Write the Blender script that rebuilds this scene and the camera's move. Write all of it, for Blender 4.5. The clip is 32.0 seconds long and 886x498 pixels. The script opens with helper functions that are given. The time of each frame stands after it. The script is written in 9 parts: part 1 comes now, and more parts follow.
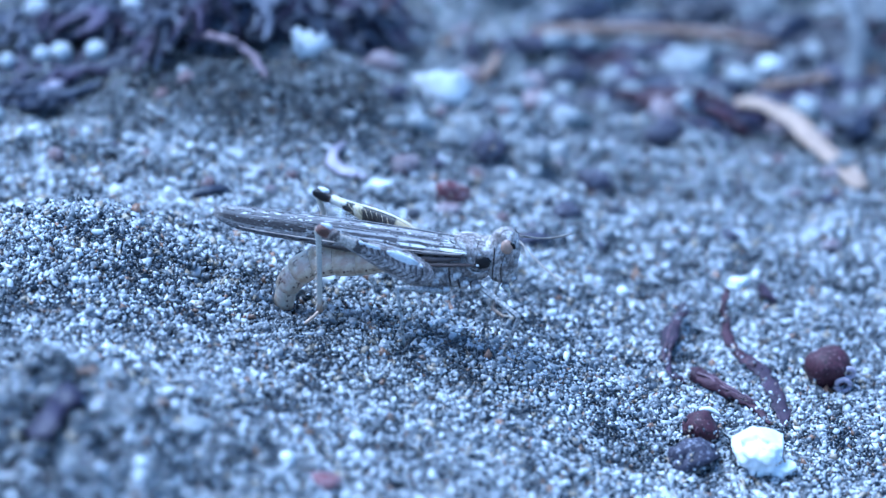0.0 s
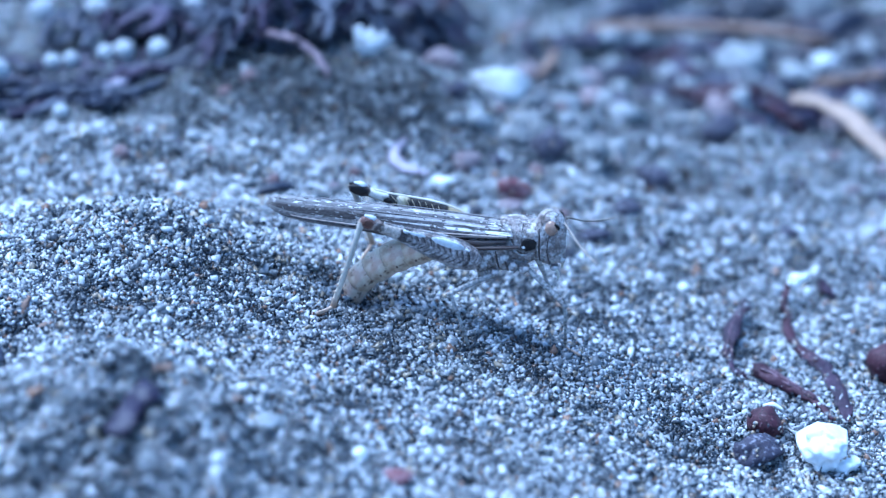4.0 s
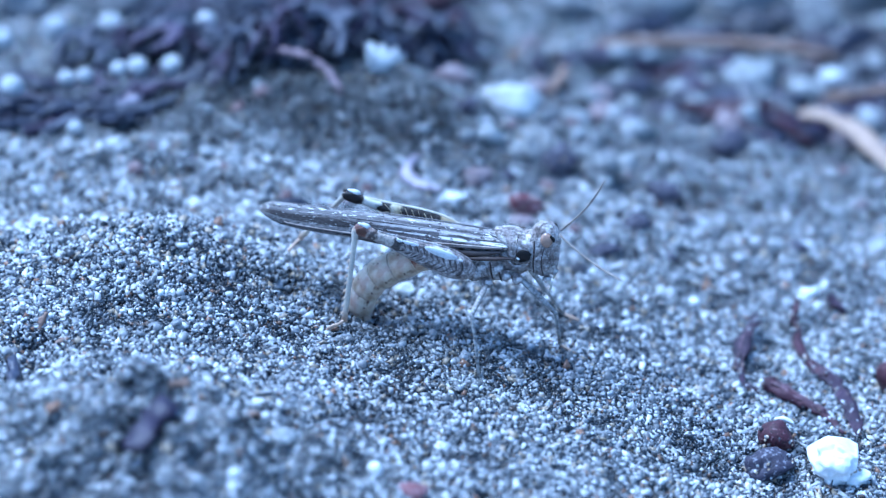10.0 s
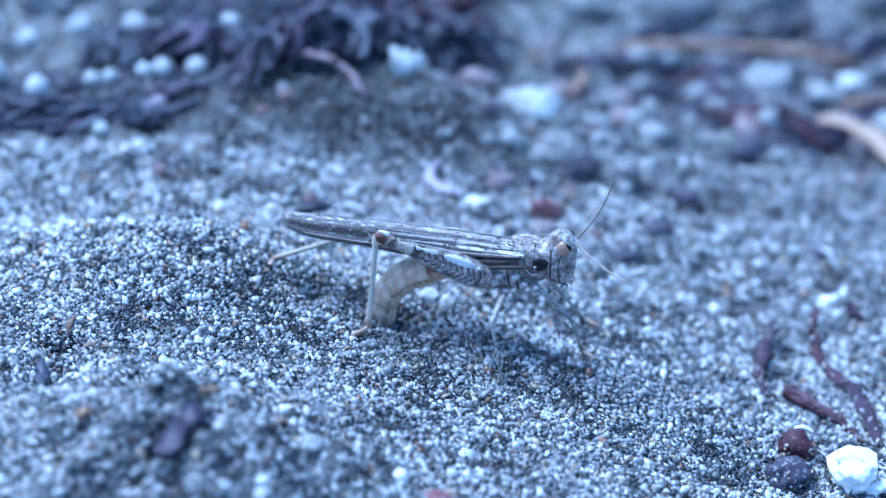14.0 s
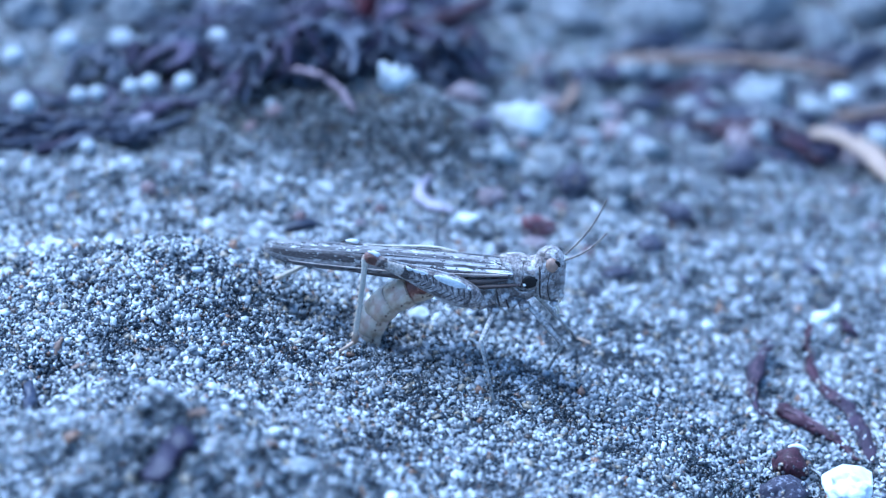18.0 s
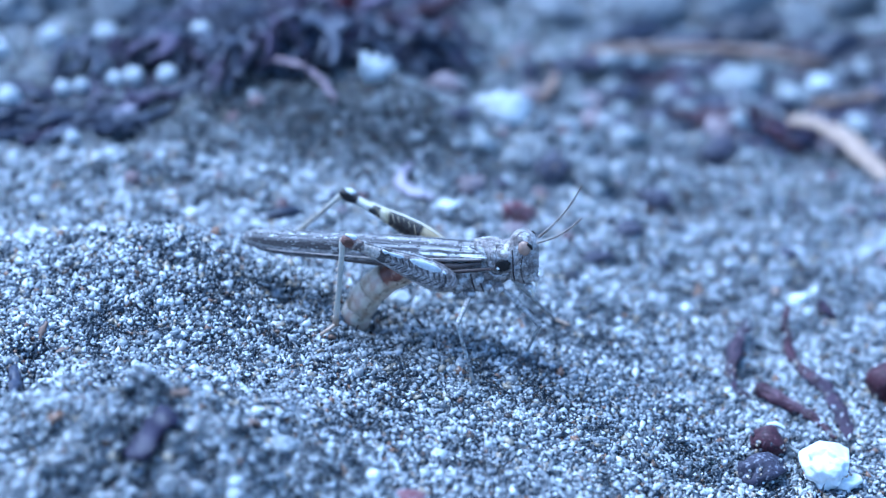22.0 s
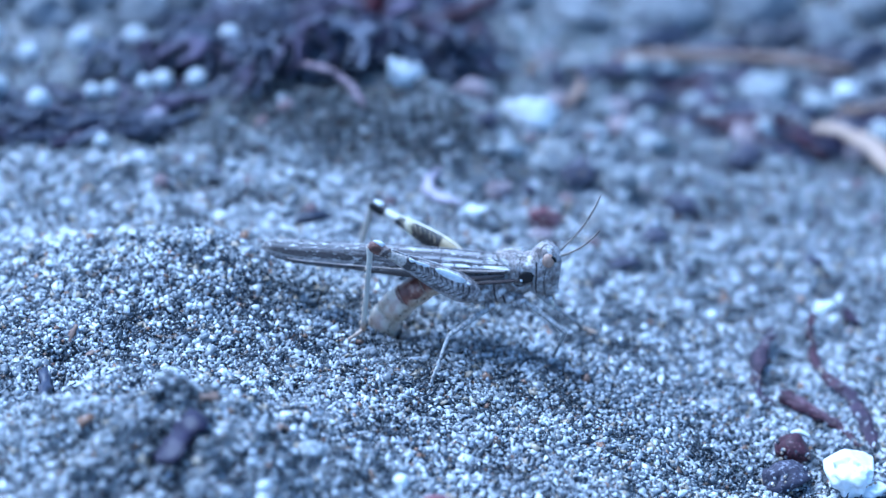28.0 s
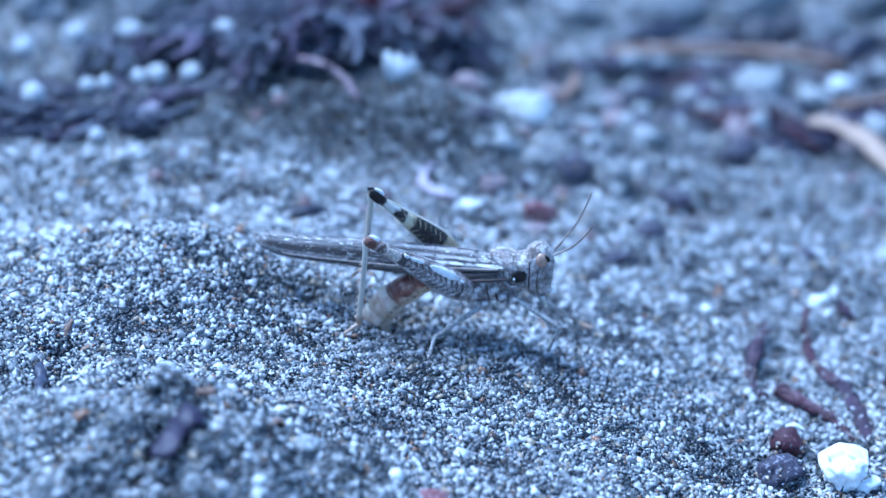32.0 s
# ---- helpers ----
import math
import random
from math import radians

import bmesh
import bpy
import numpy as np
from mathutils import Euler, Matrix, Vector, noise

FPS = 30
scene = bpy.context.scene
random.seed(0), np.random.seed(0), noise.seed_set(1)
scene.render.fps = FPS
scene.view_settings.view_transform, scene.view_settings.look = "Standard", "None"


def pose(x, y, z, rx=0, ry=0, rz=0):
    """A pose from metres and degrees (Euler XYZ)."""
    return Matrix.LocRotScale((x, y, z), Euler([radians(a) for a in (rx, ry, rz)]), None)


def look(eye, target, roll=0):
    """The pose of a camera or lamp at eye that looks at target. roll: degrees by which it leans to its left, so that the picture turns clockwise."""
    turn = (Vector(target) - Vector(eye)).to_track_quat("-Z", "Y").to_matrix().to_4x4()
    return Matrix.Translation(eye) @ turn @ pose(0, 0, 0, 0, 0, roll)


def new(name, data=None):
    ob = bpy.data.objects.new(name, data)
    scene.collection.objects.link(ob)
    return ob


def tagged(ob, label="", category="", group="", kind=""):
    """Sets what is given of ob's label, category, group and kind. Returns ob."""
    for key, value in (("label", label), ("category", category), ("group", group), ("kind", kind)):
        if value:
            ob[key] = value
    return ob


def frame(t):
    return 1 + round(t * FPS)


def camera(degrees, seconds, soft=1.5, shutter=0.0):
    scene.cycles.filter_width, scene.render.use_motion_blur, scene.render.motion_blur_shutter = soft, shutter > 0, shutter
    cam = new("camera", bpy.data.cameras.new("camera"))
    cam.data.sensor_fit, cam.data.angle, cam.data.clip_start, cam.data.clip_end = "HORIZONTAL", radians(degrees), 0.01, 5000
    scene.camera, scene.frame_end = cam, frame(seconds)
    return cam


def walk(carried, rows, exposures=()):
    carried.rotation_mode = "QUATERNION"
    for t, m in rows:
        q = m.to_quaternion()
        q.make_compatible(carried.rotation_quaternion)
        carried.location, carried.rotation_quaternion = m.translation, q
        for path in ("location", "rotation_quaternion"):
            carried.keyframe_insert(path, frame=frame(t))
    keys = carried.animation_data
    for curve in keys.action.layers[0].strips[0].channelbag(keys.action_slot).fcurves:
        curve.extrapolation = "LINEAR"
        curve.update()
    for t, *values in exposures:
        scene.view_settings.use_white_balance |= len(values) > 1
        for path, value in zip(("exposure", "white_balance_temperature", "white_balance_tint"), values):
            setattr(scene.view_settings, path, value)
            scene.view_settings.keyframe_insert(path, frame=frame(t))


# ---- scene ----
cam = camera(18, 32.0, soft=1.3, shutter=0.3)
cam.data.dof.use_dof = True
cam.data.dof.focus_distance = 0.2514
cam.data.dof.aperture_fstop = 15.0
cam.data.dof.aperture_blades = 7
EXPO = [(0, 1.07, 4090, 3.6), (32, 1.07, 4090, 3.6)]
walk(cam, [
    (0, pose(0.006324, -0.238191, 0.132431, 59.94, -0.33, -0.24)),
    (0.5, pose(0.007135, -0.23946, 0.131983, 60.08, -0.16, -0.18)),
    (1, pose(0.00477, -0.238319, 0.132293, 59.90, -0.31, -0.43)),
    (1.5, pose(0.005414, -0.238578, 0.133131, 59.81, -0.14, -0.16)),
    (2, pose(0.0037, -0.240455, 0.133511, 60.20, 0.16, -0.01)),
    (2.5, pose(0.003267, -0.240219, 0.132954, 60.00, 0.15, 0.01)),
    (3, pose(0.002655, -0.239575, 0.134253, 59.58, -0.14, 0.05)),
    (3.5, pose(0.001795, -0.239884, 0.134517, 59.69, -0.15, 0.05)),
    (5.5, pose(0.0019, -0.23924, 0.133478, 59.64, -0.22, 0.02)),
    (6, pose(0.001441, -0.239537, 0.134021, 59.71, -0.27, -0.03)),
    (6.5, pose(0.000898, -0.23938, 0.134592, 59.82, -0.34, -0.07)),
    (7, pose(0.00024, -0.239722, 0.135247, 59.85, -0.33, 0.01)),
    (7.5, pose(-0.000444, -0.239869, 0.13564, 59.95, -0.32, 0.11)),
    (8, pose(0.000681, -0.24015, 0.13461, 59.97, -0.24, 0.10)),
    (8.5, pose(0.001854, -0.240514, 0.13419, 60.02, -0.11, 0.19)),
    (9, pose(0.001778, -0.241749, 0.135436, 59.98, -0.15, 0.04)),
    (9.5, pose(0.000844, -0.241496, 0.134461, 60.12, -0.17, -0.13)),
    (10, pose(0.000773, -0.241249, 0.13574, 59.90, -0.05, 0.03)),
    (10.5, pose(0.000794, -0.241527, 0.134704, 60.10, 0.09, 0.18)),
    (11, pose(-0.000167, -0.241614, 0.135846, 59.74, 0.02, -0.03)),
    (11.5, pose(0.000658, -0.242145, 0.13595, 59.78, 0.16, 0.14)),
    (12, pose(0.000078, -0.241966, 0.136922, 59.72, 0.07, 0.08)),
    (12.5, pose(0.000795, -0.242618, 0.136684, 59.81, 0.09, 0.16)),
    (13, pose(-0.000636, -0.242578, 0.138, 59.73, -0.20, 0.07)),
    (13.5, pose(-0.000908, -0.242179, 0.138479, 59.69, -0.31, 0.27)),
    (14, pose(-0.00172, -0.241644, 0.139374, 59.38, -0.54, 0.26)),
    (14.5, pose(-0.003217, -0.241101, 0.140717, 59.41, -0.63, 0.63)),
    (16.5, pose(-0.004457, -0.236959, 0.140085, 59.62, -0.36, 0.34)),
    (17, pose(-0.002979, -0.238443, 0.139838, 59.71, -0.44, 0.20)),
    (17.5, pose(-0.002046, -0.238905, 0.13917, 59.60, -0.47, 0.06)),
    (18, pose(-0.001984, -0.239074, 0.139659, 59.42, -0.45, -0.08)),
    (18.5, pose(-0.001974, -0.239418, 0.140341, 59.39, -0.47, -0.23)),
    (19, pose(-0.001779, -0.239688, 0.139391, 59.67, -0.31, -0.32)),
    (19.5, pose(-0.003175, -0.2392, 0.140432, 59.55, -0.46, -0.47)),
    (20, pose(-0.002652, -0.239355, 0.139605, 59.65, -0.35, -0.32)),
    (20.5, pose(-0.001456, -0.240541, 0.138829, 59.84, -0.23, -0.18)),
    (21, pose(-0.001094, -0.241232, 0.138347, 59.70, -0.23, -0.29)),
    (21.5, pose(-0.000676, -0.242486, 0.138758, 59.67, -0.11, -0.32)),
    (22, pose(-0.000531, -0.243267, 0.138308, 59.81, -0.06, -0.41)),
    (22.5, pose(-0.000258, -0.2431, 0.138203, 59.83, 0.05, -0.37)),
    (23, pose(-0.000831, -0.242447, 0.139166, 59.61, -0.03, -0.42)),
    (23.5, pose(-0.001361, -0.242835, 0.140761, 59.63, -0.24, -0.23)),
    (24, pose(-0.000348, -0.243678, 0.140026, 60.02, -0.15, -0.12)),
    (24.5, pose(-0.000111, -0.244624, 0.13839, 60.13, -0.10, -0.18)),
    (25, pose(-0.001275, -0.243893, 0.140407, 59.58, -0.26, -0.29)),
    (25.5, pose(-0.000424, -0.244394, 0.139343, 59.89, -0.00, -0.06)),
    (26, pose(0.00048, -0.244145, 0.137235, 59.98, 0.11, -0.04)),
    (26.5, pose(-0.002066, -0.24275, 0.139473, 59.71, -0.22, -0.05)),
    (28.5, pose(-0.001172, -0.244248, 0.139823, 59.75, -0.22, 0.17)),
    (29, pose(-0.001393, -0.244006, 0.139842, 59.77, -0.24, 0.19)),
    (29.5, pose(-0.001871, -0.243678, 0.139542, 59.72, -0.35, 0.08)),
    (30, pose(-0.001766, -0.243981, 0.139762, 59.69, -0.31, 0.09)),
    (30.5, pose(-0.00052, -0.24415, 0.138946, 59.80, -0.19, 0.30)),
    (31, pose(-0.000382, -0.244321, 0.139382, 59.73, -0.18, 0.20)),
    (31.5, pose(-0.001031, -0.244249, 0.139705, 59.64, -0.24, -0.01)),
    (32, pose(-0.001568, -0.244114, 0.140119, 59.56, -0.27, -0.01)),
], exposures=EXPO)

# ---- daylight: open shade under a bright overcast sky ----
world = bpy.data.worlds.new("world")
scene.world = world
world.use_nodes = True
sky = world.node_tree.nodes.new("ShaderNodeTexSky")
sky.sky_type, sky.sun_disc = "NISHITA", False
sky.sun_elevation, sky.sun_rotation = radians(62), radians(-60)
sky.air_density, sky.dust_density = 1.2, 3.0
backing = world.node_tree.nodes["Background"]
world.node_tree.links.new(sky.outputs[0], backing.inputs[0])
backing.inputs[1].default_value = 0.12
sun_data = bpy.data.lights.new("sun", "SUN")
sun_data.energy, sun_data.angle, sun_data.color = 2.2, radians(35), (1.0, 0.96, 0.9)
sun = new("sun", sun_data)
sun.matrix_world = look((-0.35, 0.2, 0.9), (0, 0, 0))

MM = 0.001


# ---- materials ----
def material(name, rough=0.6, spec=0.4):
    m = bpy.data.materials.new(name)
    m.use_nodes = True
    t = m.node_tree
    b = t.nodes["Principled BSDF"]
    b.inputs["Roughness"].default_value = rough
    b.inputs["Specular IOR Level"].default_value = spec
    return m, t, b


def add(t, kind, **values):
    n = t.nodes.new("ShaderNode" + kind)
    for k, v in values.items():
        n.inputs[k].default_value = v
    return n


def ramp(t, source, stops, mode="LINEAR"):
    r = t.nodes.new("ShaderNodeValToRGB")
    r.color_ramp.interpolation = mode
    e = r.color_ramp.elements
    while len(e) < len(stops):
        e.new(0.5)
    for el, (p, c) in zip(e, stops):
        el.position, el.color = p, (*c, 1)
    t.links.new(source, r.inputs[0])
    return r.outputs[0]


def mixed(t, fac, a, b, mode="MIX"):
    n = t.nodes.new("ShaderNodeMix")
    n.data_type, n.blend_type = "RGBA", mode
    for v, s in ((fac, n.inputs[0]), (a, n.inputs[6]), (b, n.inputs[7])):
        if isinstance(v, (int, float)):
            s.default_value = v
        elif isinstance(v, tuple):
            s.default_value = (*v, 1)
        else:
            t.links.new(v, s)
    return n.outputs[2]


def grain(t, per_mm, detail=4.0, stretch=(1, 1, 1), rough=0.6):
    """Noise in the object's own space, with about per_mm spots to the millimetre."""
    co = t.nodes.new("ShaderNodeTexCoord")
    mp = add(t, "Mapping", Scale=stretch)
    t.links.new(co.outputs["Object"], mp.inputs[0])
    n = add(t, "TexNoise", Scale=per_mm * 1000, Detail=detail, Roughness=rough)
    t.links.new(mp.outputs[0], n.inputs["Vector"])
    return n.outputs["Fac"]


def relief(t, b, height, depth_mm, strength=0.6):
    n = add(t, "Bump", Strength=strength, Distance=depth_mm * MM)
    t.links.new(height, n.inputs["Height"])
    t.links.new(n.outputs[0], b.inputs["Normal"])


def speckled(name, base, light, dark, per_mm=3.0, rough=0.6, spec=0.35, lightness=0.62, darkness=0.36):
    """A mottled surface: large tone drift, pale flecks and dark flecks."""
    m, t, b = material(name, rough, spec)
    drift = ramp(t, grain(t, per_mm * 0.25, 2), [(0.3, tuple(c * 0.72 for c in base)), (0.7, tuple(min(1, c * 1.25) for c in base))])
    fine = grain(t, per_mm, 5)
    pale = ramp(t, fine, [(lightness - 0.05, (0, 0, 0)), (lightness + 0.03, (1, 1, 1))])
    deep = ramp(t, grain(t, per_mm * 1.4, 3, (1, 1.3, 0.8)), [(darkness - 0.04, (1, 1, 1)), (darkness + 0.04, (0, 0, 0))])
    c = mixed(t, pale, drift, light)
    c = mixed(t, deep, c, dark)
    t.links.new(c, b.inputs["Base Color"])
    relief(t, b, fine, 0.08)
    return m


def plain(name, colour, rough=0.5, spec=0.4, per_mm=2.0, spread=0.35, depth=0.05):
    """One colour with drift at two scales and a fine relief."""
    m, t, b = material(name, rough, spec)
    wide = ramp(t, grain(t, per_mm * 0.2, 3), [(0.3, tuple(c * (1 - spread) for c in colour)), (0.7, tuple(min(1, c * (1 + spread)) for c in colour))])
    fine = grain(t, per_mm, 6)
    c = mixed(t, 0.35, wide, ramp(t, fine, [(0.3, tuple(c * 0.5 for c in colour)), (0.7, tuple(min(1, c * 1.5) for c in colour))]))
    t.links.new(c, b.inputs["Base Color"])
    relief(t, b, fine, depth)
    return m


def banded(name, stops, length, rough=0.5, fleck=0.25):
    """Cross bands along a limb's own x axis; stops in millimetres."""
    m, t, b = material(name, rough, 0.2)
    co = t.nodes.new("ShaderNodeTexCoord")
    sx = t.nodes.new("ShaderNodeSeparateXYZ")
    t.links.new(co.outputs["Object"], sx.inputs[0])
    ns = grain(t, 1.1, 3)
    a = t.nodes.new("ShaderNodeMath")
    a.operation = "MULTIPLY_ADD"
    a.inputs[1].default_value = 1 / (length * MM)
    t.links.new(sx.outputs[0], a.inputs[0])
    w = t.nodes.new("ShaderNodeMath")
    w.operation = "MULTIPLY_ADD"
    w.inputs[1].default_value, w.inputs[2].default_value = 0.16, -0.08
    t.links.new(ns, w.inputs[0])
    t.links.new(w.outputs[0], a.inputs[2])
    c = ramp(t, a.outputs[0], [(p / length, col) for p, col in stops])
    fl = ramp(t, grain(t, 4.0, 4), [(0.42, (0.04, 0.035, 0.03)), (0.58, (0.55, 0.52, 0.48))])
    c = mixed(t, fleck, c, fl)
    t.links.new(c, b.inputs["Base Color"])
    relief(t, b, grain(t, 5.0, 3), 0.04)
    return m


SAND = [(0.0, (0.022, 0.024, 0.028)), (0.17, (0.06, 0.06, 0.065)), (0.33, (0.15, 0.15, 0.15)), (0.43, (0.30, 0.30, 0.295)), (0.57, (0.50, 0.495, 0.48)), (0.73, (0.70, 0.695, 0.68)),
        (0.89, (0.34, 0.25, 0.15)), (0.925, (0.24, 0.12, 0.065)), (0.945, (0.12, 0.16, 0.13)), (0.965, (0.80, 0.80, 0.79))]


SAND_DARK = [(0.0, (0.016, 0.018, 0.023)), (0.24, (0.042, 0.045, 0.052)), (0.48, (0.10, 0.102, 0.108)), (0.72, (0.21, 0.21, 0.207)), (0.88, (0.12, 0.085, 0.06)), (0.92, (0.20, 0.12, 0.07)), (0.94, (0.34, 0.34, 0.33))]
SAND_PALE = [(0.0, (0.22, 0.22, 0.217)), (0.2, (0.38, 0.377, 0.37)), (0.42, (0.58, 0.576, 0.567)), (0.66, (0.77, 0.765, 0.755)), (0.87, (0.44, 0.36, 0.25)), (0.935, (0.30, 0.17, 0.10)), (0.96, (0.82, 0.82, 0.81))]


def dark_zones(t):
    """Where the sand is darkened: shade painted on the dug-over patch round the insect, and the bank under the litter
    line.
    """
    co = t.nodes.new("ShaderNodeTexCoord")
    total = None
    for (x, y), (rx, ry), k in DARK_ZONES:
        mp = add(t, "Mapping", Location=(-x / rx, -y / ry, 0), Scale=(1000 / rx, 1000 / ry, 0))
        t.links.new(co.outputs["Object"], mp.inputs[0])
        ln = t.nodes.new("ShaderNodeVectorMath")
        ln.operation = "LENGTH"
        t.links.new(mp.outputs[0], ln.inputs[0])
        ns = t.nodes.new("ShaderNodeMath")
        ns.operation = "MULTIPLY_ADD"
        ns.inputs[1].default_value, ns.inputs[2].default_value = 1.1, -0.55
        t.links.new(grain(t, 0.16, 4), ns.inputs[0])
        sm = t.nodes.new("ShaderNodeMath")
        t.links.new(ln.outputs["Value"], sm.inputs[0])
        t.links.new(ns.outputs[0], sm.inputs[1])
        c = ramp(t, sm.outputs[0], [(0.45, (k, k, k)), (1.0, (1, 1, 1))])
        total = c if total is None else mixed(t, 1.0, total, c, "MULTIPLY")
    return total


# The first three paint the insect's shade into the sand; the rest darken patches.
DARK_ZONES = [((4, -29), (15, 9), 0.70), ((-5, -24.5), (8, 5), 0.62), ((-14, -20), (8, 5), 0.68), ((-10, 16), (24, 9), 0.48), ((-17, 21), (9, 7), 0.6), ((-27, 12), (14, 5), 0.72), ((-39, 20), (20, 8), 0.5), ((48, 28), (16, 9), 0.52), ((-15, -31), (9, 6), 0.9), ((-24, -53), (14, 8), 0.9), ((14, 30), (24, 11), 0.8), ((-26, 30), (26, 12), 0.62), ((38, 40), (34, 12), 0.42)]


def sand_material(name, stops):
    m, t, b = material(name, 0.24, 0.5)
    geo = t.nodes.new("ShaderNodeNewGeometry")
    c = ramp(t, geo.outputs["Random Per Island"], stops, "CONSTANT")
    damp = ramp(t, grain(t, 0.06, 3), [(0.35, (0.78, 0.78, 0.8)), (0.62, (1, 1, 1))])
    c = mixed(t, 1.0, c, damp, "MULTIPLY")
    c = mixed(t, 1.0, c, ramp(t, grain(t, 0.4, 3), [(0.36, (0.66, 0.66, 0.67)), (0.6, (1.06, 1.06, 1.06))]), "MULTIPLY")
    c = mixed(t, 1.0, c, dark_zones(t), "MULTIPLY")
    c = mixed(t, 0.3, c, mixed(t, 1.0, c, ramp(t, grain(t, 9.0, 2), [(0.3, (0.5, 0.5, 0.5)), (0.7, (1.3, 1.3, 1.3))]), "MULTIPLY"))
    t.links.new(c, b.inputs["Base Color"])
    return m


def ground_material():
    m, t, b = material("packed_sand", 0.8, 0.3)
    co = t.nodes.new("ShaderNodeTexCoord")
    v = add(t, "TexVoronoi", Scale=2600.0)
    t.links.new(co.outputs["Object"], v.inputs["Vector"])
    s = t.nodes.new("ShaderNodeSeparateColor")
    t.links.new(v.outputs["Color"], s.inputs[0])
    c = ramp(t, s.outputs[0], SAND, "CONSTANT")
    damp = ramp(t, grain(t, 0.06, 3), [(0.35, (0.6, 0.6, 0.62)), (0.62, (0.85, 0.85, 0.85))])
    c = mixed(t, 1.0, mixed(t, 1.0, c, damp, "MULTIPLY"), dark_zones(t), "MULTIPLY")
    t.links.new(c, b.inputs["Base Color"])
    relief(t, b, v.outputs["Distance"], 0.2, 0.8)
    return m


GRAINS, GRAINS_DARK, GRAINS_PALE, GROUND = sand_material("sand_grains", SAND), sand_material("dark_sand_grains", SAND_DARK), sand_material("pale_sand_grains", SAND_PALE), ground_material()


def calc(t, op, a, b=0.0, c=0.0):
    """One step of arithmetic on sockets or numbers."""
    n = t.nodes.new("ShaderNodeMath")
    n.operation = op
    for v, s in zip((a, b, c), n.inputs):
        if isinstance(v, (int, float)):
            s.default_value = v
        else:
            t.links.new(v, s)
    return n.outputs[0]


def body_axes(t):
    """The part's own x, y and z in millimetres."""
    co = t.nodes.new("ShaderNodeTexCoord")
    sx = t.nodes.new("ShaderNodeSeparateXYZ")
    t.links.new(co.outputs["Object"], sx.inputs[0])
    return [calc(t, "MULTIPLY", o, 1000.0) for o in sx.outputs]


def granular(name, low, high, crevice):
    """Rough dusty cuticle: chalky and brown fields, wandering dark wrinkles, granules in relief."""
    m, t, b = material(name, 0.66, 0.25)
    field = ramp(t, grain(t, 0.75, 4), [(0.36, low), (0.5, tuple((p + q) / 2 for p, q in zip(low, high))), (0.62, high)])
    chalk = ramp(t, grain(t, 1.5, 4, (0.7, 1, 1)), [(0.47, (0, 0, 0)), (0.60, (0.85, 0.85, 0.85))])
    c = mixed(t, chalk, field, (0.62, 0.585, 0.56))
    wrinkle = ramp(t, grain(t, 1.15, 4, (1.2, 1, 0.8)), [(0.470, (0, 0, 0)), (0.494, (1, 1, 1)), (0.502, (1, 1, 1)), (0.526, (0, 0, 0))])
    c = mixed(t, mixed(t, 0.5, (0, 0, 0), wrinkle), c, crevice)
    fine = grain(t, 4.2, 5, rough=0.7)
    c = mixed(t, 0.55, c, mixed(t, 1.0, c, ramp(t, fine, [(0.36, (0.35, 0.34, 0.34)), (0.64, (1.6, 1.6, 1.6))]), "MULTIPLY"))
    t.links.new(c, b.inputs["Base Color"])
    relief(t, b, mixed(t, 0.5, fine, mixed(t, 1.0, (1, 1, 1), wrinkle, "SUBTRACT")), 0.22, 1.0)
    return m


CUTICLE = granular("dusty_cuticle", (0.15, 0.118, 0.105), (0.40, 0.345, 0.315), (0.040, 0.030, 0.028))
CUTICLE_PALE = granular("pale_dusty_cuticle", (0.20, 0.165, 0.15), (0.47, 0.41, 0.375), (0.055, 0.042, 0.038))
BLACK = plain("black_cuticle", (0.010, 0.008, 0.008), 0.5, 0.3)
WHITE_DUST = plain("chalky_white", (0.66, 0.65, 0.64), 0.85, 0.15, 3.0, 0.2, 0.1)
BROWN = plain("chestnut_cuticle", (0.10, 0.045, 0.03), 0.35)
CREAM = plain("cream_cuticle", (0.62, 0.55, 0.42), 0.4)
EYE = plain("banded_eye", (0.33, 0.215, 0.15), 0.22, 0.6, 1.6, 0.45)
WING_MEMBRANE = plain("smoky_membrane", (0.075, 0.058, 0.052), 0.4, 0.35, 2.0, 0.7)


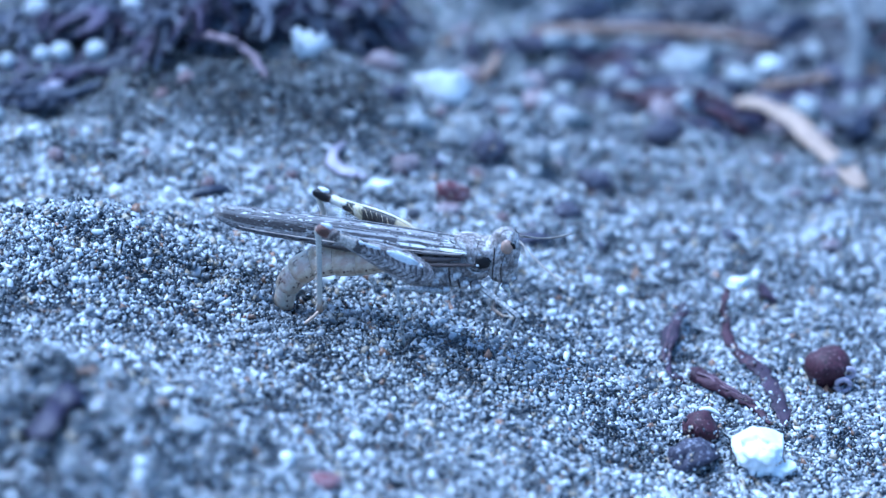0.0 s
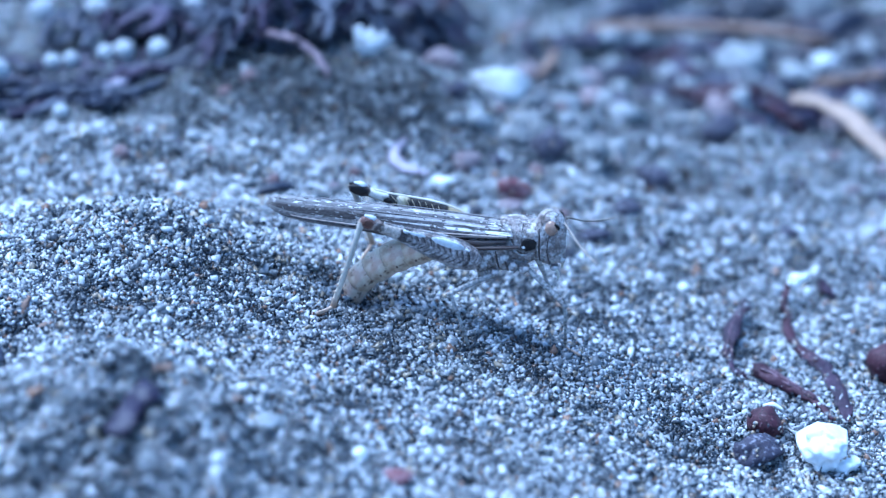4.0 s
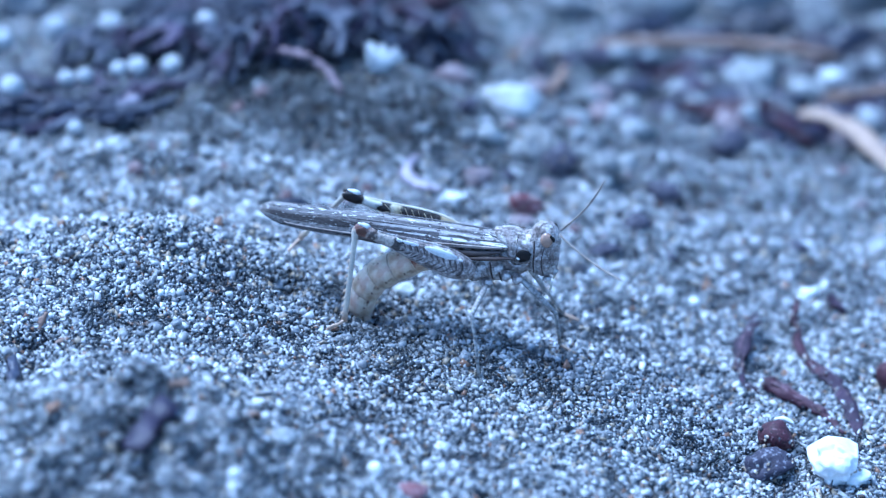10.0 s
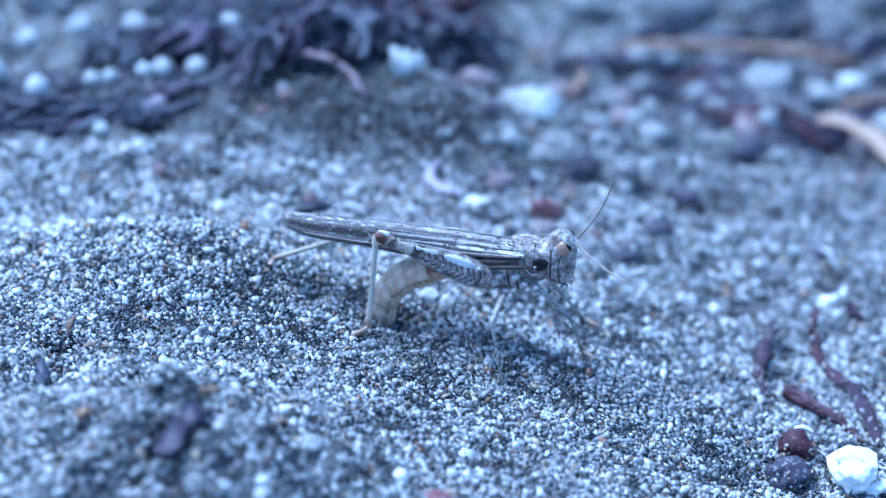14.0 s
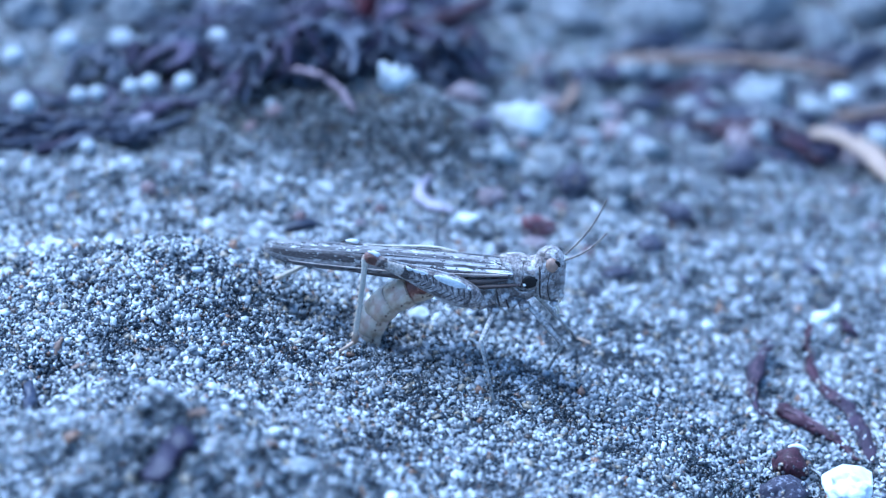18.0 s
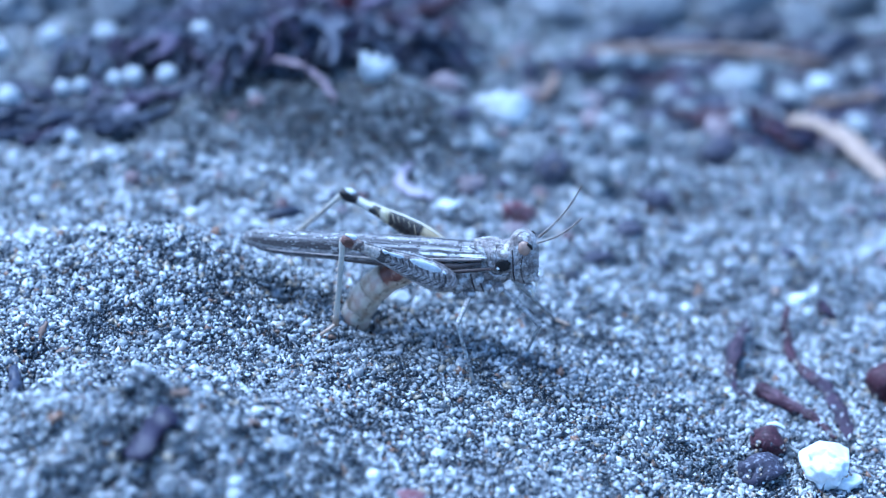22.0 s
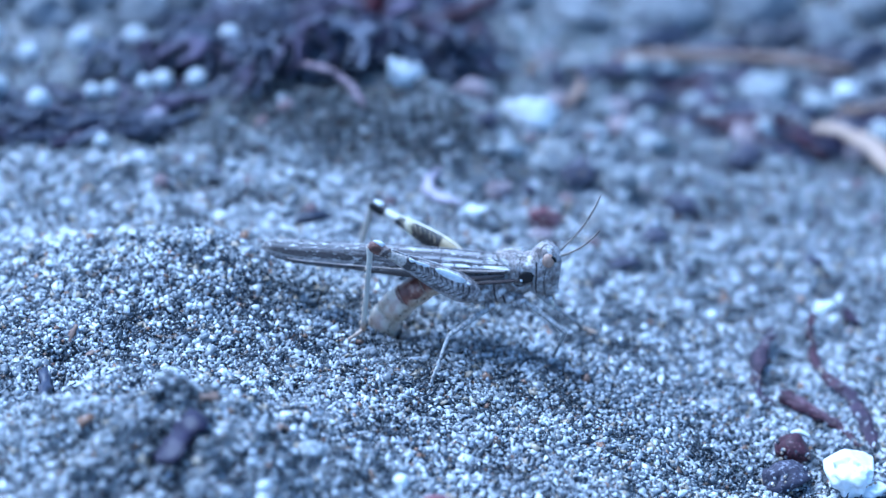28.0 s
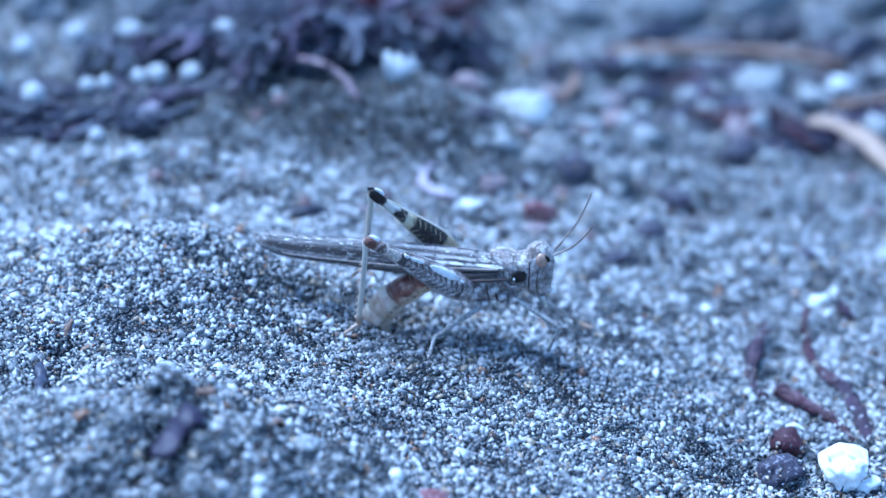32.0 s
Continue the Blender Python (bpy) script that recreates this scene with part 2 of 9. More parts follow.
def wing_material():
    """Forewing, drawn on its own length (u) and width (v): flecked roof, slate band, chalky streak, black dashes, tan vein; a dark band along the rear half."""
    m, t, b = material("forewing", 0.58, 0.25)
    uv = t.nodes.new("ShaderNodeTexCoord")
    sp = t.nodes.new("ShaderNodeSeparateXYZ")
    t.links.new(uv.outputs["UV"], sp.inputs[0])
    u, v = sp.outputs[0], sp.outputs[1]
    drift = calc(t, "SUBTRACT", grain(t, 0.8, 4, (0.3, 1, 1)), 0.5)
    low = calc(t, "SUBTRACT", v, 0.07)
    w = calc(t, "MULTIPLY_ADD", drift, 0.16, low)
    fore = ramp(t, w, [(0.02, (0.30, 0.275, 0.265)), (0.08, (0.16, 0.146, 0.144)), (0.13, (0.06, 0.054, 0.058)), (0.28, (0.075, 0.068, 0.072)), (0.31, (0.40, 0.375, 0.36)), (0.36, (0.36, 0.335, 0.325)), (0.39, (0.06, 0.055, 0.06)), (0.66, (0.075, 0.066, 0.07)), (0.80, (0.10, 0.085, 0.08)), (0.82, (0.44, 0.38, 0.33)), (0.88, (0.40, 0.34, 0.29)), (0.91, (0.06, 0.048, 0.044))])
    rear = ramp(t, w, [(0.03, (0.24, 0.22, 0.212)), (0.12, (0.115, 0.105, 0.105)), (0.32, (0.13, 0.118, 0.117)), (0.40, (0.035, 0.028, 0.027)), (0.58, (0.022, 0.018, 0.017)), (0.62, (0.12, 0.109, 0.105)), (0.84, (0.09, 0.08, 0.077)), (0.90, (0.035, 0.028, 0.026)), (1.0, (0.06, 0.05, 0.046))])
    c = mixed(t, ramp(t, calc(t, "MULTIPLY_ADD", drift, 0.35, u), [(0.40, (0, 0, 0)), (0.60, (1, 1, 1))]), fore, rear)
    # the chalky streak tapers from the wing base
    off = calc(t, "ABSOLUTE", calc(t, "SUBTRACT", calc(t, "MULTIPLY_ADD", drift, 0.05, low), calc(t, "MULTIPLY_ADD", u, -0.16, 0.58)))
    wide = calc(t, "MULTIPLY_ADD", u, -0.22, 0.13)
    c = mixed(t, ramp(t, calc(t, "SUBTRACT", wide, off), [(0.005, (0, 0, 0)), (0.035, (0.92, 0.92, 0.92))]), c, mixed(t, ramp(t, grain(t, 2.4, 3, (0.12, 1, 1)), [(0.38, (0, 0, 0)), (0.46, (1, 1, 1))]), (0.24, 0.225, 0.225), (0.68, 0.66, 0.64)))
    # black dashes below it
    gap = ramp(t, grain(t, 1.1, 2, (1.1, 0.3, 0.3)), [(0.46, (1, 1, 1)), (0.52, (0.05, 0.05, 0.05))])
    band = ramp(t, w, [(0.66, (0, 0, 0)), (0.69, (1, 1, 1)), (0.785, (1, 1, 1)), (0.81, (0, 0, 0))])
    reach = ramp(t, u, [(0.06, (0.25, 0.25, 0.25)), (0.22, (1, 1, 1)), (0.5, (1, 1, 1)), (0.62, (0, 0, 0))])
    c = mixed(t, mixed(t, 1.0, mixed(t, 1.0, band, reach, "MULTIPLY"), gap, "MULTIPLY"), c, (0.012, 0.010, 0.010))
    # net of fine veins, white flecks, dark freckles
    co = t.nodes.new("ShaderNodeTexCoord")
    cells = add(t, "TexVoronoi", Scale=3600.0)
    cells.feature = "DISTANCE_TO_EDGE"
    mp = add(t, "Mapping", Scale=(0.5, 1, 1))
    t.links.new(co.outputs["Object"], mp.inputs[0])
    t.links.new(mp.outputs[0], cells.inputs["Vector"])
    net = ramp(t, cells.outputs["Distance"], [(0.04, (0.45, 0.45, 0.45)), (0.10, (0, 0, 0))])
    c = mixed(t, mixed(t, 1.0, net, ramp(t, w, [(0.58, (0.2, 0.2, 0.2)), (0.64, (1, 1, 1))]), "MULTIPLY"), c, (0.24, 0.22, 0.21))
    fleck = ramp(t, grain(t, 3.6, 4, (0.3, 1, 1)), [(0.575, (0, 0, 0)), (0.61, (0.85, 0.85, 0.85))])
    c = mixed(t, mixed(t, 1.0, fleck, ramp(t, v, [(0.30, (1, 1, 1)), (0.42, (0.35, 0.35, 0.35))]), "MULTIPLY"), c, (0.66, 0.64, 0.62))
    spot = ramp(t, grain(t, 3.6, 4, (0.35, 1, 1)), [(0.40, (0.9, 0.9, 0.9)), (0.44, (0, 0, 0))])
    c = mixed(t, spot, c, (0.03, 0.025, 0.024))
    t.links.new(c, b.inputs["Base Color"])
    relief(t, b, cells.outputs["Distance"], 0.05, 0.5)
    return m


WING = wing_material()
def outer_thigh_material():
    """Pale dusty thigh: dark chevrons between chalky keels, a black band and a cream stretch before the chestnut knee."""
    m, t, b = material("outer_thigh", 0.66, 0.25)
    x, y, z = body_axes(t)
    ns = calc(t, "SUBTRACT", grain(t, 1.3, 3), 0.5)
    up = calc(t, "ABSOLUTE", calc(t, "SUBTRACT", z, 0.1))
    pale = ramp(t, grain(t, 1.1, 4), [(0.36, (0.15, 0.125, 0.115)), (0.5, (0.32, 0.275, 0.25)), (0.64, (0.52, 0.47, 0.44))])
    stripe = calc(t, "FRACT", calc(t, "ADD", calc(t, "MULTIPLY_ADD", up, -1.15, calc(t, "DIVIDE", x, 0.56)), calc(t, "MULTIPLY", ns, 0.9)))
    bar = ramp(t, stripe, [(0.30, (1, 1, 1)), (0.42, (0, 0, 0)), (0.90, (0, 0, 0)), (1.0, (1, 1, 1))])
    edge = calc(t, "ADD", calc(t, "DIVIDE", up, calc(t, "MULTIPLY_ADD", x, -0.105, 1.5)), calc(t, "MULTIPLY", ns, 0.35))
    bar = mixed(t, 1.0, bar, ramp(t, edge, [(0.60, (1, 1, 1)), (0.74, (0, 0, 0))]), "MULTIPLY")
    along = calc(t, "DIVIDE", calc(t, "MULTIPLY_ADD", ns, 1.6, x), 12.0)
    bar = mixed(t, 1.0, bar, ramp(t, along, [(0.05, (0, 0, 0)), (0.10, (1, 1, 1)), (0.58, (1, 1, 1)), (0.66, (0, 0, 0))]), "MULTIPLY")
    c = mixed(t, mixed(t, 0.62, (0, 0, 0), bar), pale, (0.07, 0.058, 0.055))
    tint = ramp(t, along, [(0.0, (0.36, 0.31, 0.28)), (0.58, (0.40, 0.34, 0.30)), (0.60, (0.035, 0.028, 0.027)), (0.655, (0.045, 0.035, 0.032)), (0.67, (0.50, 0.43, 0.36)), (0.79, (0.52, 0.44, 0.36)), (0.81, (0.06, 0.042, 0.036)), (0.835, (0.07, 0.048, 0.04)), (0.85, (0.40, 0.32, 0.26)), (0.88, (0.17, 0.080, 0.058)), (1.0, (0.13, 0.062, 0.048))])
    c = mixed(t, ramp(t, along, [(0.56, (0, 0, 0)), (0.59, (0.9, 0.9, 0.9))]), c, tint)
    fine = grain(t, 4.5, 4)
    c = mixed(t, 0.6, c, mixed(t, 1.0, c, ramp(t, fine, [(0.38, (0.45, 0.44, 0.44)), (0.62, (1.5, 1.5, 1.5))]), "MULTIPLY"))
    t.links.new(c, b.inputs["Base Color"])
    relief(t, b, fine, 0.1, 0.8)
    return m


FEMUR_OUT = outer_thigh_material()
FEMUR_IN = banded("inner_thigh", [(0, (0.30, 0.24, 0.13)), (2.4, (0.34, 0.27, 0.15)), (2.9, (0.016, 0.012, 0.010)), (6.2, (0.02, 0.015, 0.012)), (6.5, (0.52, 0.45, 0.28)), (7.1, (0.60, 0.54, 0.40)), (7.4, (0.012, 0.010, 0.01)), (8.3, (0.014, 0.012, 0.011)), (8.6, (0.66, 0.62, 0.54)), (9.6, (0.64, 0.59, 0.50)), (9.9, (0.03, 0.018, 0.015)), (11.6, (0.022, 0.014, 0.012))], 12.0, 0.42, 0.07)
SHIN = banded("pale_shin", [(0, (0.205, 0.122, 0.085)), (0.5, (0.562, 0.506, 0.412)), (4, (0.486, 0.439, 0.365)), (7.5, (0.580, 0.506, 0.393)), (9, (0.412, 0.252, 0.150))], 9.2, 0.45, 0.15)
LEG_GREY = banded("grey_banded_leg", [(0, (0.34, 0.32, 0.305)), (1.4, (0.50, 0.478, 0.458)), (2.2, (0.21, 0.19, 0.18)), (3.0, (0.50, 0.478, 0.458)), (4.2, (0.235, 0.212, 0.20)), (5.2, (0.48, 0.458, 0.435)), (6.8, (0.33, 0.28, 0.25))], 7.4, 0.65, 0.55)


def segment_material(name, patch):
    """Cream abdomen ring; patch: how much brown lies high on its sides."""
    m, t, b = material(name, 0.36, 0.45)
    co = t.nodes.new("ShaderNodeTexCoord")
    sx = t.nodes.new("ShaderNodeSeparateXYZ")
    t.links.new(co.outputs["Object"], sx.inputs[0])
    cream = ramp(t, grain(t, 0.8, 4), [(0.3, (0.40, 0.27, 0.17)), (0.46, (0.62, 0.49, 0.34)), (0.70, (0.80, 0.71, 0.56))])
    dots = ramp(t, grain(t, 2.2, 3, (0.6, 1, 1)), [(0.35, (1, 1, 1)), (0.39, (0, 0, 0))])
    c = mixed(t, dots, cream, (0.10, 0.055, 0.04))
    flush = ramp(t, grain(t, 0.5, 3, (1, 1.4, 1.4)), [(0.5, (0, 0, 0)), (0.66, (0.6, 0.6, 0.6))])
    c = mixed(t, flush, c, (0.42, 0.22, 0.15))
    a = t.nodes.new("ShaderNodeMath")
    a.operation = "MULTIPLY_ADD"
    a.inputs[1].default_value, a.inputs[2].default_value = 300.0, patch - 0.5
    t.links.new(sx.outputs[2], a.inputs[0])
    w = t.nodes.new("ShaderNodeMath")
    w.operation = "MULTIPLY_ADD"
    w.inputs[1].default_value = 0.9
    t.links.new(grain(t, 0.9, 3), w.inputs[0])
    t.links.new(a.outputs[0], w.inputs[2])
    c = mixed(t, ramp(t, w.outputs[0], [(0.60, (0, 0, 0)), (0.74, (1, 1, 1))]), c, ramp(t, grain(t, 1.3, 4), [(0.36, (0.10, 0.036, 0.024)), (0.52, (0.19, 0.072, 0.046)), (0.66, (0.42, 0.25, 0.17))]))
    t.links.new(c, b.inputs["Base Color"])
    b.inputs["Subsurface Weight"].default_value = 0.15
    b.inputs["Subsurface Radius"].default_value = (0.0008, 0.0005, 0.0003)
    relief(t, b, grain(t, 2.5, 4), 0.05)
    return m


RING_PLAIN, RING_BROWN, RING_TIP = segment_material("cream_ring", 0.02), segment_material("brown_patched_ring", 0.82), segment_material("flushed_tip_ring", 0.36)
SHELL = plain("weathered_white_shell", (0.78, 0.77, 0.74), 0.55, 0.4, 1.2, 0.12, 0.12)
STONE_DULL = speckled("dull_white_stone", (0.46, 0.46, 0.452), (0.62, 0.62, 0.61), (0.2, 0.19, 0.18), 1.4, 0.75, 0.25, 0.58, 0.32)
STONE_DUSTY = speckled("sand_coated_stone", (0.27, 0.27, 0.265), (0.5, 0.5, 0.49), (0.09, 0.09, 0.09), 2.4, 0.8, 0.2, 0.54, 0.42)
STONE_RED = speckled("red_stone", (0.18, 0.072, 0.078), (0.36, 0.28, 0.28), (0.06, 0.026, 0.029), 2.2, 0.75, 0.25, 0.57, 0.4)
STONE_RUST = speckled("rusty_stone", (0.15, 0.092, 0.09), (0.36, 0.31, 0.30), (0.05, 0.028, 0.028), 2.2, 0.75, 0.25, 0.57, 0.4)
STONE_PINK = speckled("pink_stone", (0.20, 0.15, 0.155), (0.42, 0.37, 0.36), (0.10, 0.065, 0.068), 2.2, 0.75, 0.25, 0.57, 0.4)
STONE_DARK = speckled("dark_stone", (0.06, 0.056, 0.064), (0.2, 0.19, 0.21), (0.02, 0.018, 0.02), 1.6)
CLOD = speckled("damp_sand_clod", (0.10, 0.10, 0.105), (0.42, 0.42, 0.41), (0.03, 0.03, 0.032), 2.6, 0.7, 0.3, 0.54, 0.42)
STONE_GREY = speckled("grey_stone", (0.24, 0.24, 0.24), (0.5, 0.5, 0.49), (0.06, 0.06, 0.06), 1.4)
STONE_TAN = speckled("tan_stone", (0.40, 0.31, 0.21), (0.6, 0.54, 0.45), (0.16, 0.11, 0.08), 1.4)
STONE_VIOLET = speckled("violet_stone", (0.052, 0.045, 0.066), (0.26, 0.25, 0.28), (0.025, 0.022, 0.032), 2.4, 0.7, 0.3, 0.59, 0.42)
WEED = plain("dried_weed", (0.034, 0.034, 0.052), 0.4, 0.4, 1.2, 0.5, 0.12)
PUMICE = speckled("pale_pumice", (0.155, 0.155, 0.16), (0.26, 0.26, 0.26), (0.12, 0.12, 0.12), 0.8, 0.8, 0.2, 0.58, 0.34)
WEED_DUSTY = plain("dusty_weed", (0.11, 0.11, 0.135), 0.65, 0.3, 1.2, 0.5, 0.15)
WEED_RED = plain("red_brown_weed", (0.046, 0.017, 0.025), 0.6, 0.35, 2.4, 0.8, 0.25)
WEED_PURPLE = plain("purple_weed", (0.036, 0.019, 0.034), 0.6, 0.35, 2.4, 0.8, 0.25)
WEED_VIOLET = plain("violet_weed", (0.042, 0.028, 0.055), 0.55, 0.4, 2.2, 0.7, 0.25)
BERRY = speckled("dark_red_husk", (0.055, 0.016, 0.024), (0.17, 0.10, 0.11), (0.02, 0.007, 0.010), 2.8, 0.62, 0.35, 0.62, 0.42)
STRAW = plain("weathered_straw", (0.22, 0.145, 0.105), 0.6, 0.3, 0.8, 0.35, 0.1)
STRAW_PALE = plain("bleached_straw", (0.33, 0.235, 0.17), 0.6, 0.3, 0.8, 0.25, 0.1)
LILAC = plain("lilac_shell", (0.34, 0.29, 0.33), 0.5, 0.4, 0.9, 0.15, 0.08)


# ---- mesh helpers; all of them work in millimetres ----
def mesh_of(name, bm, mats, smooth=True):
    bmesh.ops.recalc_face_normals(bm, faces=bm.faces)
    for v in bm.verts:
        v.co *= MM
    me = bpy.data.meshes.new(name)
    bm.to_mesh(me)
    bm.free()
    for m in mats if isinstance(mats, (list, tuple)) else (mats,):
        me.materials.append(m)
    if smooth:
        for p in me.polygons:
            p.use_smooth = True
    return me


def part(name, bm, mat, parent, label="", smooth=True):
    ob = new(name, mesh_of(name, bm, mat, smooth))
    ob.parent = parent
    return tagged(ob, label) if label else ob


def thing(name, bm, mat, label, category, at=None, group="", kind="", smooth=True):
    ob = new(name, mesh_of(name, bm, mat, smooth))
    if at is not None:
        ob.matrix_world = at
    return tagged(ob, label, category, group, kind)


def empty(name, label, category, at=None, group=""):
    ob = new(name)
    ob.empty_display_size = 0.002
    if at is not None:
        ob.matrix_world = at
    return tagged(ob, label, category, group)


def place(x, y, z, rx=0, ry=0, rz=0):
    return pose(x * MM, y * MM, z * MM, rx, ry, rz)


def loft(bm, rings, closed=True):
    rows = [[bm.verts.new(p) for p in r] for r in rings]
    n = len(rows[0])
    for a, b in zip(rows, rows[1:]):
        for i in range(n if closed else n - 1):
            j = (i + 1) % n
            bm.faces.new((a[i], a[j], b[j], b[i]))
    if closed:
        bm.faces.new(rows[0][::-1])
        bm.faces.new(rows[-1])
    return rows


def smooth_path(points, rounds=2):
    ps = [Vector(p) for p in points]
    for _ in range(rounds):
        q = [ps[0]]
        for a, b in zip(ps, ps[1:]):
            q += [a.lerp(b, 0.25), a.lerp(b, 0.75)]
        ps = q + [ps[-1]]
    return ps


def sweep(path, radii, n=10, up=(0, 0, 1), bm=None, power=1.0):
    """A tube along path; radii: (sideways, upwards) at even steps, blended along it."""
    bm = bm or bmesh.new()
    ps = [Vector(p) for p in path]
    rings, m = [], len(ps)
    for i, p in enumerate(ps):
        d = (ps[min(i + 1, m - 1)] - ps[max(i - 1, 0)]).normalized()
        side = Vector(up).cross(d)
        if side.length < 0.05:
            side = Vector((0.3, 1, 0)).cross(d)
        side.normalize()
        top = d.cross(side)
        u = i / (m - 1) * (len(radii) - 1)
        k = min(int(u), len(radii) - 2)
        a, b, f = radii[k], radii[k + 1], u - k
        ra, rb = (a if isinstance(a, tuple) else (a, a)), (b if isinstance(b, tuple) else (b, b))
        w, h = ra[0] + (rb[0] - ra[0]) * f, ra[1] + (rb[1] - ra[1]) * f
        ring = []
        for j in range(n):
            c, s = math.cos(2 * math.pi * j / n), math.sin(2 * math.pi * j / n)
            c, s = math.copysign(abs(c) ** power, c), math.copysign(abs(s) ** power, s)
            ring.append(p + side * (w * c) + top * (h * s))
        rings.append(ring)
    loft(bm, rings)
    return bm


def blob(size, seed, rough=0.18, facets=0.0, detail=3):
    """A stone: a ball pulled to size, dented by noise and cut by a few flat faces."""
    bm = bmesh.new()
    bmesh.ops.create_icosphere(bm, subdivisions=detail, radius=1)
    rnd = random.Random(seed)
    off = Vector((rnd.uniform(-50, 50), rnd.uniform(-50, 50), rnd.uniform(-50, 50)))
    cuts = [(Vector((rnd.gauss(0, 1), rnd.gauss(0, 1), rnd.gauss(0, 1))).normalized(), rnd.uniform(0.55, 0.85)) for _ in range(int(facets))]
    for v in bm.verts:
        d = v.co.normalized()
        r = 1 + rough * (noise.noise(d * 1.3 + off) * 1.4 + noise.noise(d * 3.1 + off) * 0.6 + noise.noise(d * 7 + off) * 0.2)
        p = d * r
        for n, h in cuts:
            over = p.dot(n) - h
            if over > 0:
                p -= n * over * 0.9
        v.co = Vector((p.x * size[0] / 2, p.y * size[1] / 2, p.z * size[2] / 2))
    return bm


# ---- the sand ----
def lattice_noise(x, y, size, seed):
    """Smooth value noise over the plane, -1 to 1, with cells of that size in millimetres."""
    rng = np.random.RandomState(seed)
    tab = rng.uniform(-1, 1, (256, 256))
    u, v = x / size, y / size
    i, j = np.floor(u).astype(int), np.floor(v).astype(int)
    f, g = u - i, v - j
    f, g = f * f * (3 - 2 * f), g * g * (3 - 2 * g)
    at = lambda a, b: tab[a % 256, b % 256]
    return (at(i, j) * (1 - f) + at(i + 1, j) * f) * (1 - g) + (at(i, j + 1) * (1 - f) + at(i + 1, j + 1) * f) * g


def mound(x, y, cx, cy, rx, ry):
    return np.exp(-((x - cx) / rx) ** 2 - ((y - cy) / ry) ** 2)


def lie(x, y):
    """The broad lie of the sand: a slope, three mounds, a hollow behind the crest and a lower shelf towards the dried weed."""
    shelf = 1 / (1 + np.exp(np.clip(-(x - 21) / 4, -50, 50))) / (1 + np.exp(np.clip((y + 1) / 5, -50, 50)))
    return (-4.4 * shelf - 3.2 * mound(x, y, -31, -3, 17, 6.5)
            - 1.081 - 0.166 * 30 * np.tanh(x / 30) - 0.069 * 40 * np.tanh(y / 40) + 6.21 * mound(x, y, -23, -50, 13, 10)
            + 4.244 * mound(x, y, -25, -15, 13, 11) + 6.2 * mound(x, y, -10, 22, 20, 12) + 2.2 * mound(x, y, -4, 16, 7, 5))


PITS = [(-35.3, -32.0, 1.8, 1.2, 1.3), (-34.3, -36, 1.3, 1.6, 0.8), (-14.0, -20.3, 1.6, 1.2, 1.2), (-4.3, -19.6, 1.6, 1.2, 0.9), (-16.5, -13, 2.2, 1.2, 0.8), (-20, -9, 2.5, 1.5, 0.7), (-36, -38, 2.0, 2.0, 0.8), (-5.8, -21.6, 2.6, 2.0, 1.1)]


def ground_at(x, y):
    x, y = np.asarray(x, float), np.asarray(y, float)
    near = np.exp(-((x / 90) ** 2 + (y / 110) ** 2) ** 2)
    z = lie(x, y)
    back = 1 / (1 + np.exp(np.clip(-(y - 6) / 3, -50, 50)))
    front = mound(x, y, -24, -52, 15, 11)
    rough = 0.22 + 0.85 * back + 2.3 * front
    z = z + near * (rough * (lattice_noise(x, y, 4.0, 3) + 0.5 * lattice_noise(x, y, 1.9, 4) + 0.25 * lattice_noise(x, y, 0.9, 6)) + 0.35 * lattice_noise(x, y, 9.0, 5))
    for px, py, rx, ry, d in PITS:
        z = z - 1.5 * d * mound(x, y, px, py, rx, ry)
    return z


def gz(x, y):
    return float(ground_at(x, y))


def build_ground():
    def line(lo, hi, step):
        inner = np.arange(lo, hi, step)
        out, s, v = [], step, hi
        while v < 60000:
            out.append(v)
            s *= 1.22
            v += s
        low, s, v = [], step, lo - step
        while v > -60000:
            low.append(v)
            s *= 1.22
            v -= s
        return np.array(low[::-1] + list(inner) + out)

    xs, ys = line(-64, 70, 0.62), line(-70, 90, 0.62)
    gx, gy = np.meshgrid(xs, ys)
    z = ground_at(gx, gy) - 0.12
    co = np.stack([gx, gy, z], -1).reshape(-1, 3) * MM
    nx, ny = len(xs), len(ys)
    a = (np.arange(ny - 1)[:, None] * nx + np.arange(nx - 1)[None]).reshape(-1)
    quads = np.stack([a, a + 1, a + nx + 1, a + nx], 1)
    me = bpy.data.meshes.new("ground")
    me.vertices.add(len(co))
    me.vertices.foreach_set("co", co.ravel())
    me.loops.add(quads.size)
    me.loops.foreach_set("vertex_index", quads.ravel().astype(np.int32))
    me.polygons.add(len(quads))
    me.polygons.foreach_set("loop_start", np.arange(0, quads.size, 4, dtype=np.int32))
    me.polygons.foreach_set("use_smooth", np.ones(len(quads), bool))
    me.update(calc_edges=True)
    me.materials.append(GROUND)
    return tagged(new("ground", me), "grey speckled beach sand rising in low mounds", "sand", kind="structure")


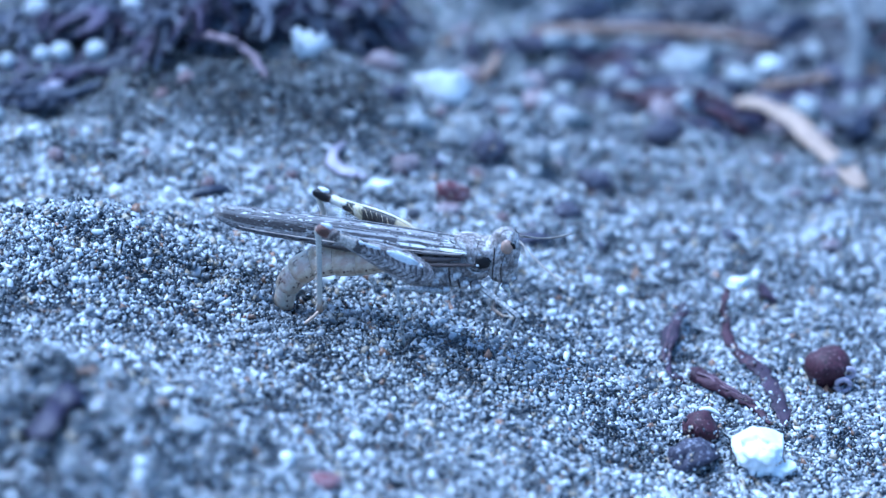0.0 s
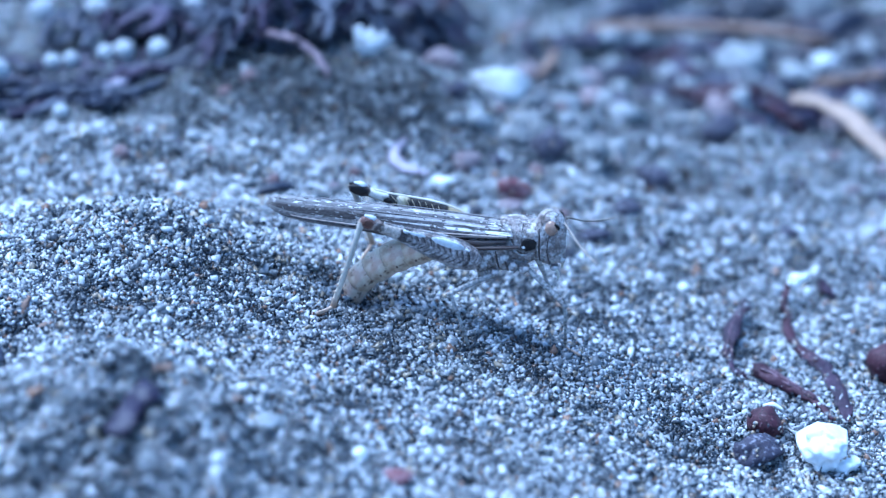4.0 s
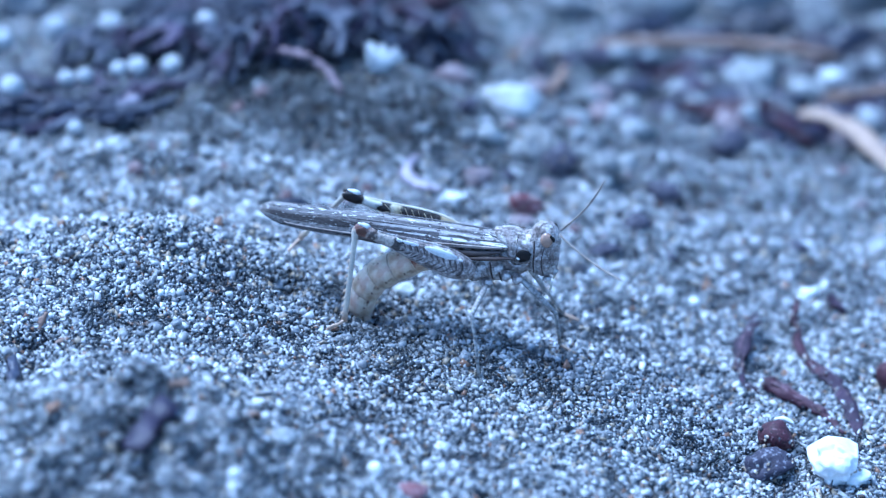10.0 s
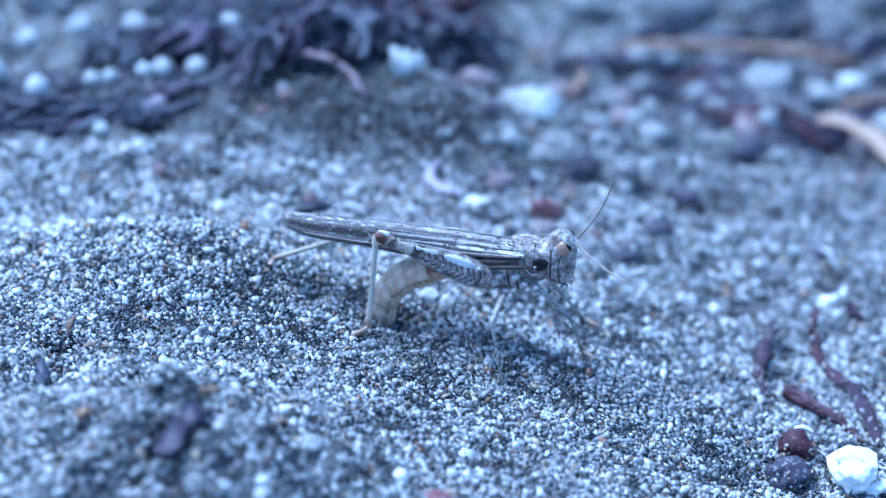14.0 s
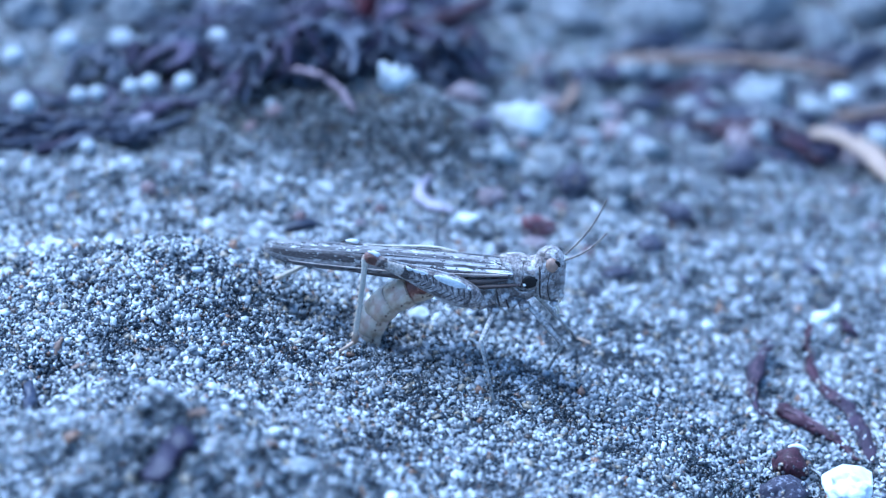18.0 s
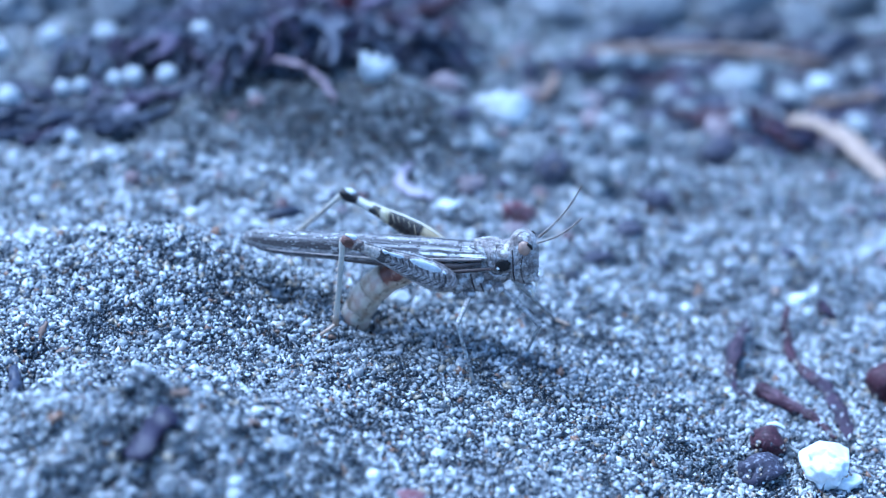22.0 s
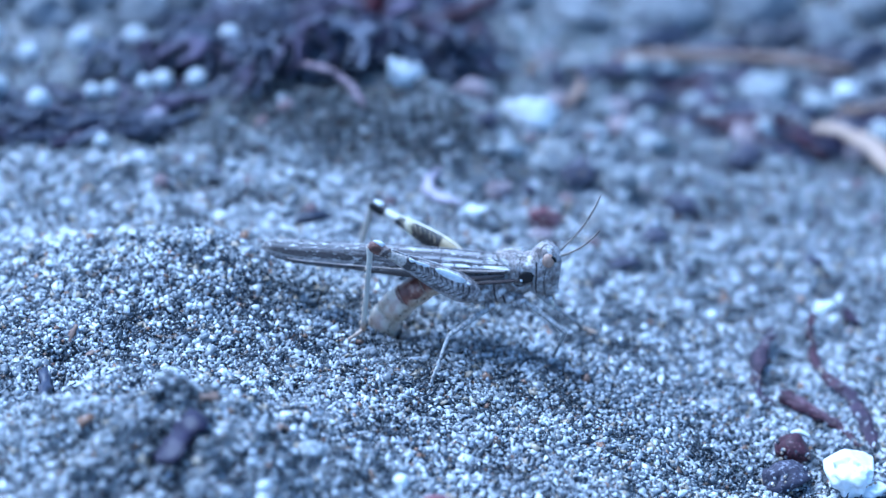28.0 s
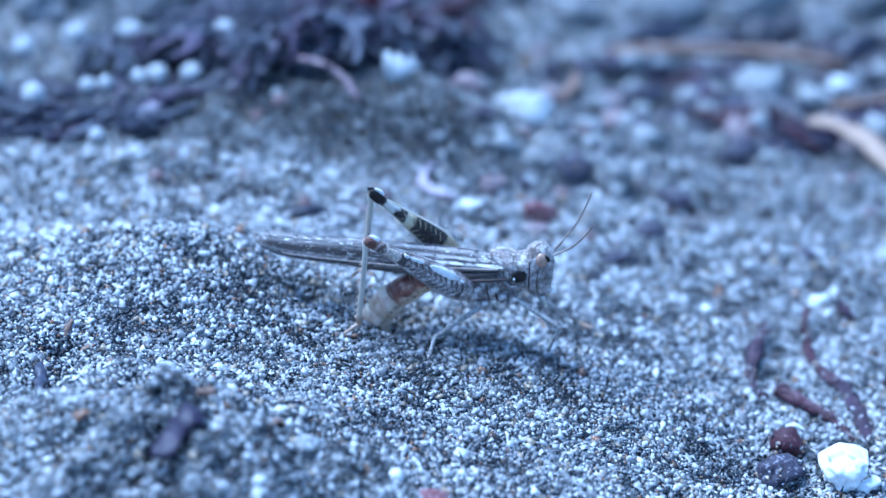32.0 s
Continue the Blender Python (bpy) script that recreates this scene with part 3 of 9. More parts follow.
def grain_field(name, label, lo, hi, step, size, seed, shape, mat, lift=0.0, clump=False):
    """Loose grains strewn over a stretch of the sand, each with its own shape, as one mesh."""
    rng = np.random.RandomState(seed)
    gx, gy = np.meshgrid(np.arange(lo[0], hi[0], step), np.arange(lo[1], hi[1], step))
    x, y = gx.ravel(), gy.ravel()
    x, y = x + rng.uniform(-0.5, 0.5, len(x)) * step, y + rng.uniform(-0.5, 0.5, len(y)) * step
    if clump:
        keep = lattice_noise(x, y, 1.1, 31) + 0.8 * lattice_noise(x, y, 3.1, 32) + rng.uniform(-0.7, 0.7, len(x)) > -0.50
        x, y = x[keep], y[keep]
    n = len(x)
    r = size * np.exp(np.clip(rng.normal(0, 0.36, n), -1, 0.7))
    big = rng.uniform(0, 1, n) > 0.997
    r[big] *= rng.uniform(1.2, 1.45, big.sum())
    z = ground_at(x, y) + rng.uniform(-0.35, 0.5, n) * size + lift
    if shape == 8:
        base = np.array([(a, b, c) for a in (-0.66, 0.66) for b in (-0.66, 0.66) for c in (-0.66, 0.66)])
        tri = [(0, 1, 3), (0, 3, 2), (4, 6, 7), (4, 7, 5), (0, 4, 5), (0, 5, 1), (2, 3, 7), (2, 7, 6), (0, 2, 6), (0, 6, 4), (1, 5, 7), (1, 7, 3)]
    elif shape == 12:
        p = (1 + 5 ** 0.5) / 2
        base = np.array([(-1, p, 0), (1, p, 0), (-1, -p, 0), (1, -p, 0), (0, -1, p), (0, 1, p), (0, -1, -p), (0, 1, -p), (p, 0, -1), (p, 0, 1), (-p, 0, -1), (-p, 0, 1)]) / 1.902
        tri = [(0, 11, 5), (0, 5, 1), (0, 1, 7), (0, 7, 10), (0, 10, 11), (1, 5, 9), (5, 11, 4), (11, 10, 2), (10, 7, 6), (7, 1, 8), (3, 9, 4), (3, 4, 2), (3, 2, 6), (3, 6, 8), (3, 8, 9), (4, 9, 5), (2, 4, 11), (6, 2, 10), (8, 6, 7), (9, 8, 1)]
    else:
        base = np.array([(1, 0, 0), (-1, 0, 0), (0, 1, 0), (0, -1, 0), (0, 0, 1), (0, 0, -1)], float)
        tri = [(4, 0, 2), (4, 2, 1), (4, 1, 3), (4, 3, 0), (5, 2, 0), (5, 1, 2), (5, 3, 1), (5, 0, 3)]
    tri, k = np.array(tri), len(base)
    stretch = np.exp(rng.normal(0, 0.36, (n, 1, 3)))
    pts = base[None] * stretch * (1 + rng.uniform(-0.42, 0.42, (n, k, 1)))
    q = rng.normal(0, 1, (n, 4))
    q /= np.linalg.norm(q, axis=1)[:, None]
    w, a, b, c = q.T
    rot = np.stack([1 - 2 * (b * b + c * c), 2 * (a * b - c * w), 2 * (a * c + b * w), 2 * (a * b + c * w), 1 - 2 * (a * a + c * c), 2 * (b * c - a * w), 2 * (a * c - b * w), 2 * (b * c + a * w), 1 - 2 * (a * a + b * b)], 1).reshape(n, 3, 3)
    pts = np.einsum("nij,nkj->nki", rot, pts) * r[:, None, None] + np.stack([x, y, z], 1)[:, None]
    faces = (tri[None] + (np.arange(n) * k)[:, None, None]).reshape(-1, 3)
    me = bpy.data.meshes.new(name)
    me.vertices.add(n * k)
    me.vertices.foreach_set("co", (pts.reshape(-1, 3) * MM).ravel())
    me.loops.add(faces.size)
    me.loops.foreach_set("vertex_index", faces.ravel().astype(np.int32))
    me.polygons.add(len(faces))
    me.polygons.foreach_set("loop_start", np.arange(0, faces.size, 3, dtype=np.int32))
    me.update(calc_edges=True)
    me.materials.append(mat)
    return tagged(new(name, me), label, "sand", kind="stuff")


build_ground()
grain_field("sand_grains", "fine dark grey and black sand grains", (-46, -66), (52, 9), 0.25, 0.178, 11, 6, GRAINS_DARK)
grain_field("sand_grains", "pale quartz grains, white and tan, over darker sand", (-46, -66), (52, 9), 0.33, 0.178, 13, 8, GRAINS_PALE, 0.07, True)
grain_field("sand_grains", "dark grey sand grains on the bank", (-56, 9), (62, 34), 0.28, 0.18, 12, 6, GRAINS_DARK)
grain_field("sand_grains", "pale sand grains in clumps on the bank", (-56, 9), (62, 34), 0.31, 0.16, 15, 6, GRAINS_PALE, 0.06, True)
grain_field("sand_grains", "grey and white sand grains under the litter", (-66, 34), (72, 84), 0.5, 0.27, 14, 6, GRAINS)


# ---- the grasshopper; body axes: x to the head, y to its left, z up ----
moving, segments = {}, []


def cross_ring(x, half, low, high, n=16, flat=1.0):
    """An upright ring at x: half its width, from low to high."""
    mid, h = (low + high) / 2, (high - low) / 2
    out = []
    for j in range(n):
        a = 2 * math.pi * j / n
        c, s = math.cos(a), math.sin(a)
        c, s = math.copysign(abs(c) ** flat, c), math.copysign(abs(s) ** flat, s)
        out.append(Vector((x, half * c, mid + h * s)))
    return out


def bumpy(bm, amount, scale, seed=0.0):
    for v in bm.verts:
        v.co += v.co.normalized() * amount * noise.noise(v.co * scale + Vector((seed, seed, seed)))
    return bm


def build_head(body):
    bm = bmesh.new()
    # rings run from the neck forward to the face; each is tilted with the slanting face
    prof = [(5.7, 1.15, 0.6, 3.1), (6.0, 1.6, -0.7, 3.65), (6.5, 1.78, -1.15, 4.05), (7.1, 1.72, -1.3, 4.25), (7.6, 1.5, -1.2, 4.1), (8.0, 1.15, -0.95, 3.7), (8.3, 0.8, -0.5, 3.1), (8.45, 0.4, 0.3, 2.4)]
    loft(bm, [cross_ring(x, w * 0.84, lo, hi, 20, 0.85) for x, w, lo, hi in prof])
    bumpy(bm, 0.10, 1.7)
    head = part("head", bm, CUTICLE_PALE, body, "mottled grey-brown head with a slanting face")
    for s in (-1, 1):
        bm = bmesh.new()
        bmesh.ops.create_uvsphere(bm, u_segments=20, v_segments=14, radius=1)
        for v in bm.verts:
            v.co = Vector((7.25 + v.co.x * 0.62, s * (1.0 + 0.52 * v.co.y * s), 2.86 + v.co.z * 0.74))
        part("eye", bm, EYE, head, "bulging light-brown eye")
        bm = sweep(smooth_path([(7.62, s * 1.22, 3.45), (7.86, s * 1.12, 3.2), (7.98, s * 1.0, 2.8)]), [(0.12, 0.1), (0.2, 0.17), (0.1, 0.08)], 8)
        part("eye_stripe", bm, BLACK, head, "black stripe before the eye")
        bm = sweep(smooth_path([(7.2, s * 1.42, 2.3), (7.0, s * 1.5, 1.3), (7.05, s * 1.4, 0.2), (7.3, s * 1.12, -0.8)]), [0.025, 0.05, 0.035], 6)
        part("cheek_groove", bm, SEAM, head)
        bm = bmesh.new()
        bmesh.ops.create_uvsphere(bm, u_segments=10, v_segments=8, radius=0.16)
        bmesh.ops.translate(bm, verts=bm.verts, vec=(8.42, s * 0.55, 3.28))
        part("antenna_socket", bm, CUTICLE, head)
    # the two feelers swing on their sockets
    for name in ("feeler_near", "feeler_far"):
        path = [Vector((7.4 * i / 24, 0, -0.35 * math.sin(math.pi * i / 24))) for i in range(25)]
        bm = sweep(path, [0.12, 0.105, 0.10, 0.105, 0.11, 0.07], 7)
        for i, v in enumerate(bm.verts):
            c = path[min(i // 7, 24)]
            v.co = c + (v.co - c) * (1.0 if (i // 7) % 2 else 0.75)
        moving[name] = part("antenna", bm, STRAW_SHADE, head, "thin ringed brown antenna")
    for x, y, z, r in ((8.1, 0, -0.75, 0.5), (7.6, -0.7, -1.25, 0.42), (7.6, 0.7, -1.25, 0.42)):
        part("mouthpart", blob((r * 1.8, r * 1.6, r * 1.7), int(x * 10), 0.2, 0, 2), CUTICLE, head).location = Vector((x, y, z)) * MM
    for s in (-1, 1):
        bm = sweep(smooth_path([(7.7, s * 0.8, -1.3), (8.1, s * 1.0, -1.75), (8.0, s * 1.0, -2.2)]), [0.12, 0.13, 0.09], 7)
        part("palp", bm, CREAM, head)
    return head


def build_pronotum(body):
    bm = bmesh.new()
    # saddle shape: hind lobe high, a dip, front lobe high; lower edge hangs over the flanks
    prof = [(1.2, 0.5, 2.45, 2.8), (2.1, 1.4, 1.6, 2.85), (3.0, 1.85, 0.7, 2.9), (3.7, 2.0, -0.1, 2.9), (4.3, 2.0, -0.3, 2.8), (4.7, 1.92, -0.25, 2.72), (5.3, 1.88, -0.1, 2.82), (5.9, 1.8, 0.1, 3.0), (6.2, 1.7, 0.3, 3.05), (6.3, 1.55, 0.5, 3.1)]
    loft(bm, [cross_ring(6.25 - (6.25 - x) * 0.74, w * 0.8, lo, hi, 22, 0.72) for x, w, lo, hi in prof])
    for v in bm.verts:
        if abs(v.co.y) < 0.25 and v.co.z > 2.4:
            v.co.z += 0.14
        if 4.5 < v.co.x < 5.0 and v.co.z > 2.5:
            v.co.z -= 0.1
    bumpy(bm, 0.12, 1.6, 4.0)
    shield = part("pronotum", bm, CUTICLE_PALE, body, "rough saddle-shaped grey shield behind the head")
    for s in (-1, 1):
        bm = blob((1.5, 0.4, 1.1), 5, 0.4, 2, 3)
        for v in bm.verts:
            v.co.z += 0.18 * v.co.x
        spot = part("dark_spot", bm, BLACK, shield, "velvety black patch on the shield's flank")
        spot.location = Vector((5.45, s * 1.58, 1.25)) * MM
        dot = part("white_dot", blob((0.32, 0.2, 0.3), 6, 0.1, 0, 2), WHITE_DUST, shield)
        dot.location = Vector((4.95, s * 1.7, 0.98)) * MM
        bm = sweep(smooth_path([(6.22, s * 1.25, 2.8), (6.30, s * 1.52, 1.8), (6.30, s * 1.52, 0.6), (6.42, s * 1.36, -0.5)]), [0.04, 0.075, 0.085, 0.04], 6)
        part("front_rim", bm, SEAM, shield)
        # the shield's pale hanging edge
        bm = sweep(smooth_path([(3.4, s * 1.28, 1.9), (4.0, s * 1.66, 0.75), (4.5, s * 1.72, 0.1), (5.2, s * 1.56, 0.15), (5.9, s * 1.44, 0.4)]), [0.04, 0.09, 0.12, 0.09, 0.05], 6)
        part("lower_rim", bumpy(bm, 0.05, 2.5), CUTICLE_PALE, shield)
        bm = sweep(smooth_path([(4.72, s * 0.55, 2.84), (4.68, s * 1.3, 2.35), (4.78, s * 1.62, 1.5), (4.62, s * 1.7, 0.7)]), [0.03, 0.05, 0.05, 0.03], 6)
        part("cross_groove", bm, SEAM, shield)
    return shield


def build_thorax(body):
    bm = bmesh.new()
    prof = [(-2.6, 0.9, -1.2, 0.8), (-1.6, 1.7, -1.6, 0.9), (0.0, 2.05, -2.1, 1.0), (1.6, 2.1, -2.3, 1.15), (3.2, 1.9, -2.2, 1.5), (4.8, 1.6, -1.7, 2.2), (5.9, 1.1, -0.9, 2.0)]
    loft(bm, [cross_ring(x, w * 0.84, lo, hi, 20, 0.8) for x, w, lo, hi in prof])
    bumpy(bm, 0.16, 1.4, 2.0)
    chest = part("thorax", bm, CUTICLE, body, "mottled grey-brown thorax plates")
    for s in (-1, 1):
        for x, z, w, h, tilt in ((3.0, -0.45, 1.5, 2.0, -18), (1.5, -0.65, 1.5, 2.1, -24), (3.9, -1.0, 1.0, 1.2, -10), (0.4, -0.2, 1.1, 1.3, -28)):
            bm = blob((w, 0.7, h), int(x * 17), 0.22, 2, 3)
            p = part("flank_plate", bm, CUTICLE_PALE if x > 1 else CUTICLE, chest)
            p.matrix_local = place(x, s * 1.62, z, 0, tilt, 0)
            bm = sweep(smooth_path([(x - 0.55, s * 1.88, z + h * 0.42), (x - 0.42, s * 2.0, z), (x - 0.2, s * 1.86, z - h * 0.45)]), [0.04, 0.10, 0.04], 6)
            part("seam", bm, SEAM, chest)
        # the dark cleft under the wing base
        bm = sweep(smooth_path([(4.5, s * 1.78, 0.95), (3.2, s * 1.98, 0.85), (1.8, s * 2.02, 0.62), (0.4, s * 1.98, 0.42)]), [(0.1, 0.06), (0.16, 0.17), (0.16, 0.2), (0.08, 0.08)], 8)
        part("wing_cleft", bm, CLEFT, chest, "dark cleft under the wing base")
        for x, z, r in ((1.1, -1.3, 1.5), (2.2, -2.0, 1.15), (5.0, -1.25, 1.0)):
            p = part("coxa", blob((r, r * 0.9, r * 1.1), int(r * 31), 0.2, 1, 3), CUTICLE, chest)
            p.location = Vector((x, s * 1.5, z)) * MM
    return chest


def wing_edge(u):
    """Upper and lower edge of the folded forewing and its half width, from base (0) to tip (1)."""
    x = 3.9 - 23.1 * u
    top = 2.45 + 0.2 * math.sin(math.pi * min(1, u * 1.2)) - max(0, (u - 0.93) / 0.07) ** 2.4 * 0.62
    low = 1.75 - 0.75 * min(1, u * 2.2) - 0.25 * math.sin(math.pi * u) + max(0, (u - 0.86) / 0.14) ** 2.8 * 0.72
    wide = 1.72 - 0.25 * u - max(0, (u - 0.72) / 0.28) ** 3.0 * 0.85
    return x, top, low, wide


def build_wings(body):
    for s in (-1, 1):
        rings = []
        for i in range(41):
            u = i / 40
            x, top, low, wide = wing_edge(u)
            z0 = top - (0.0 if s < 0 else 0.1)
            outer = []
            for k in range(9):
                a = k / 8
                # roof near the middle, steep flank outside
                if a < 0.35:
                    y, z = wide * (a / 0.35) * 0.5, z0 - 0.3 * (a / 0.35)
                else:
                    b = (a - 0.35) / 0.65
                    y, z = wide * (0.5 + 0.5 * math.sin(b * math.pi / 2)), z0 - 0.3 - (z0 - 0.3 - low) * b
                outer.append(Vector((x, s * (y + 0.02), z + 0.05 * math.sin(k * 2.1 + u * 9))))
            inner = [Vector((p.x, p.y - s * 0.1, p.z - 0.08)) for p in outer[::-1]]
            rings.append(outer + inner)
        bm = bmesh.new()
        rows = loft(bm, rings)
        spread = {}
        for i, row in enumerate(rows):
            for k, vert in enumerate(row):
                spread[vert] = (i / 40, (k if k < 9 else 17 - k) / 8)
        layer = bm.loops.layers.uv.new("UVMap")
        for face in bm.faces:
            for corner in face.loops:
                corner[layer].uv = spread[corner.vert]
        wing = part("forewing", bm, WING, body, "long folded grey wing with dark dashes and a chalky streak")
        for a, r, mat in ((0.33, 0.045, VEIN_PALE), (0.84, 0.06, VEIN_TAN), (0.98, 0.06, VEIN_DARK)):
            path = []
            for i in range(25):
                u = 0.02 + 0.87 * i / 24
                x, top, low, wide = wing_edge(u)
                if a < 0.35:
                    y, z = wide * (a / 0.35) * 0.5, top - 0.3 * (a / 0.35)
                else:
                    b = (a - 0.35) / 0.65
                    y, z = wide * (0.5 + 0.5 * math.sin(b * math.pi / 2)), top - 0.3 - (top - 0.3 - low) * b
                path.append((x, s * (y + 0.03), z))
            part("vein", sweep(path, [r, r, r * 0.8, r * 0.5], 6), mat, wing)
        # folded hind wing showing as a smoky strip under the forewing
        path = [(3.4, s * 1.6, 1.35), (0.5, s * 1.75, 0.75), (-4, s * 1.6, 0.62), (-8, s * 1.5, 0.6), (-12.5, s * 1.2, 0.8)]
        part("hind_wing_edge", sweep(smooth_path(path), [(0.1, 0.12), (0.14, 0.3), (0.12, 0.3), (0.1, 0.22), (0.05, 0.08)], 8), WING_MEMBRANE, body)


def build_abdomen(body):
    radii = [1.05, 1.2, 1.34, 1.43, 1.46, 1.42, 1.32, 1.14, 0.92]
    for i, r in enumerate(radii):
        nxt = radii[i + 1] if i + 1 < len(radii) else 0.6
        bm = bmesh.new()
        # each ring overlaps the next: swollen in front, a narrower lip behind
        prof = [(-0.35, r * 0.86), (-0.1, r * 0.98), (0.5, r * 1.03), (1.2, r * 1.04), (1.75, r * 1.0), (1.98, r * 0.95), (2.05, nxt * 0.93), (2.5, nxt * 0.88)]
        rings = []
        for x, q in prof:
            ring = []
            for j in range(22):
                a = 2 * math.pi * j / 22
                y, z = math.cos(a) * q * 0.94, math.sin(a) * q
                if abs(abs(math.cos(a)) - 0.9) < 0.08 and z < 0:
                    y *= 0.94
                ring.append(Vector((x, y, z)))
            rings.append(ring)
        loft(bm, rings)
        bumpy(bm, 0.06, 1.6, i)
        ring = part("abdomen_segment", bm, RING_BROWN if i in (1, 2) else RING_TIP if i > 6 else RING_PLAIN, body, "stretched cream ring with a brown side patch" if i in (1, 2) else "stretched cream abdomen ring")
        segments.append(ring)
        seam = [(2.0, math.cos(a) * nxt * 0.955 * 0.94, math.sin(a) * nxt * 0.955) for a in np.linspace(0, 2 * math.pi, 25)]
        part("fold", sweep(seam, [0.035, 0.06, 0.035, 0.06, 0.035], 6, up=(1, 0, 0)), FOLD, ring)
        for s in (-1, 1):
            dot = part("breathing_pore", blob((0.2, 0.12, 0.26), i, 0.1, 0, 1), BROWN, ring)
            dot.location = Vector((0.9, s * r * 0.93, -0.35 * r)) * MM
    last = segments[-1]
    for s, z in ((-1, 0.3), (1, 0.3), (-1, -0.35), (1, -0.35)):
        bm = sweep([(1.7, s * 0.35, z), (2.4, s * 0.34, z * 1.15), (3.0, s * 0.26, z * 1.6)], [(0.36, 0.34), (0.32, 0.3), (0.06, 0.06)], 8)
        part("ovipositor_valve", bm, BROWN, last, "short chestnut digging valve")


def thigh(name, mat, label, body, side):
    """Hind thigh: x from hip to knee, 11.5 long; the face towards +y bears the herring-bone."""
    rings = []
    for x, w, h, z in ((0.0, 0.35, 0.5, 0), (0.6, 0.6, 0.95, 0.02), (1.6, 0.72, 1.25, 0.05), (3.0, 0.75, 1.32, 0.1), (4.6, 0.66, 1.15, 0.12), (6.2, 0.54, 0.9, 0.1), (7.6, 0.44, 0.66, 0.06), (8.8, 0.37, 0.5, 0.02), (9.8, 0.35, 0.46, 0.0), (10.4, 0.4, 0.56, 0.02), (10.9, 0.42, 0.62, 0.02), (11.35, 0.38, 0.52, -0.02), (11.65, 0.24, 0.3, -0.05)):
        rings.append([Vector((x, math.copysign(abs(math.cos(a)) ** 0.75, math.cos(a)) * w, z + math.copysign(abs(math.sin(a)) ** 0.8, math.sin(a)) * h * (1.0 if side < 0 else 0.84))) for a in (2 * math.pi * j / 18 for j in range(18))])
    bm = bmesh.new()
    loft(bm, rings)
    bumpy(bm, 0.04, 2.4, 1.0)
    leg = part("hind_femur", bm, mat, body, label)
    moving[name] = leg
    # raised keels along the upper and lower edge, plates between them
    for z, r in ((1, 0.11), (-1, 0.1)):
        path = [(0.5, 0, z * 0.95), (1.6, 0, z * 1.28), (3.0, 0, z * 1.36 + 0.08), (4.6, 0, z * 1.2 + 0.1), (6.2, 0, z * 0.95 + 0.08), (8.0, 0, z * 0.62 + 0.03), (9.6, 0, z * 0.5)]
        part("keel", sweep(smooth_path([(p[0], p[1], p[2] * (1.0 if side < 0 else 0.84)) for p in path]), [r, r * 1.2, r, r * 0.8], 7), CUTICLE_PALE if side < 0 else CREAM, leg)
    for i in range(11):
        x = 1.0 + i * 0.62
        h = (1.0 if i < 6 else 1.0 - (i - 5) * 0.1) * 1.0
        y = 0.7 - max(0, i - 3) * 0.035
        # each ridge breaks into an upper and a lower dash
        for path in ([(x + 0.75, y * 0.66, h + 0.02), (x + 0.42, y * 0.93, h * 0.6 + 0.08), (x + 0.16, y * 1.0, 0.2)], [(x + 0.12, y * 1.0, -0.02), (x + 0.34, y * 0.95, -h * 0.5 + 0.08), (x + 0.62, y * 0.72, -h * 0.85 + 0.08)]):
            part("herringbone_ridge", sweep(smooth_path(path), [0.03, (0.085 if side < 0 else 0.035) + 0.015 * math.sin(i * 4.7), 0.04], 6), RIDGE_DARK if side < 0 else RIDGE_GOLD, leg)
    if side < 0:
        for path, r in (([(2.1, 0.50, 1.02), (2.9, 0.60, 0.98), (3.8, 0.58, 0.95), (4.6, 0.50, 0.88), (5.2, 0.44, 0.80)], [(0.08, 0.12), (0.14, 0.40), (0.14, 0.44), (0.13, 0.34), (0.05, 0.1)]), ([(5.7, 0.40, 0.74), (6.3, 0.40, 0.66), (6.9, 0.34, 0.58), (7.5, 0.30, 0.5)], [(0.06, 0.1), (0.1, 0.26), (0.1, 0.2), (0.04, 0.06)])):
            bm = bumpy(sweep(smooth_path(path), r, 12), 0.09, 1.9, 3.0)
            part("white_patch", bm, WHITE_DUST, leg, "chalk-white patch along the upper edge")
        rnd = random.Random(5)
        for i in range(12):
            x = rnd.uniform(1.6, 7.8)
            z = 1.15 - max(0, x - 3) * 0.12 + rnd.uniform(-0.35, 0.1)
            q = rnd.uniform(0.15, 0.32)
            p = part("dust_fleck", blob((q * 1.6, 0.3, q), 300 + i, 0.4, 1, 2), WHITE_DUST if i % 3 else CUTICLE, leg)
            p.location = Vector((x, 0.5 - max(0, x - 3) * 0.03, z)) * MM
    for s in (-1, 1):
        p = part("knee_lobe", blob((1.1 if side < 0 else 1.9, 0.26 if side < 0 else 0.36, 0.78 if side < 0 else 0.95), 9, 0.2, 0, 3), BROWN if side < 0 else BLACK, leg, "dark glossy knee lobe")
        p.location = Vector((10.95, s * 0.34, 0.0)) * MM
    p = part("knee_cap", blob((1.1, 0.62, 0.45), 10, 0.2, 0, 3), WHITE_DUST, leg, "pale dusty top of the knee")
    p.location = Vector((10.9, 0, 0.52)) * MM


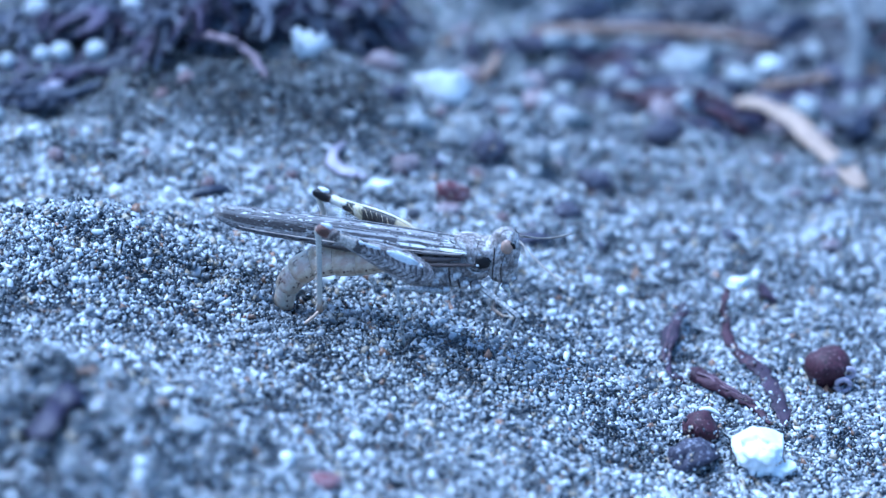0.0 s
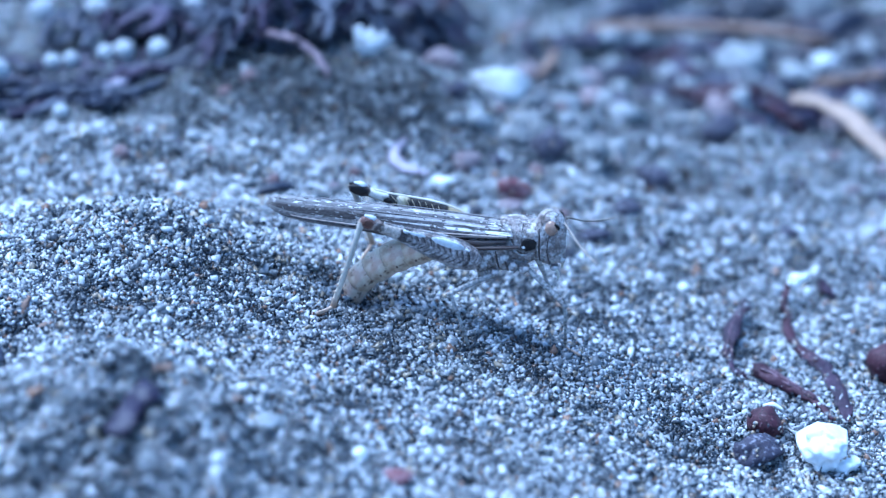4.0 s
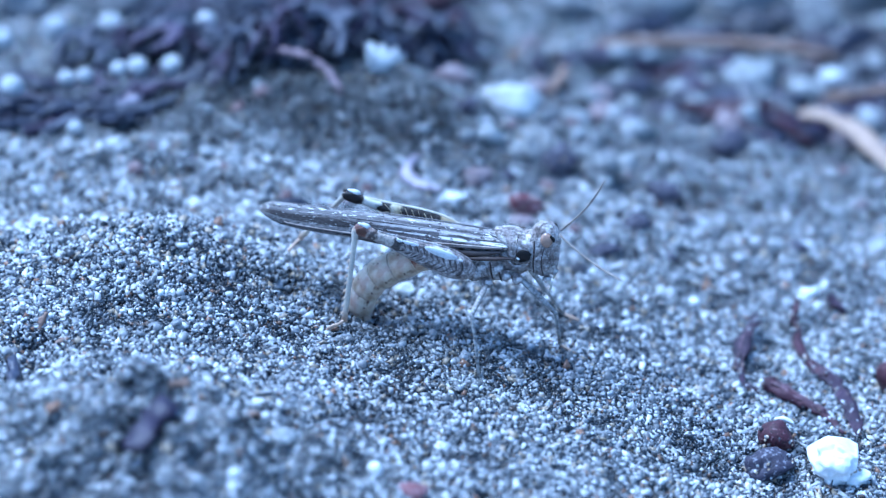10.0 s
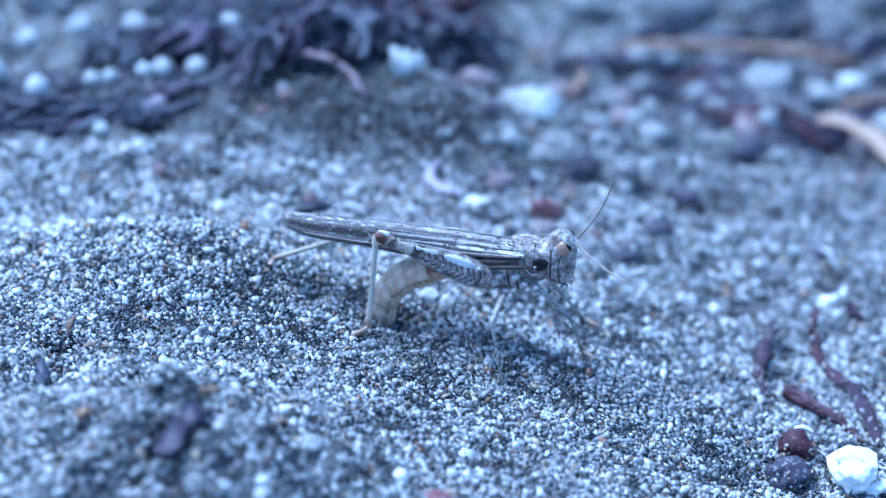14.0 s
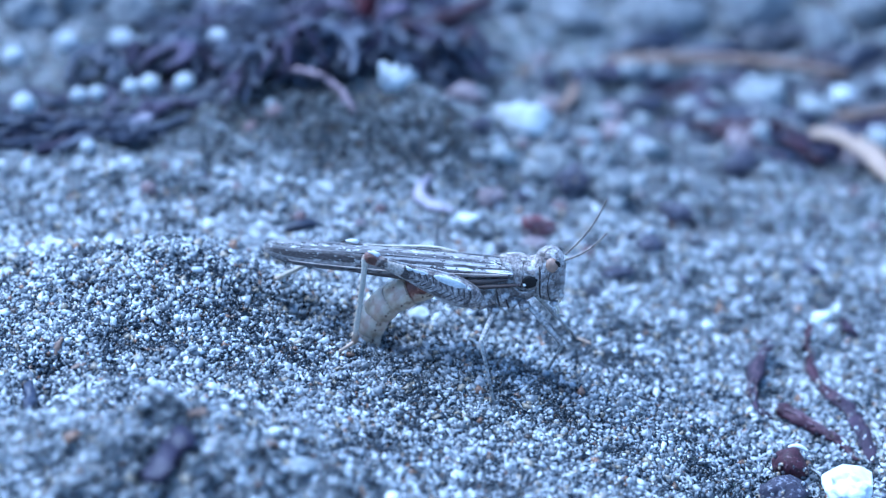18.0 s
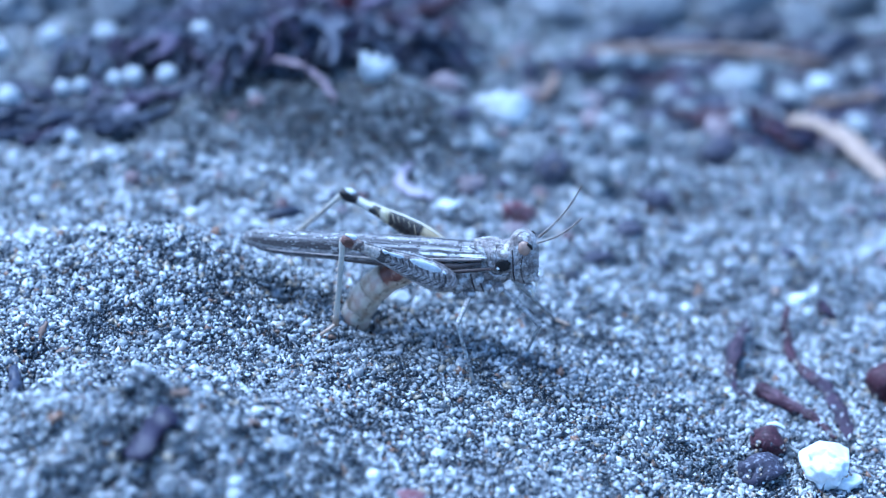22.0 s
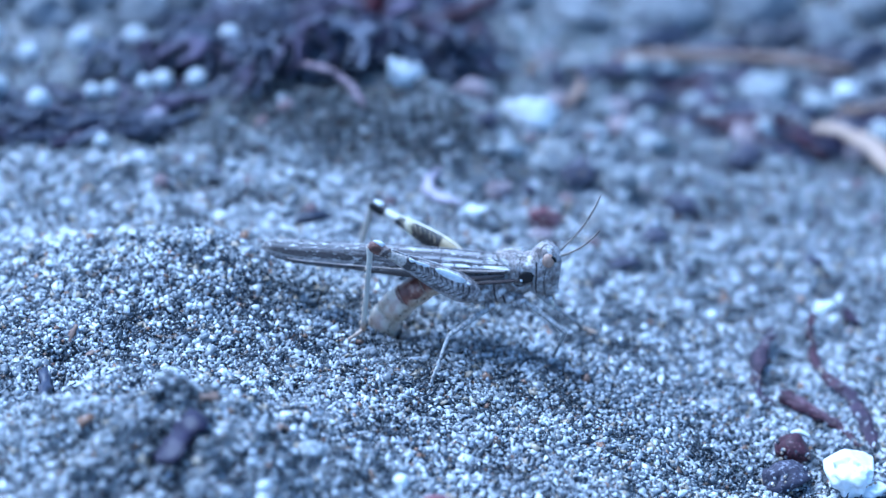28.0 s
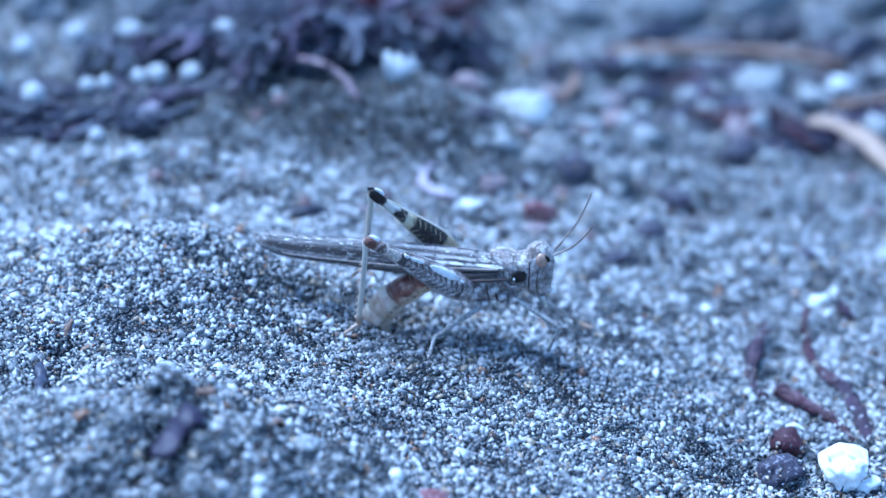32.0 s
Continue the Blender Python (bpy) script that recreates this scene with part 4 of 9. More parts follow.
def shin(name, body, length):
    bm = sweep([(0, 0, 0), (0.35, 0, -0.05), (1.2, 0, 0), (length * 0.5, 0, 0.04), (length * 0.9, 0, 0), (length, 0, 0)], [(0.3, 0.3), (0.3, 0.34), (0.23, 0.27), (0.21, 0.24), (0.24, 0.28), (0.26, 0.3)], 10)
    leg = part("hind_tibia", bm, SHIN, body, "slender cream shin with a row of spines")
    moving[name] = leg
    for i in range(9):
        for s in (-1, 1):
            x = 2.4 + i * (length - 2.6) / 9
            part("spine", sweep([(x, s * 0.12, -0.18), (x + 0.3, s * 0.26, -0.5)], [0.07, 0.012], 5), SPINE, leg)
    toe = part("tarsus", sweep(smooth_path([(length - 0.1, 0, 0), (length + 0.15, -0.35, -0.35), (length + 0.2, -0.9, -0.8), (length + 0.25, -1.5, -1.3)], 2), [(0.22, 0.2), (0.2, 0.16), (0.17, 0.13), (0.2, 0.15), (0.14, 0.12)], 9), TOE, leg, "jointed foot flat on the sand")
    return toe


def small_leg(name, body, upper, lower, which):
    bm = sweep([(0, 0, 0), (upper * 0.25, 0, 0.05), (upper * 0.6, 0, 0.05), (upper * 0.92, 0, 0), (upper + 0.15, 0, 0)], [0.22, 0.27, 0.25, 0.21, 0.18], 10)
    moving[name + "_femur"] = part(which + "_femur", bumpy(bm, 0.05, 2.0), LEG_GREY, body, "grey banded thigh")
    bm = sweep([(0, 0, 0), (0.3, 0, 0), (lower * 0.5, 0, 0.03), (lower, 0, 0)], [(0.19, 0.19), (0.175, 0.175), (0.15, 0.15), (0.16, 0.16)], 9)
    leg = part(which + "_tibia", bm, LEG_GREY, body, "grey banded shin")
    moving[name + "_tibia"] = leg
    for i in range(5):
        x = lower * 0.45 + i * lower * 0.1
        part("spine", sweep([(x, 0.05, -0.14), (x + 0.2, 0.1, -0.4)], [0.05, 0.01], 5), SPINE, leg)
    d = 1 if which == "fore" else -0.6
    part("tarsus", sweep(smooth_path([(lower - 0.1, 0, 0), (lower + 0.1, -0.2, 0.3 * d), (lower + 0.15, -0.6, 0.8 * d), (lower + 0.15, -1.0, 1.3 * d)]), [(0.17, 0.15), (0.16, 0.12), (0.18, 0.13), (0.1, 0.09)], 8), TOE, leg)


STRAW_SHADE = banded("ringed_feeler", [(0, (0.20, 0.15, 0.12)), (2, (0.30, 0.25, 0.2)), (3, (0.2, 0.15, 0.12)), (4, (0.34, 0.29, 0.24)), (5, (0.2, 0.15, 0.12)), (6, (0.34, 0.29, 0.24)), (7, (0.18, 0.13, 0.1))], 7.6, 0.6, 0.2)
VEIN_PALE = plain("pale_vein", (0.27, 0.24, 0.23), 0.5, 0.35, 2.0, 0.4)
VEIN_TAN = plain("tan_vein", (0.40, 0.33, 0.28), 0.5, 0.35, 2.0, 0.4)
VEIN_DARK = plain("dark_vein", (0.07, 0.055, 0.05), 0.45, 0.4, 2.0, 0.5)
RIDGE_DARK = plain("ridge_grey", (0.06, 0.048, 0.045), 0.55, 0.35, 2.2, 0.8)
RIDGE_GOLD = plain("ridge_gold", (0.40, 0.32, 0.20), 0.45)
CLEFT = plain("dark_cleft", (0.045, 0.030, 0.026), 0.6)
SEAM = plain("dark_seam", (0.045, 0.032, 0.03), 0.6)
FOLD = plain("brown_fold", (0.40, 0.29, 0.20), 0.5)
SPINE = plain("spine_tip", (0.35, 0.27, 0.2), 0.4)
TOE = plain("toe_brown", (0.42, 0.30, 0.21), 0.5, 0.4, 2.0, 0.35)


def build_grasshopper():
    body = empty("grasshopper", "mottled grey-brown grasshopper digging its abdomen into sand", "grasshopper")
    moving["insect"] = body
    build_thorax(body)
    build_pronotum(body)
    build_head(body)
    build_wings(body)
    build_abdomen(body)
    thigh("near_hind_femur", FEMUR_OUT, "stout mottled thigh with herring-bone ridges", body, -1)
    thigh("far_hind_femur", FEMUR_IN, "thigh with yellow and black banded inner face", body, 1)
    shin("near_hind_tibia", body, 9.06)
    shin("far_hind_tibia", body, 9.06)
    small_leg("near_mid", body, 5.4, 6.4, "middle")
    small_leg("far_mid", body, 6.2, 7.2, "middle")
    small_leg("near_fore", body, 4.7, 5.4, "fore")
    small_leg("far_fore", body, 4.7, 5.4, "fore")


build_grasshopper()


# ---- things lying on the sand ----
CHALK = plain("bright_chalk", (0.86, 0.86, 0.84), 0.8, 0.2, 1.4, 0.06, 0.15)


def on_sand(x, y, lift=0.0):
    return gz(x, y) + lift


def stone(name, label, category, x, y, size, mat, seed, turn=0.0, sink=0.3, tilt=(0, 0), rough=0.18, facets=3, group="", detail=3):
    z = on_sand(x, y) + size[2] * (0.5 - sink)
    return thing(name, blob(size, seed, rough, facets, detail), mat, label, category, place(x, y, z, tilt[0], tilt[1], turn), group)


def crumpled(bm, seed=0, amount=0.38):
    """Dry, shrivelled surface: folds along and across, some gaps of width."""
    off = Vector((seed * 3.7, 1.1, seed * 1.9))
    for v in bm.verts:
        p = v.co
        v.co = p + Vector((noise.noise(p * 0.9 + off), noise.noise(p * 0.9 + off * 2), noise.noise(p * 1.1 - off))) * amount + Vector((noise.noise(p * 2.6 + off), noise.noise(p * 2.6 - off), noise.noise(p * 3.0 + off))) * amount * 0.75
    return bm


def shard(outline, thick):
    """A broken plate: outline in its own plane, with worn edges."""
    bm = bmesh.new()
    c = Vector((sum(p[0] for p in outline) / len(outline), 0, sum(p[1] for p in outline) / len(outline)))
    rings = []
    for y, k in ((-thick / 2, 0.9), (-thick / 4, 1.0), (thick / 4, 1.0), (thick / 2, 0.88)):
        rings.append([c + (Vector((x, y + 0.12 * x * x * 0.3, z)) - c) * k for x, z in outline])
    loft(bm, rings)
    return bumpy(bm, 0.12, 1.3)


def strand(name, label, category, points, radii, mat, group="", n=10, rounds=2, wobble=0.0, seed=0):
    """A stem or straw through points (x, y, height over the sand)."""
    rnd = random.Random(seed)
    x0, y0 = points[0][:2]
    z0 = on_sand(x0, y0)
    path = [Vector((x - x0, y - y0, on_sand(x, y) + h - z0)) for x, y, h in points]
    path = smooth_path(path, rounds)
    for p in path[1:-1]:
        p += Vector((rnd.uniform(-1, 1), rnd.uniform(-1, 1), rnd.uniform(-1, 1))) * wobble
    return thing(name, crumpled(sweep(path, radii, n), seed), mat, label, category, place(x0, y0, z0), group)


def strand_part(name, owner, origin, points, radii, mat, label="", n=9, rounds=2):
    path = smooth_path([Vector((x - origin[0], y - origin[1], on_sand(x, y) + h - origin[2])) for x, y, h in points], rounds)
    return part(name, crumpled(sweep(path, radii, n), len(points)), mat, owner, label)


FLAKE = plain("dark_violet_flake", (0.020, 0.012, 0.034), 0.45, 0.4, 1.6, 0.6, 0.2)


# the dry weed, husks and white stone beside the insect
def crumbs(owner, half, count, seed, top=0.45):
    """Sand grains stuck to a thing's sides; half: its half sizes."""
    rnd = random.Random(seed)
    for i in range(count):
        a, b = rnd.uniform(0, 2 * math.pi), rnd.uniform(-0.9, top)
        d = Vector((math.cos(a) * math.cos(b), math.sin(a) * math.cos(b), math.sin(b)))
        s = rnd.uniform(0.2, 0.45)
        p = part("sand_crumb", blob((s, s, s), seed + i, 0.3, 1, 1), rnd.choice((SHELL, STONE_GREY, STONE_GREY, STONE_TAN, STONE_DARK)), owner)
        p.location = Vector((d.x * half[0], d.y * half[1], d.z * half[2])) * MM * 1.02


def stuck(owner, origin, points, wide, count, seed):
    """Sand grains stuck along a stem."""
    rnd = random.Random(seed)
    for i in range(count):
        u = rnd.uniform(0, len(points) - 1.001)
        a, b, f = Vector(points[int(u)]), Vector(points[int(u) + 1]), u % 1
        p = a.lerp(b, f)
        s = rnd.uniform(0.18, 0.42)
        g = part("sand_crumb", blob((s, s, s), seed + i, 0.3, 1, 1), rnd.choice((SHELL, SHELL, STONE_GREY, STONE_TAN, STONE_DARK)), owner)
        k = rnd.uniform(-1, 1) * wide
        g.location = Vector((p.x + k - origin[0], p.y - origin[1] - 0.2, on_sand(p.x, p.y) + p.z + wide * 0.5 * (1 - abs(k / wide)) - origin[2])) * MM


def build_weed_sprig():
    x0, y0 = 35.4, -15.3
    z0 = on_sand(x0, y0)
    sprig = empty("weed_sprig", "dried violet-brown weed sprig with a white shell tip", "seaweed", place(x0, y0, z0))
    o = (x0, y0, z0)
    stem = [(35.4, -6.7, 2.4), (35.1, -7.8, 2.0), (34.9, -10.3, 1.4), (35.0, -12.8, 0.9), (35.3, -15.6, 0.8), (36.4, -16.6, 0.7), (37.3, -18.0, 0.7)]
    blade = [(36.1, -16.4, 0.6), (37.4, -18.0, 0.6), (38.4, -19.9, 0.4), (38.8, -23.8, 0.3), (38.9, -27.4, 0.2)]
    strand_part("stem", sprig, o, stem, [(0.26, 0.26), (0.42, 0.36), (0.36, 0.3), (0.5, 0.34), (0.6, 0.3), (0.45, 0.25)], WEED_RED)
    strand_part("blade", sprig, o, blade, [(0.4, 0.25), (0.9, 0.2), (0.75, 0.16), (0.8, 0.16), (0.3, 0.12)], WEED_PURPLE)
    strand_part("twiglet", sprig, o, [(38.9, -4.5, 1.0), (39.7, -5.5, 0.8), (40.4, -6.2, 0.3)], [0.45, 0.4, 0.2], WEED_PURPLE)
    stuck(sprig, o, stem, 0.4, 26, 601)
    stuck(sprig, o, blade, 0.6, 22, 640)
    for dx, dy, dz, s, seed in ((36.3, -6.3, 2.6, 1.5, 61), (37.1, -6.0, 2.8, 1.0, 62), (35.6, -6.5, 2.3, 0.8, 63), (35.5, -7.8, 1.7, 0.7, 64), (37.3, -6.9, 1.9, 0.8, 65)):
        p = part("shell_crumb", blob((s, s * 0.9, s * 0.8), seed, 0.35, 2, 3), SHELL, sprig, "white shell crumb")
        p.location = Vector((dx - o[0], dy - o[1], on_sand(dx, dy) + dz - o[2])) * MM


RIDGE_WEED = plain("weed_ridge", (0.13, 0.075, 0.09), 0.5, 0.4, 2.4, 0.6, 0.1)


def ridges(owner, points, lift, offsets):
    """Dried veins along the upper side of a pod or leaf."""
    x0, y0, z0 = owner.location / MM
    for k in offsets:
        path = smooth_path([(x - x0 + k, y - y0, on_sand(x, y) + h - z0 + lift) for x, y, h in points])
        part("vein", crumpled(sweep(path, [0.03, 0.09, 0.08, 0.03], 6), 4, 0.2), RIDGE_WEED, owner)


def build_husks():
    pod_line = [(30.9, -20.5, 0.9), (31.5, -20.7, 0.9), (33.0, -22.0, 0.8), (34.8, -23.3, 0.6), (36.4, -24.2, 0.4), (37.6, -27.0, 0.2)]
    pod = strand("weed_pod", "dried red-brown pod, split and tapering", "seaweed", pod_line, [(0.5, 0.4), (0.85, 0.6), (0.75, 0.55), (0.55, 0.4), (0.35, 0.25), (0.12, 0.1)], WEED_RED, n=12)
    stuck(pod, (*pod_line[0][:2], on_sand(*pod_line[0][:2])), pod_line, 0.6, 24, 660)
    ridges(pod, pod_line[1:5], 0.5, (-0.3, 0.05, 0.4))
    part("torn_edge", sweep(smooth_path([(2.6, -1.3, 0.2), (3.9, -2.0, 0.0), (5.2, -3.3, -0.3)]), [(0.1, 0.06), (0.3, 0.08), (0.1, 0.06)], 7), LILAC, pod, "pale torn edge")
    leaf_line = [(31.6, -8.7, 1.8), (30.7, -10.8, 1.6), (29.7, -13.1, 1.3), (28.9, -16.5, 0.8), (28.7, -18.4, 0.4), (29.2, -20.6, 0.3), (30.5, -21.2, 0.3)]
    leaf = strand("weed_leaf", "curled violet dried leaf standing in the sand", "seaweed", leaf_line, [(0.12, 0.1), (0.5, 0.22), (0.75, 0.3), (0.6, 0.26), (0.3, 0.2), (0.24, 0.18), (0.2, 0.16)], WEED_PURPLE)
    stuck(leaf, (*leaf_line[0][:2], on_sand(*leaf_line[0][:2])), leaf_line, 0.5, 24, 690)
    ridges(leaf, leaf_line[1:5], 0.28, (-0.2, 0.25))
    husk = stone("seed_husk", "round dark red husk with a pale crescent", "husk", 31.1, -30.4, (3.7, 3.2, 3.0), BERRY, 71, 10, 0.1, facets=1, rough=0.14)
    part("rim", sweep(smooth_path([(-0.1, 1.0, 1.15), (0.8, 1.0, 1.2), (1.6, 0.5, 0.85)]), [0.12, 0.26, 0.12], 7), SHELL, husk, "pale crescent of torn skin")
    crumbs(husk, (1.8, 1.55, 1.45), 40, 710, 0.7)
    crumbs(stone("pebble", "violet-grey sand-dusted pebble beside a red husk", "pebble", 29.9, -34.9, (4.5, 3.4, 2.8), STONE_VIOLET, 72, 20, 0.18, rough=0.3, facets=2), (2.1, 1.6, 1.3), 44, 720, 0.9)
    crumbs(stone("white_stone", "bright chalk-white lumpy stone with sand on its foot", "stone", 36.1, -34.5, (5.7, 5.2, 4.8), CHALK, 79, 25, 0.14, rough=0.34, facets=5, detail=5), (2.3, 2.2, 1.7), 40, 730)
    crumbs(stone("white_stone", "small chalk-white lump beside a bright white stone", "stone", 37.3, -35.6, (3.0, 2.6, 2.2), CHALK, 74, 5, 0.3, rough=0.3, detail=4), (1.2, 1.0, 0.7), 14, 780)
    ball = stone("seed_husk", "large round dark red husk with small white rings", "husk", 43.8, -19.2, (4.2, 4.1, 4.2), BERRY, 75, 0, 0.05, facets=1, rough=0.12)
    crumbs(ball, (2.0, 1.95, 2.0), 30, 750, 0.2)
    for x, y, z, s in ((1.2, -1.75, -0.9, 1.3), (1.75, -1.2, 0.1, 1.0)):
        bm = sweep([(math.cos(a) * s * 0.5, 0, math.sin(a) * s * 0.5) for a in np.linspace(0, 6.0, 16)], [0.24, 0.28, 0.22], 7)
        p = part("white_ring", bm, LILAC, ball, "tiny white tube-worm ring")
        p.location = Vector((x, y, z)) * MM


# the crumbs in front
def build_front():
    strand("weed_flake", "flat dark violet weed flake on a sand mound", "seaweed", [(-20.7, -51.4, 1.4), (-21.9, -52.8, 1.8), (-23.3, -54.2, 1.8), (-24.7, -55.4, 1.3)], [(0.45, 0.2), (1.2, 0.4), (1.05, 0.36), (0.3, 0.15)], FLAKE, n=10)
    rnd = random.Random(3)
    for i in range(34):
        x, y = rnd.gauss(-24, 8), rnd.gauss(-52, 6)
        if x > -12 or y > -42 or (abs(x + 22.8) < 3 and -58 < y < -48):
            continue
        s = rnd.uniform(0.6, 1.5)
        stone("sand_clod", "small crumbly clod of damp sand on a mound", "clod", x, y, (s * 1.2, s, s * 0.8), CLOD, 860 + i, i * 40.0, 0.4, rough=0.5, group="mound clods", detail=2)
    strand("weed_chip", "thin orange-brown chip lodged in the sand", "seaweed", [(-21.6, -48.3, 0.6), (-20.8, -47.5, 0.7), (-20.2, -46.2, 0.6)], [(0.3, 0.15), (0.5, 0.2), (0.2, 0.12)], STRAW, n=8)
    crumbs(stone("pebble", "pale lumpy pebble coated with sand", "pebble", -12.4, -49.2, (2.9, 2.2, 1.7), STONE_DUSTY, 81, 10, 0.3, rough=0.3), (1.3, 1.0, 0.75), 26, 810)
    stone("pebble", "small round white pebble", "pebble", -4.8, -49.4, (1.5, 1.3, 1.3), SHELL, 82, 0, 0.25, facets=1)
    stone("pebble", "flat dark red pebble half sunk in sand", "pebble", -2.0, -51.0, (3.2, 2.0, 1.3), STONE_RED, 83, -12, 0.3)
    crumbs(stone("pebble", "white sand-dusted pebble under the insect's belly", "pebble", -2.8, -16.6, (2.3, 2.0, 1.5), STONE_DULL, 84, 20, 0.3, rough=0.3, facets=2), (1.1, 0.95, 0.7), 22, 840)
    stone("pebble", "small white pebble on open sand", "pebble", 25.4, -6.3, (1.2, 1.1, 1.0), SHELL, 85, 0, 0.25, facets=1)
    strand("weed_chip", "dark weed chip at the mound's edge", "seaweed", [(-16.2, -1.2, 0.5), (-14.6, -0.6, 0.8), (-12.6, -0.2, 0.5)], [(0.2, 0.2), (0.7, 0.5), (0.2, 0.15)], WEED, n=8)
    strand("weed_chip", "rusty weed chip in a sand hollow", "seaweed", [(-35.3, -30.3, 0.3), (-34.9, -29.6, 0.5), (-34.4, -28.8, 0.4)], [(0.15, 0.1), (0.35, 0.25), (0.2, 0.1)], STRAW, n=8)
    strand("weed_chip", "thin brown chip beside a sand hollow", "seaweed", [(-33.9, -33.1, 0.3), (-33.1, -32.4, 0.4), (-32.2, -32.0, 0.3)], [(0.12, 0.1), (0.25, 0.18), (0.1, 0.1)], STRAW, n=8)
    strand("weed_chip", "short brown chip on open sand", "seaweed", [(-15.6, -49.0, 0.3), (-14.8, -47.9, 0.4), (-14.0, -47.3, 0.3)], [(0.15, 0.1), (0.35, 0.2), (0.15, 0.1)], STRAW, n=8)
    strand("weed_chip", "dark weed chip in a sand hollow", "seaweed", [(-37.0, -34.6, 0.4), (-36.2, -37.0, 0.6), (-36.6, -39.4, 0.3)], [(0.3, 0.2), (0.6, 0.4), (0.3, 0.2)], WEED, n=8)


# the middle ground
def build_middle():
    crumbs(stone("pebble", "rust-red rounded pebble half sunk", "pebble", 8.9, 5.6, (3.6, 2.6, 2.5), STONE_RED, 91, -8, 0.25, rough=0.3), (1.7, 1.25, 1.15), 26, 910, 1.2)
    stone("pebble", "dull pink flat pebble in sand", "pebble", 8.6, 1.8, (3.0, 1.8, 1.4), STONE_PINK, 92, 4, 0.3)
    crumbs(stone("pebble", "dark violet rounded pebble among clods", "pebble", 13.0, 14.6, (4.0, 3.2, 3.4), STONE_VIOLET, 93, 15, 0.2, rough=0.3), (1.9, 1.5, 1.6), 26, 930, 1.2)
    stone("sand_clod", "dark crumbly clod of damp sand", "clod", 9.8, 16.0, (3.6, 3.0, 2.8), CLOD, 94, 0, 0.35, rough=0.45)
    stone("sand_clod", "dark crumbly clod of damp sand", "clod", 17.4, 15.4, (4.2, 3.0, 3.0), CLOD, 95, 30, 0.3, rough=0.4)
    stone("pebble", "pale pink pebble on open sand", "pebble", 4.2, 9.6, (3.4, 2.2, 2.2), STONE_PINK, 96, 12, 0.3)
    stone("pebble", "violet-grey pebble on open sand", "pebble", 20.5, 5.3, (3.0, 2.4, 2.2), STONE_VIOLET, 97, 0, 0.3)
    stone("pebble", "violet-grey flat pebble on sand", "pebble", 23.6, 13.6, (4.6, 2.6, 2.0), STONE_VIOLET, 98, -10, 0.3)
    stone("pebble", "dark violet flat pebble on sand", "pebble", 16.5, -1.6, (3.8, 1.8, 1.5), STONE_VIOLET, 99, 10, 0.35)
    stone("pebble", "dark rounded pebble before the insect", "pebble", 14.0, -5.6, (1.9, 1.4, 1.3), STONE_DARK, 100, 0, 0.3)
    strand("curled_shell_strip", "curved lilac-white shell strip", "shell", [(-1.9, 9.6, 0.7), (-3.0, 8.2, 0.9), (-2.8, 6.6, 0.8), (-1.4, 5.4, 0.6), (0.6, 4.6, 0.6)], [(0.3, 0.2), (0.6, 0.3), (0.75, 0.35), (0.6, 0.3), (0.25, 0.2)], LILAC, n=10)
    stone("shell_piece", "small elongated white shell piece", "shell", 1.6, 4.3, (3.4, 1.1, 0.9), SHELL, 101, -6, 0.2)
    rnd = random.Random(17)
    for i in range(26):
        x, y = rnd.gauss(13, 4.2), rnd.gauss(17.5, 4.0)
        s = rnd.uniform(1.2, 3.0)
        stone("sand_clod", "crumbly clod of damp sand beside a violet pebble", "clod", x, y, (s * 1.2, s, s * 0.8), CLOD if i % 3 else STONE_DUSTY, 950 + i, i * 50.0, 0.4, rough=0.5, group="bank clods", detail=2)
    rnd = random.Random(7)
    kinds = [(STONE_RUST, "small rusty pebble"), (STONE_PINK, "small pink pebble"), (STONE_DARK, "small black pebble"), (STONE_VIOLET, "small violet pebble"), (STONE_DUSTY, "small sand-coated pebble"), (STONE_GREY, "small grey pebble")]
    for i in range(90):
        x, y = rnd.uniform(-30, 50), rnd.uniform(0, 32)
        if abs(x + 7) < 10 and y > 8:
            continue
        mat, label = rnd.choice(kinds)
        s = rnd.uniform(0.8, 1.9)
        stone("pebble", label + " strewn on sand", "pebble", x, y, (s * 1.2, s, s * 0.8), mat, 200 + i, rnd.uniform(0, 180), 0.3, group="strewn pebbles", detail=2)


